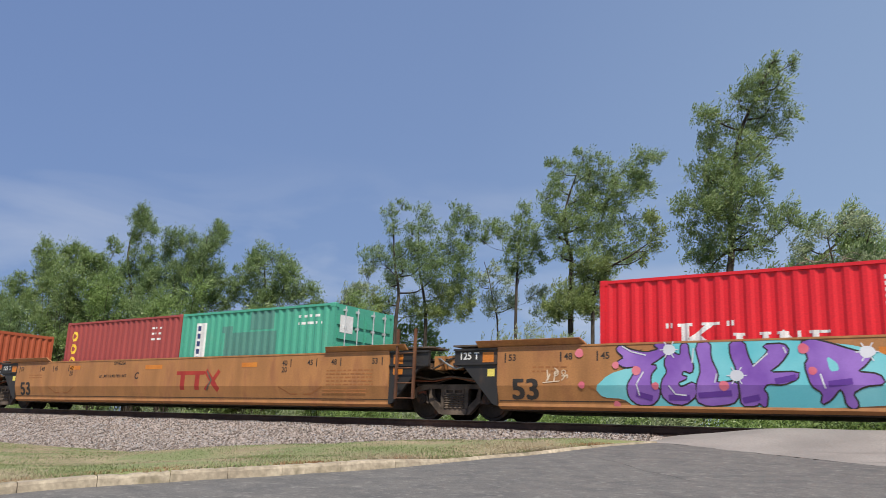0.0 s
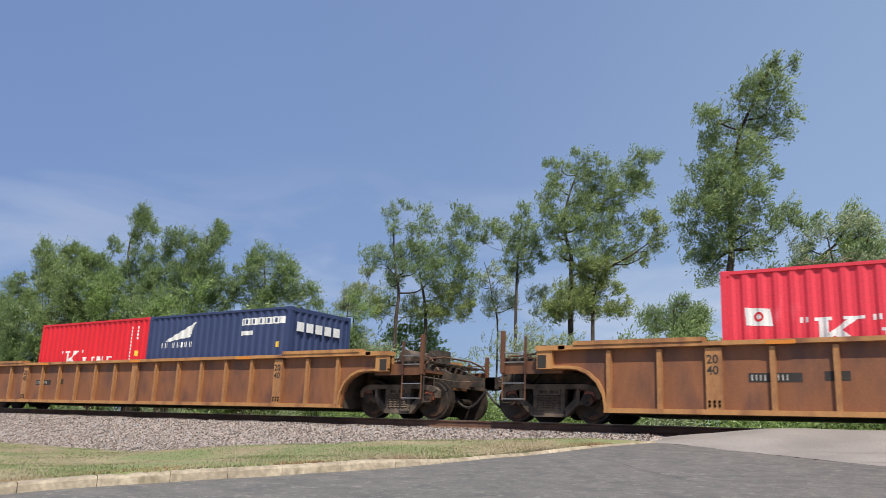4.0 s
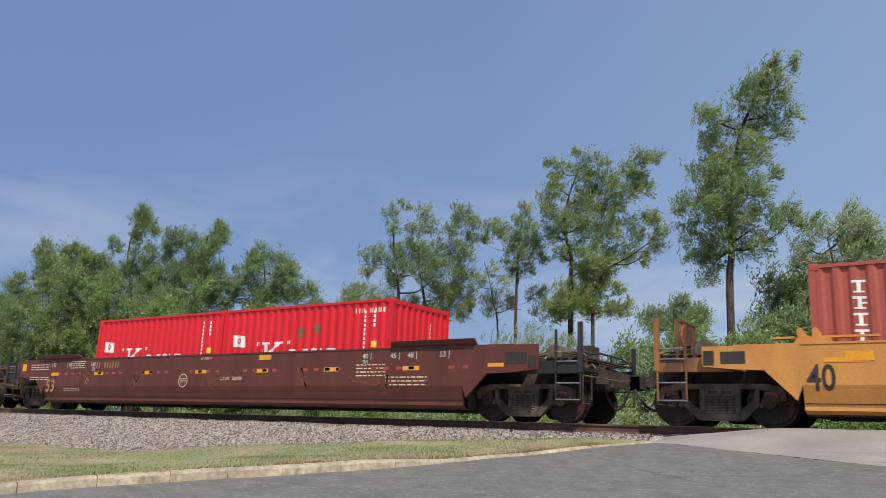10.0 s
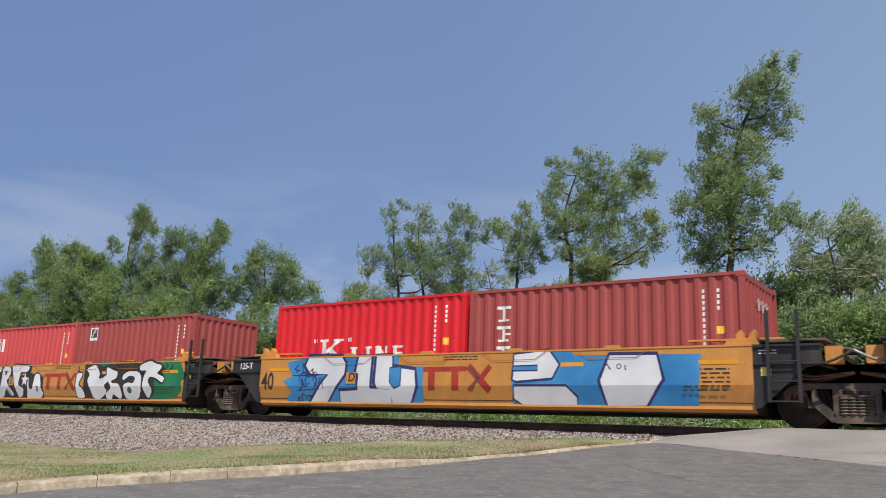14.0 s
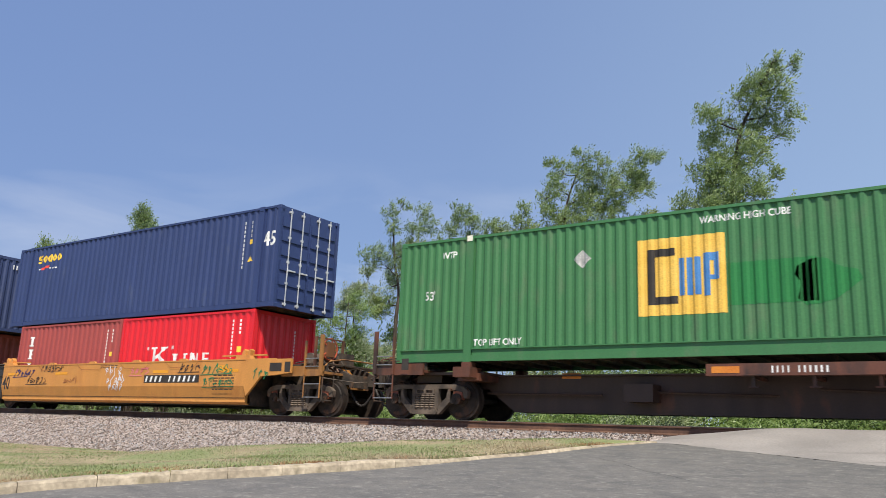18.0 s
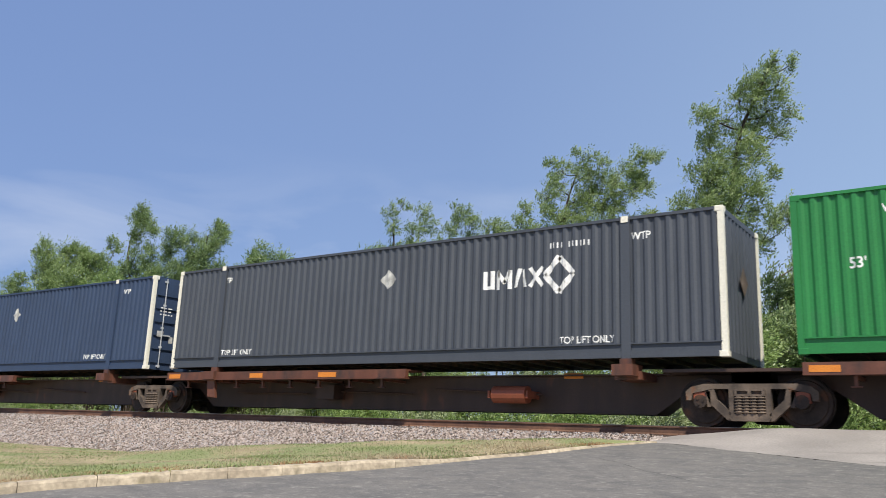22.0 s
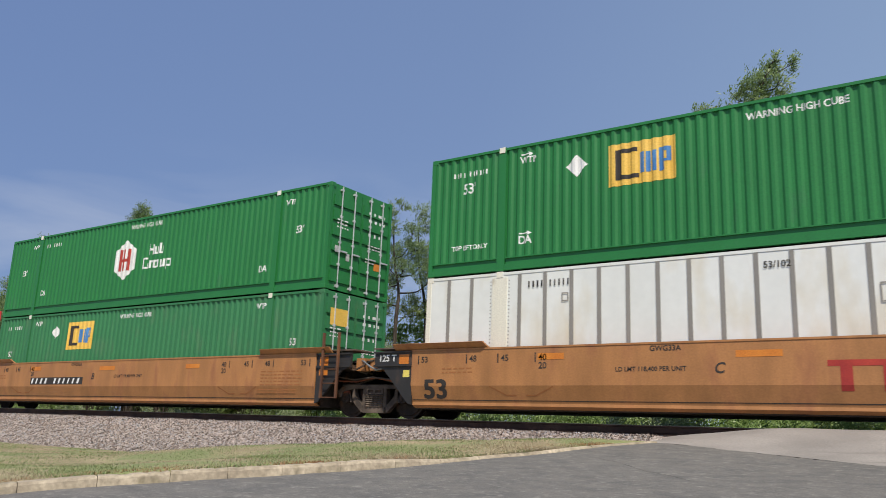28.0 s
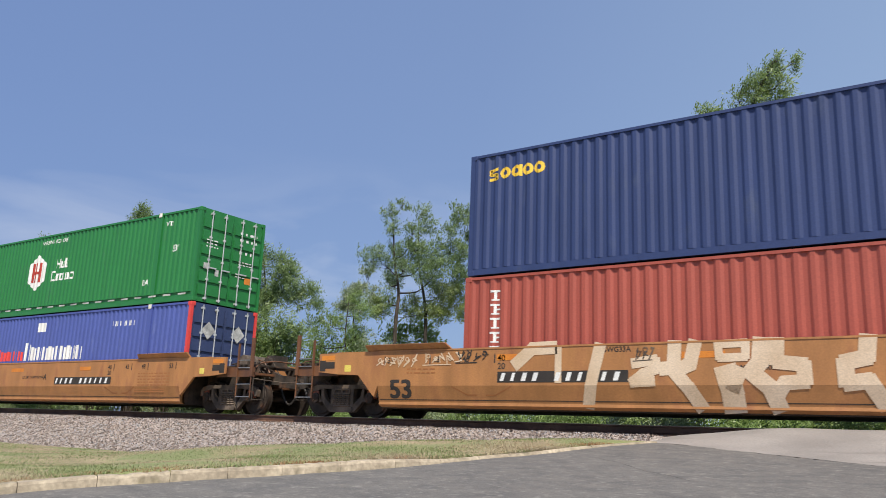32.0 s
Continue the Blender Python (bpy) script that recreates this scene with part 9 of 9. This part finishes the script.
    band(car, [(1.84, 1.32), (2.06, 1.13), (2.53, 1.33)], 0.24, M_PINK, 1.5902, M_INK)
    band(car, [(1.87, 1.34), (2.09, 1.15), (2.56, 1.35)], 0.053, M_SPALE, 1.5908)
    band(car, [(1.79, 1), (2.12, 1.04), (2.54, 1.15)], 0.14, M_SROSE, 1.5911, M_INK)
    band(car, [(1.82, 1.02), (2.15, 1.06), (2.57, 1.17)], 0.031, M_SWHITE, 1.5917)
    band(car, [(2.28, 0.95), (2.76, 0.68), (3.37, 0.35)], 0.24, M_PINK, 1.5920, M_INK)
    band(car, [(2.31, 0.97), (2.79, 0.7), (3.4, 0.37)], 0.053, M_SPALE, 1.5926)
    band(car, [(2.55, 0.77), (3.02, 0.41)], 0.14, M_SROSE, 1.5929, M_INK)
    band(car, [(2.58, 0.79), (3.05, 0.43)], 0.031, M_SWHITE, 1.5935)
    band(car, [(2.72, 1.15), (2.96, 0.81), (3.36, 0.39)], 0.22, M_PINK, 1.5938, M_INK)
    band(car, [(2.75, 1.17), (2.99, 0.83), (3.39, 0.41)], 0.048, M_SPALE, 1.5944)
    band(car, [(3.26, 1.14), (2.96, 1.03), (2.9, 1.17)], 0.12, M_SROSE, 1.5947, M_INK)
    band(car, [(3.96, 1.13), (3.58, 1.13), (3.46, 0.89), (3.94, 0.89)], 0.2, M_PINK, 1.5956, M_INK)
    band(car, [(3.99, 1.15), (3.61, 1.15), (3.49, 0.91), (3.97, 0.91)], 0.044, M_SPALE, 1.5962)
    band(car, [(4.36, 0.72), (3.8, 0.76), (3.51, 0.55), (3.94, 0.38), (4.36, 0.4)], 0.22, M_SROSE, 1.5965, M_INK)
    band(car, [(4.39, 0.74), (3.83, 0.78), (3.54, 0.57), (3.97, 0.4), (4.39, 0.42)], 0.048, M_SWHITE, 1.5971)
    band(car, [(3.8, 0.51), (4.18, 0.61), (4.36, 0.51)], 0.16, M_PINK, 1.5974, M_INK)
    band(car, [(3.83, 0.53), (4.21, 0.63), (4.39, 0.53)], 0.035, M_SPALE, 1.5980)
    band(car, [(3.24, 0.5), (3.59, 0.7), (4.23, 0.77), (4.84, 0.68), (5.11, 0.35)], 0.2, M_SROSE, 1.5983, M_INK)
    band(car, [(3.27, 0.52), (3.62, 0.72), (4.26, 0.79), (4.87, 0.7), (5.14, 0.37)], 0.044, M_SWHITE, 1.5989)
    band(car, [(3.44, 0.64), (3.55, 0.37), (4.13, 0.42), (4.7, 0.55)], 0.18, M_PINK, 1.5992, M_INK)
    band(car, [(3.47, 0.66), (3.58, 0.39), (4.16, 0.44), (4.73, 0.57)], 0.040, M_SPALE, 1.5998)
    band(car, [(3.44, 1.18), (3.74, 1.19), (3.96, 1.03), (3.69, 0.88), (3.39, 0.97)], 0.16, M_SROSE, 1.6001, M_INK)
    band(car, [(3.47, 1.2), (3.77, 1.21), (3.99, 1.05), (3.72, 0.9), (3.42, 0.99)], 0.035, M_SWHITE, 1.6007)
    band(car, [(3.14, 0.37), (3.65, 0.34), (4.28, 0.34)], 0.14, M_PINK, 1.6010, M_INK)
    band(car, [(3.17, 0.39), (3.68, 0.36), (4.31, 0.36)], 0.031, M_SPALE, 1.6016)
    band(car, [(3.79, 0.46), (4.32, 0.57), (4.74, 0.6)], 0.1, M_SROSE, 1.6019, M_INK)
    scrawls(car, ((-4.0, 0.78, 0.5, M_INK), (-4.0, 0.62, 0.5, M_INK), (-4.0, 0.46, 0.6, M_INK), (-2.6, 1.28, 0.5, M_SWHITE)), 9)


def graffiti_white(car):
    painted(car, [(-6.26, 1.5), (-4.61, 1.48), (-1.85, 1.48), (-1.83, 1.17), (-1.04, 1.08), (-0.99, 0.33), (-6.09, 0.33)], M_SGREEN, 1.5720, rounds=0)
    painted(car, [(1.32, 1.48), (5.53, 1.46), (6.04, 1.46), (6.25, 1.14), (6.32, 1), (6.17, 0.86), (6.23, 0.65), (5.84, 0.33), (1.35, 0.33)], M_SGREEN, 1.5720)
    painted(car, [(-6.03, 1.38), (-4.72, 1.26), (-4.41, 1.45), (-3.28, 1.42), (-2.73, 1.37), (-1.82, 1.41), (-1.91, 1.17), (-1.03, 1.03), (-1.01, 0.33), (-2.47, 0.33), (-2.77, 0.33), (-5.89, 0.33)], M_INK, 1.5728, rounds=0)
    painted(car, [(1.32, 1.46), (2.01, 1.46), (2.29, 1.33), (3.13, 1.47), (3.92, 1.47), (4.24, 1.37), (4.71, 1.48), (5.27, 1.36), (5.48, 1.15), (4.93, 0.91), (4.97, 0.58), (4.68, 0.33), (1.35, 0.33)], M_INK, 1.5728, rounds=0)
    painted(car, [(-5.81, 1.31), (-4.99, 1.29), (-4.76, 1.17), (-4.82, 0.96), (-4.59, 0.81), (-4.42, 0.58), (-4.56, 0.35), (-4.87, 0.33), (-5.68, 0.33), (-5.68, 0.77)], M_SWHITE, 1.5755, M_INK, 0.05)
    painted(car, [(-4.65, 1.24), (-4.41, 1.4), (-3.8, 1.41), (-3.82, 1.23), (-4.19, 1.18), (-4.15, 1.09), (-3.89, 1.07), (-3.91, 0.9), (-4.13, 0.86), (-4.08, 0.72), (-3.64, 0.67), (-3.77, 0.45), (-3.6, 0.33), (-4.1, 0.33), (-4.38, 0.53), (-4.48, 0.86)], M_SWHITE, 1.5760, M_INK, 0.05)
    painted(car, [(-3.74, 1.41), (-3.24, 1.4), (-3.15, 1.22), (-3.24, 1.04), (-3.41, 0.9), (-2.83, 0.45), (-3.06, 0.37), (-3.39, 0.67), (-3.55, 0.34), (-3.8, 0.45), (-3.72, 0.86)], M_SWHITE, 1.5765, M_INK, 0.05)
    painted(car, [(-3.15, 1.48), (-1.93, 1.42), (-2.08, 1.2), (-2.51, 1.21), (-2.61, 0.76), (-2.21, 0.67), (-2.31, 0.41), (-2.56, 0.33), (-2.8, 0.72), (-3.01, 1.17)], M_SWHITE, 1.5770, M_INK, 0.05)
    painted(car, [(-1.99, 1.13), (-1.87, 0.63), (-1.65, 0.63), (-1.58, 1.14), (-1.29, 1.14), (-1.18, 0.89), (-1.11, 0.59), (-1, 0.51), (-1.15, 0.33), (-1.85, 0.33), (-2.07, 0.33), (-1.98, 0.54)], M_SWHITE, 1.5775, M_INK, 0.05)
    painted(car, [(0.92, 1.15), (1.29, 1.13), (1.03, 0.79), (1.31, 0.64), (1.43, 0.36), (0.95, 0.34), (0.91, 0.75)], M_SWHITE, 1.5780, M_INK, 0.05)
    painted(car, [(1.41, 1.26), (1.92, 1.41), (2.19, 1.13), (2.15, 0.94), (2.4, 0.98), (2.7, 1.16), (2.7, 0.9), (2.45, 0.75), (2.62, 0.56), (2.24, 0.33), (1.85, 0.35), (1.73, 0.64), (1.53, 0.91), (1.66, 1.1)], M_SWHITE, 1.5785, M_INK, 0.05)
    painted(car, [(2.49, 1.33), (2.91, 1.2), (3.13, 1.16), (3.08, 0.96), (2.82, 0.89), (2.87, 0.81), (3.17, 0.81), (3.29, 0.73), (3.38, 0.46), (3.29, 0.33), (3.08, 0.42), (2.91, 0.5), (2.83, 0.33), (2.56, 0.33), (2.51, 0.49), (2.87, 0.69), (2.6, 0.93)], M_SWHITE, 1.5790, M_INK, 0.06)
    painted(car, [(3.38, 1.04), (3.63, 1.17), (4.16, 1.16), (4.33, 0.99), (4.33, 0.62), (4.18, 0.33), (3.58, 0.33), (3.46, 0.54), (3.46, 0.77), (3.71, 0.84), (3.95, 0.8), (4.04, 0.99), (3.75, 1.05), (3.42, 0.88)], M_SWHITE, 1.5795, M_INK, 0.06)
    painted(car, [(4.18, 1.33), (4.4, 1.4), (4.71, 1.47), (4.9, 1.39), (5.23, 1.33), (5.23, 1.23), (5.02, 1.09), (5.44, 0.97), (5.33, 0.81), (5, 0.97), (4.72, 1.01), (4.63, 0.87), (4.88, 0.62), (4.65, 0.33), (4.39, 0.69), (4.43, 0.99), (4.55, 1.19), (4.24, 1.18)], M_SWHITE, 1.5800, M_INK, 0.06)
    painted(car, [(3.67, 0.61), (3.77, 0.69), (3.87, 0.6), (3.77, 0.52)], M_SGREEN, 1.5812, M_INK, 0.03)
    painted(car, [(-5.17, 1.08), (-5, 1.12), (-4.96, 1.01), (-5.12, 0.97)], M_INK, 1.5812)
    painted(car, [(-5.14, 0.72), (-4.86, 0.74), (-4.81, 0.6), (-5.07, 0.56)], M_INK, 1.5812)
    painted(car, [(-3.54, 1.27), (-3.39, 1.27), (-3.43, 1.12), (-3.54, 1.11)], M_INK, 1.5812)
    glints(car, [[(-2.51, 1.16), (-2.39, 1.11)], [(-2.49, 1.21), (-2.34, 1.15)], [(-3.39, 0.63), (-3.06, 0.34)], [(-3.3, 0.65), (-2.98, 0.38)], [(-2.09, 0.5), (-2.07, 0.31)], [(-1.41, 0.72), (-1.4, 0.57), (-1.32, 0.57), (-1.33, 0.72), (-1.41, 0.72)], [(0.96, 1.35), (0.97, 1.17)], [(1.03, 1.37), (1.04, 1.17)]], M_INK, 1.5816, 0.03)
    x, z, r = -2.18, 0.94, 0.24
    bm = bmesh.new()
    poly(bm, [(x + (r if k % 2 == 0 else r * 0.42) * math.sin(k * math.pi / 5), z + (r if k % 2 == 0 else r * 0.42) * math.cos(k * math.pi / 5)) for k in range(10)])
    tilt_mark(car, "sprayed_star", bm, M_SWHITE, 1.5818, "white sprayed star")
    bm = bmesh.new()
    rect(bm, -3.19, -2.88, 0.76, 1.05)
    side_mark(car, "marking_patch", bm, M_YELLOWCAR, 1.584)
    side_mark(car, "marking_unit", letters("E", -3.13, 0.82, 0.19, lean=0.15), M_INK, 1.587)
    scrawls(car, ((5.1, 1.3, 0.7, M_INK), (4.5, 0.95, 0.3, M_INK)), 12)


def graffiti_blue(car):
    painted(car, [(-5.28, 1.31), (-4.66, 1.41), (-4.28, 1.47), (-2.11, 1.44), (-1.65, 1.43), (-1.74, 0.33), (-5.23, 0.33), (-5.3, 0.43), (-5.06, 0.58), (-5.37, 0.85), (-5.05, 0.96)], M_SBLUE, 1.5720, rounds=0)
    painted(car, [(-1.91, 1.16), (-0.95, 1.15), (-0.95, 0.33), (-1.92, 0.33)], M_SBLUE, 1.5720, rounds=0)
    painted(car, [(1.38, 1.36), (2.7, 1.45), (2.79, 1.32), (5.35, 1.29), (5.25, 0.33), (1.36, 0.33)], M_SBLUE, 1.5720, rounds=0)
    painted(car, [(-4.5, 1.44), (-3.42, 1.42), (-3.29, 1.26), (-3.31, 1.01), (-3.9, 0.33), (-4.45, 0.33), (-3.83, 1), (-4.44, 1.03), (-4.61, 1.22)], M_SWHITE, 1.5750, M_SNAVY, 0.085, rounds=0)
    painted(car, [(-2.87, 1.41), (-2.48, 1.42), (-2.51, 0.66), (-1.89, 0.63), (-1.89, 0.33), (-3.45, 0.33), (-3.45, 0.59), (-2.88, 0.62), (-2.86, 1.01), (-2.94, 1.04)], M_SWHITE, 1.5756, M_SNAVY, 0.085, rounds=0)
    painted(car, [(-2.31, 1.42), (-1.86, 1.41), (-1.84, 1.15), (-1.19, 1.07), (-1.15, 0.71), (-1.34, 0.33), (-1.85, 0.33), (-1.92, 0.64), (-2.27, 0.66), (-2.34, 0.8)], M_SWHITE, 1.5762, M_SNAVY, 0.085, rounds=0)
    painted(car, [(-1.9, 1.13), (-1.59, 1.14), (-1.6, 0.73), (-1.77, 0.67), (-1.89, 0.8)], M_SBLUE, 1.5775, M_SNAVY, 0.03, rounds=0)
    painted(car, [(1.42, 1.36), (2.23, 1.43), (2.45, 1.14), (2.3, 0.88), (1.46, 0.82), (1.39, 0.85)], M_SWHITE, 1.5756, M_SNAVY, 0.05, rounds=0)
    painted(car, [(1.39, 1.11), (1.97, 1.12), (1.97, 1.04), (1.39, 1.04)], M_SBLUE, 1.5770, M_SNAVY, 0.03, rounds=0)
    painted(car, [(1.42, 0.7), (2.61, 0.7), (2.83, 0.48), (2.82, 0.33), (1.6, 0.33), (1.39, 0.46)], M_SWHITE, 1.5760, M_SNAVY, 0.05, rounds=0)
    painted(car, [(3.56, 1.3), (4.5, 1.29), (4.6, 0.84), (4.26, 0.35), (3.48, 0.33), (3.36, 0.82)], M_SWHITE, 1.5764, M_SNAVY, 0.07, rounds=0)
    scrawls(car, ((-5.0, 1.15, 0.7, M_SNAVY), (-4.85, 0.98, 0.7, M_SNAVY), (-4.8, 0.78, 0.8, M_SNAVY), (-4.9, 0.42, 0.5, M_SNAVY), (3.4, 1.1, 0.7, M_SNAVY)), 14)
    bm = bmesh.new()
    rect(bm, -3.24, -2.94, 0.77, 1.04)
    side_mark(car, "marking_patch", bm, M_YELLOWCAR, 1.584)
    side_mark(car, "marking_unit", letters("D", -3.18, 0.83, 0.2, lean=0.15), M_INK, 1.587)


def graffiti_pale(car):
    bm = bmesh.new()
    for k, (a, b) in enumerate(zip([(-4.54, 1.16), (-4.14, 1.48), (-3.64, 1.49)], [(-4.14, 1.48), (-3.64, 1.49)])):
        stroke(bm, [a, b], 0.27, -0.0004 * k)
    tilt_mark(car, "sprayed_stroke", bm, M_SPALE, 1.5725, "broad pale sprayed stroke")
    bm = bmesh.new()
    for k, (a, b) in enumerate(zip([(-3.54, 1.49), (-3.55, 0.81)], [(-3.55, 0.81)])):
        stroke(bm, [a, b], 0.15, -0.0004 * k)
    tilt_mark(car, "sprayed_stroke", bm, M_SPALE, 1.5729, "broad pale sprayed stroke")
    bm = bmesh.new()
    for k, (a, b) in enumerate(zip([(-2.63, 1.49), (-2.79, 0.9), (-2.92, 0.33)], [(-2.79, 0.9), (-2.92, 0.33)])):
        stroke(bm, [a, b], 0.25, -0.0004 * k)
    tilt_mark(car, "sprayed_stroke", bm, M_SPALE, 1.5733, "broad pale sprayed stroke")
    bm = bmesh.new()
    for k, (a, b) in enumerate(zip([(-1.94, 1.14), (-1.51, 1.2), (-1.51, 1.02), (-1.75, 0.94), (-1.97, 0.78), (-1.57, 0.8)], [(-1.51, 1.2), (-1.51, 1.02), (-1.75, 0.94), (-1.97, 0.78), (-1.57, 0.8)])):
        stroke(bm, [a, b], 0.2, -0.0004 * k)
    tilt_mark(car, "sprayed_stroke", bm, M_SPALE, 1.5737, "broad pale sprayed stroke")
    bm = bmesh.new()
    for k, (a, b) in enumerate(zip([(-1.13, 1.49), (-1.16, 1.04), (-1.37, 1.03)], [(-1.16, 1.04), (-1.37, 1.03)])):
        stroke(bm, [a, b], 0.26, -0.0004 * k)
    tilt_mark(car, "sprayed_stroke", bm, M_SPALE, 1.5741, "broad pale sprayed stroke")
    bm = bmesh.new()
    for k, (a, b) in enumerate(zip([(-0.75, 1.49), (-0.85, 1.1), (-1.15, 0.98), (-0.88, 0.66), (-0.68, 0.33)], [(-0.85, 1.1), (-1.15, 0.98), (-0.88, 0.66), (-0.68, 0.33)])):
        stroke(bm, [a, b], 0.26, -0.0004 * k)
    tilt_mark(car, "sprayed_stroke", bm, M_SPALE, 1.5745, "broad pale sprayed stroke")
    bm = bmesh.new()
    for k, (a, b) in enumerate(zip([(0.16, 1.47), (-0.33, 1.46), (-0.31, 1.21), (0.15, 1.22), (0.16, 1.47)], [(-0.33, 1.46), (-0.31, 1.21), (0.15, 1.22), (0.16, 1.47)])):
        stroke(bm, [a, b], 0.15, -0.0004 * k)
    tilt_mark(car, "sprayed_stroke", bm, M_SPALE, 1.5749, "broad pale sprayed stroke")
    bm = bmesh.new()
    for k, (a, b) in enumerate(zip([(-0.2, 0.98), (-0.11, 0.62), (-0.09, 0.33)], [(-0.11, 0.62), (-0.09, 0.33)])):
        stroke(bm, [a, b], 0.4, -0.0004 * k)
    tilt_mark(car, "sprayed_stroke", bm, M_SPALE, 1.5753, "broad pale sprayed stroke")
    bm = bmesh.new()
    for k, (a, b) in enumerate(zip([(0.05, 0.98), (-0.09, 0.66)], [(-0.09, 0.66)])):
        stroke(bm, [a, b], 0.25, -0.0004 * k)
    tilt_mark(car, "sprayed_stroke", bm, M_SPALE, 1.5757, "broad pale sprayed stroke")
    bm = bmesh.new()
    for k, (a, b) in enumerate(zip([(0.43, 1.49), (0.39, 1.12), (0.24, 0.95), (0.55, 0.67), (0.67, 0.33)], [(0.39, 1.12), (0.24, 0.95), (0.55, 0.67), (0.67, 0.33)])):
        stroke(bm, [a, b], 0.3, -0.0004 * k)
    tilt_mark(car, "sprayed_stroke", bm, M_SPALE, 1.5761, "broad pale sprayed stroke")
    bm = bmesh.new()
    for k, (a, b) in enumerate(zip([(0.69, 1.49), (0.67, 1.12), (1.11, 1.07), (1.12, 0.78), (0.79, 0.76), (0.64, 0.54)], [(0.67, 1.12), (1.11, 1.07), (1.12, 0.78), (0.79, 0.76), (0.64, 0.54)])):
        stroke(bm, [a, b], 0.25, -0.0004 * k)
    tilt_mark(car, "sprayed_stroke", bm, M_SPALE, 1.5765, "broad pale sprayed stroke")
    bm = bmesh.new()
    for k, (a, b) in enumerate(zip([(2.12, 1.49), (2.08, 1.17), (1.75, 1.1), (1.76, 0.75), (2.09, 0.79), (2.3, 0.4)], [(2.08, 1.17), (1.75, 1.1), (1.76, 0.75), (2.09, 0.79), (2.3, 0.4)])):
        stroke(bm, [a, b], 0.27, -0.0004 * k)
    tilt_mark(car, "sprayed_stroke", bm, M_SPALE, 1.5769, "broad pale sprayed stroke")
    scrawls(car, ((-8.3, 1.3, 1.2, M_SPALE), (-6.9, 1.35, 1.0, M_SPALE), (-1.9, 1.35, 0.4, M_FRAME), (-6.0, 1.38, 0.8, M_INK)), 31)


build_train()


# ---- what moves ----
def travelled(t):
    """Metres that the train has run since the middle of the clip; it rolls at about 11.1 m/s."""
    k = (t - 16) / 16
    return 16 * (11.1127 * k - 0.0593 * k ** 2 - 0.0032 * k ** 3 + 0.0275 * k ** 4 + 0.0019 * k ** 5)


def motions():
    times = [i * 1.0 for i in range(33)]
    for ob, u, z in MOVERS:
        walk(ob, [(t, pose(u - travelled(t), 0, z)) for t in times])
    first = WHEELS[0]
    walk(first, [(i / FPS, Matrix.Rotation(-travelled(i / FPS) / 0.46, 4, "Y")) for i in range(0, 32 * FPS + 1)])
    act, slot = first.animation_data.action, first.animation_data.action_slot
    for w in WHEELS[1:]:
        w.rotation_mode = "QUATERNION"
        w.animation_data_create()
        w.animation_data.action = act
        w.animation_data.action_slot = slot
    for crown, seed in TREES:
        walk(crown, [(i * 0.5, pose(0, 0, 0, 0.10 * math.sin(i * 0.9 + seed), 0.22 * math.sin(i * 1.1 + seed * 1.7) + 0.10 * math.sin(i * 2.3 + seed), 0)) for i in range(65)])


motions()
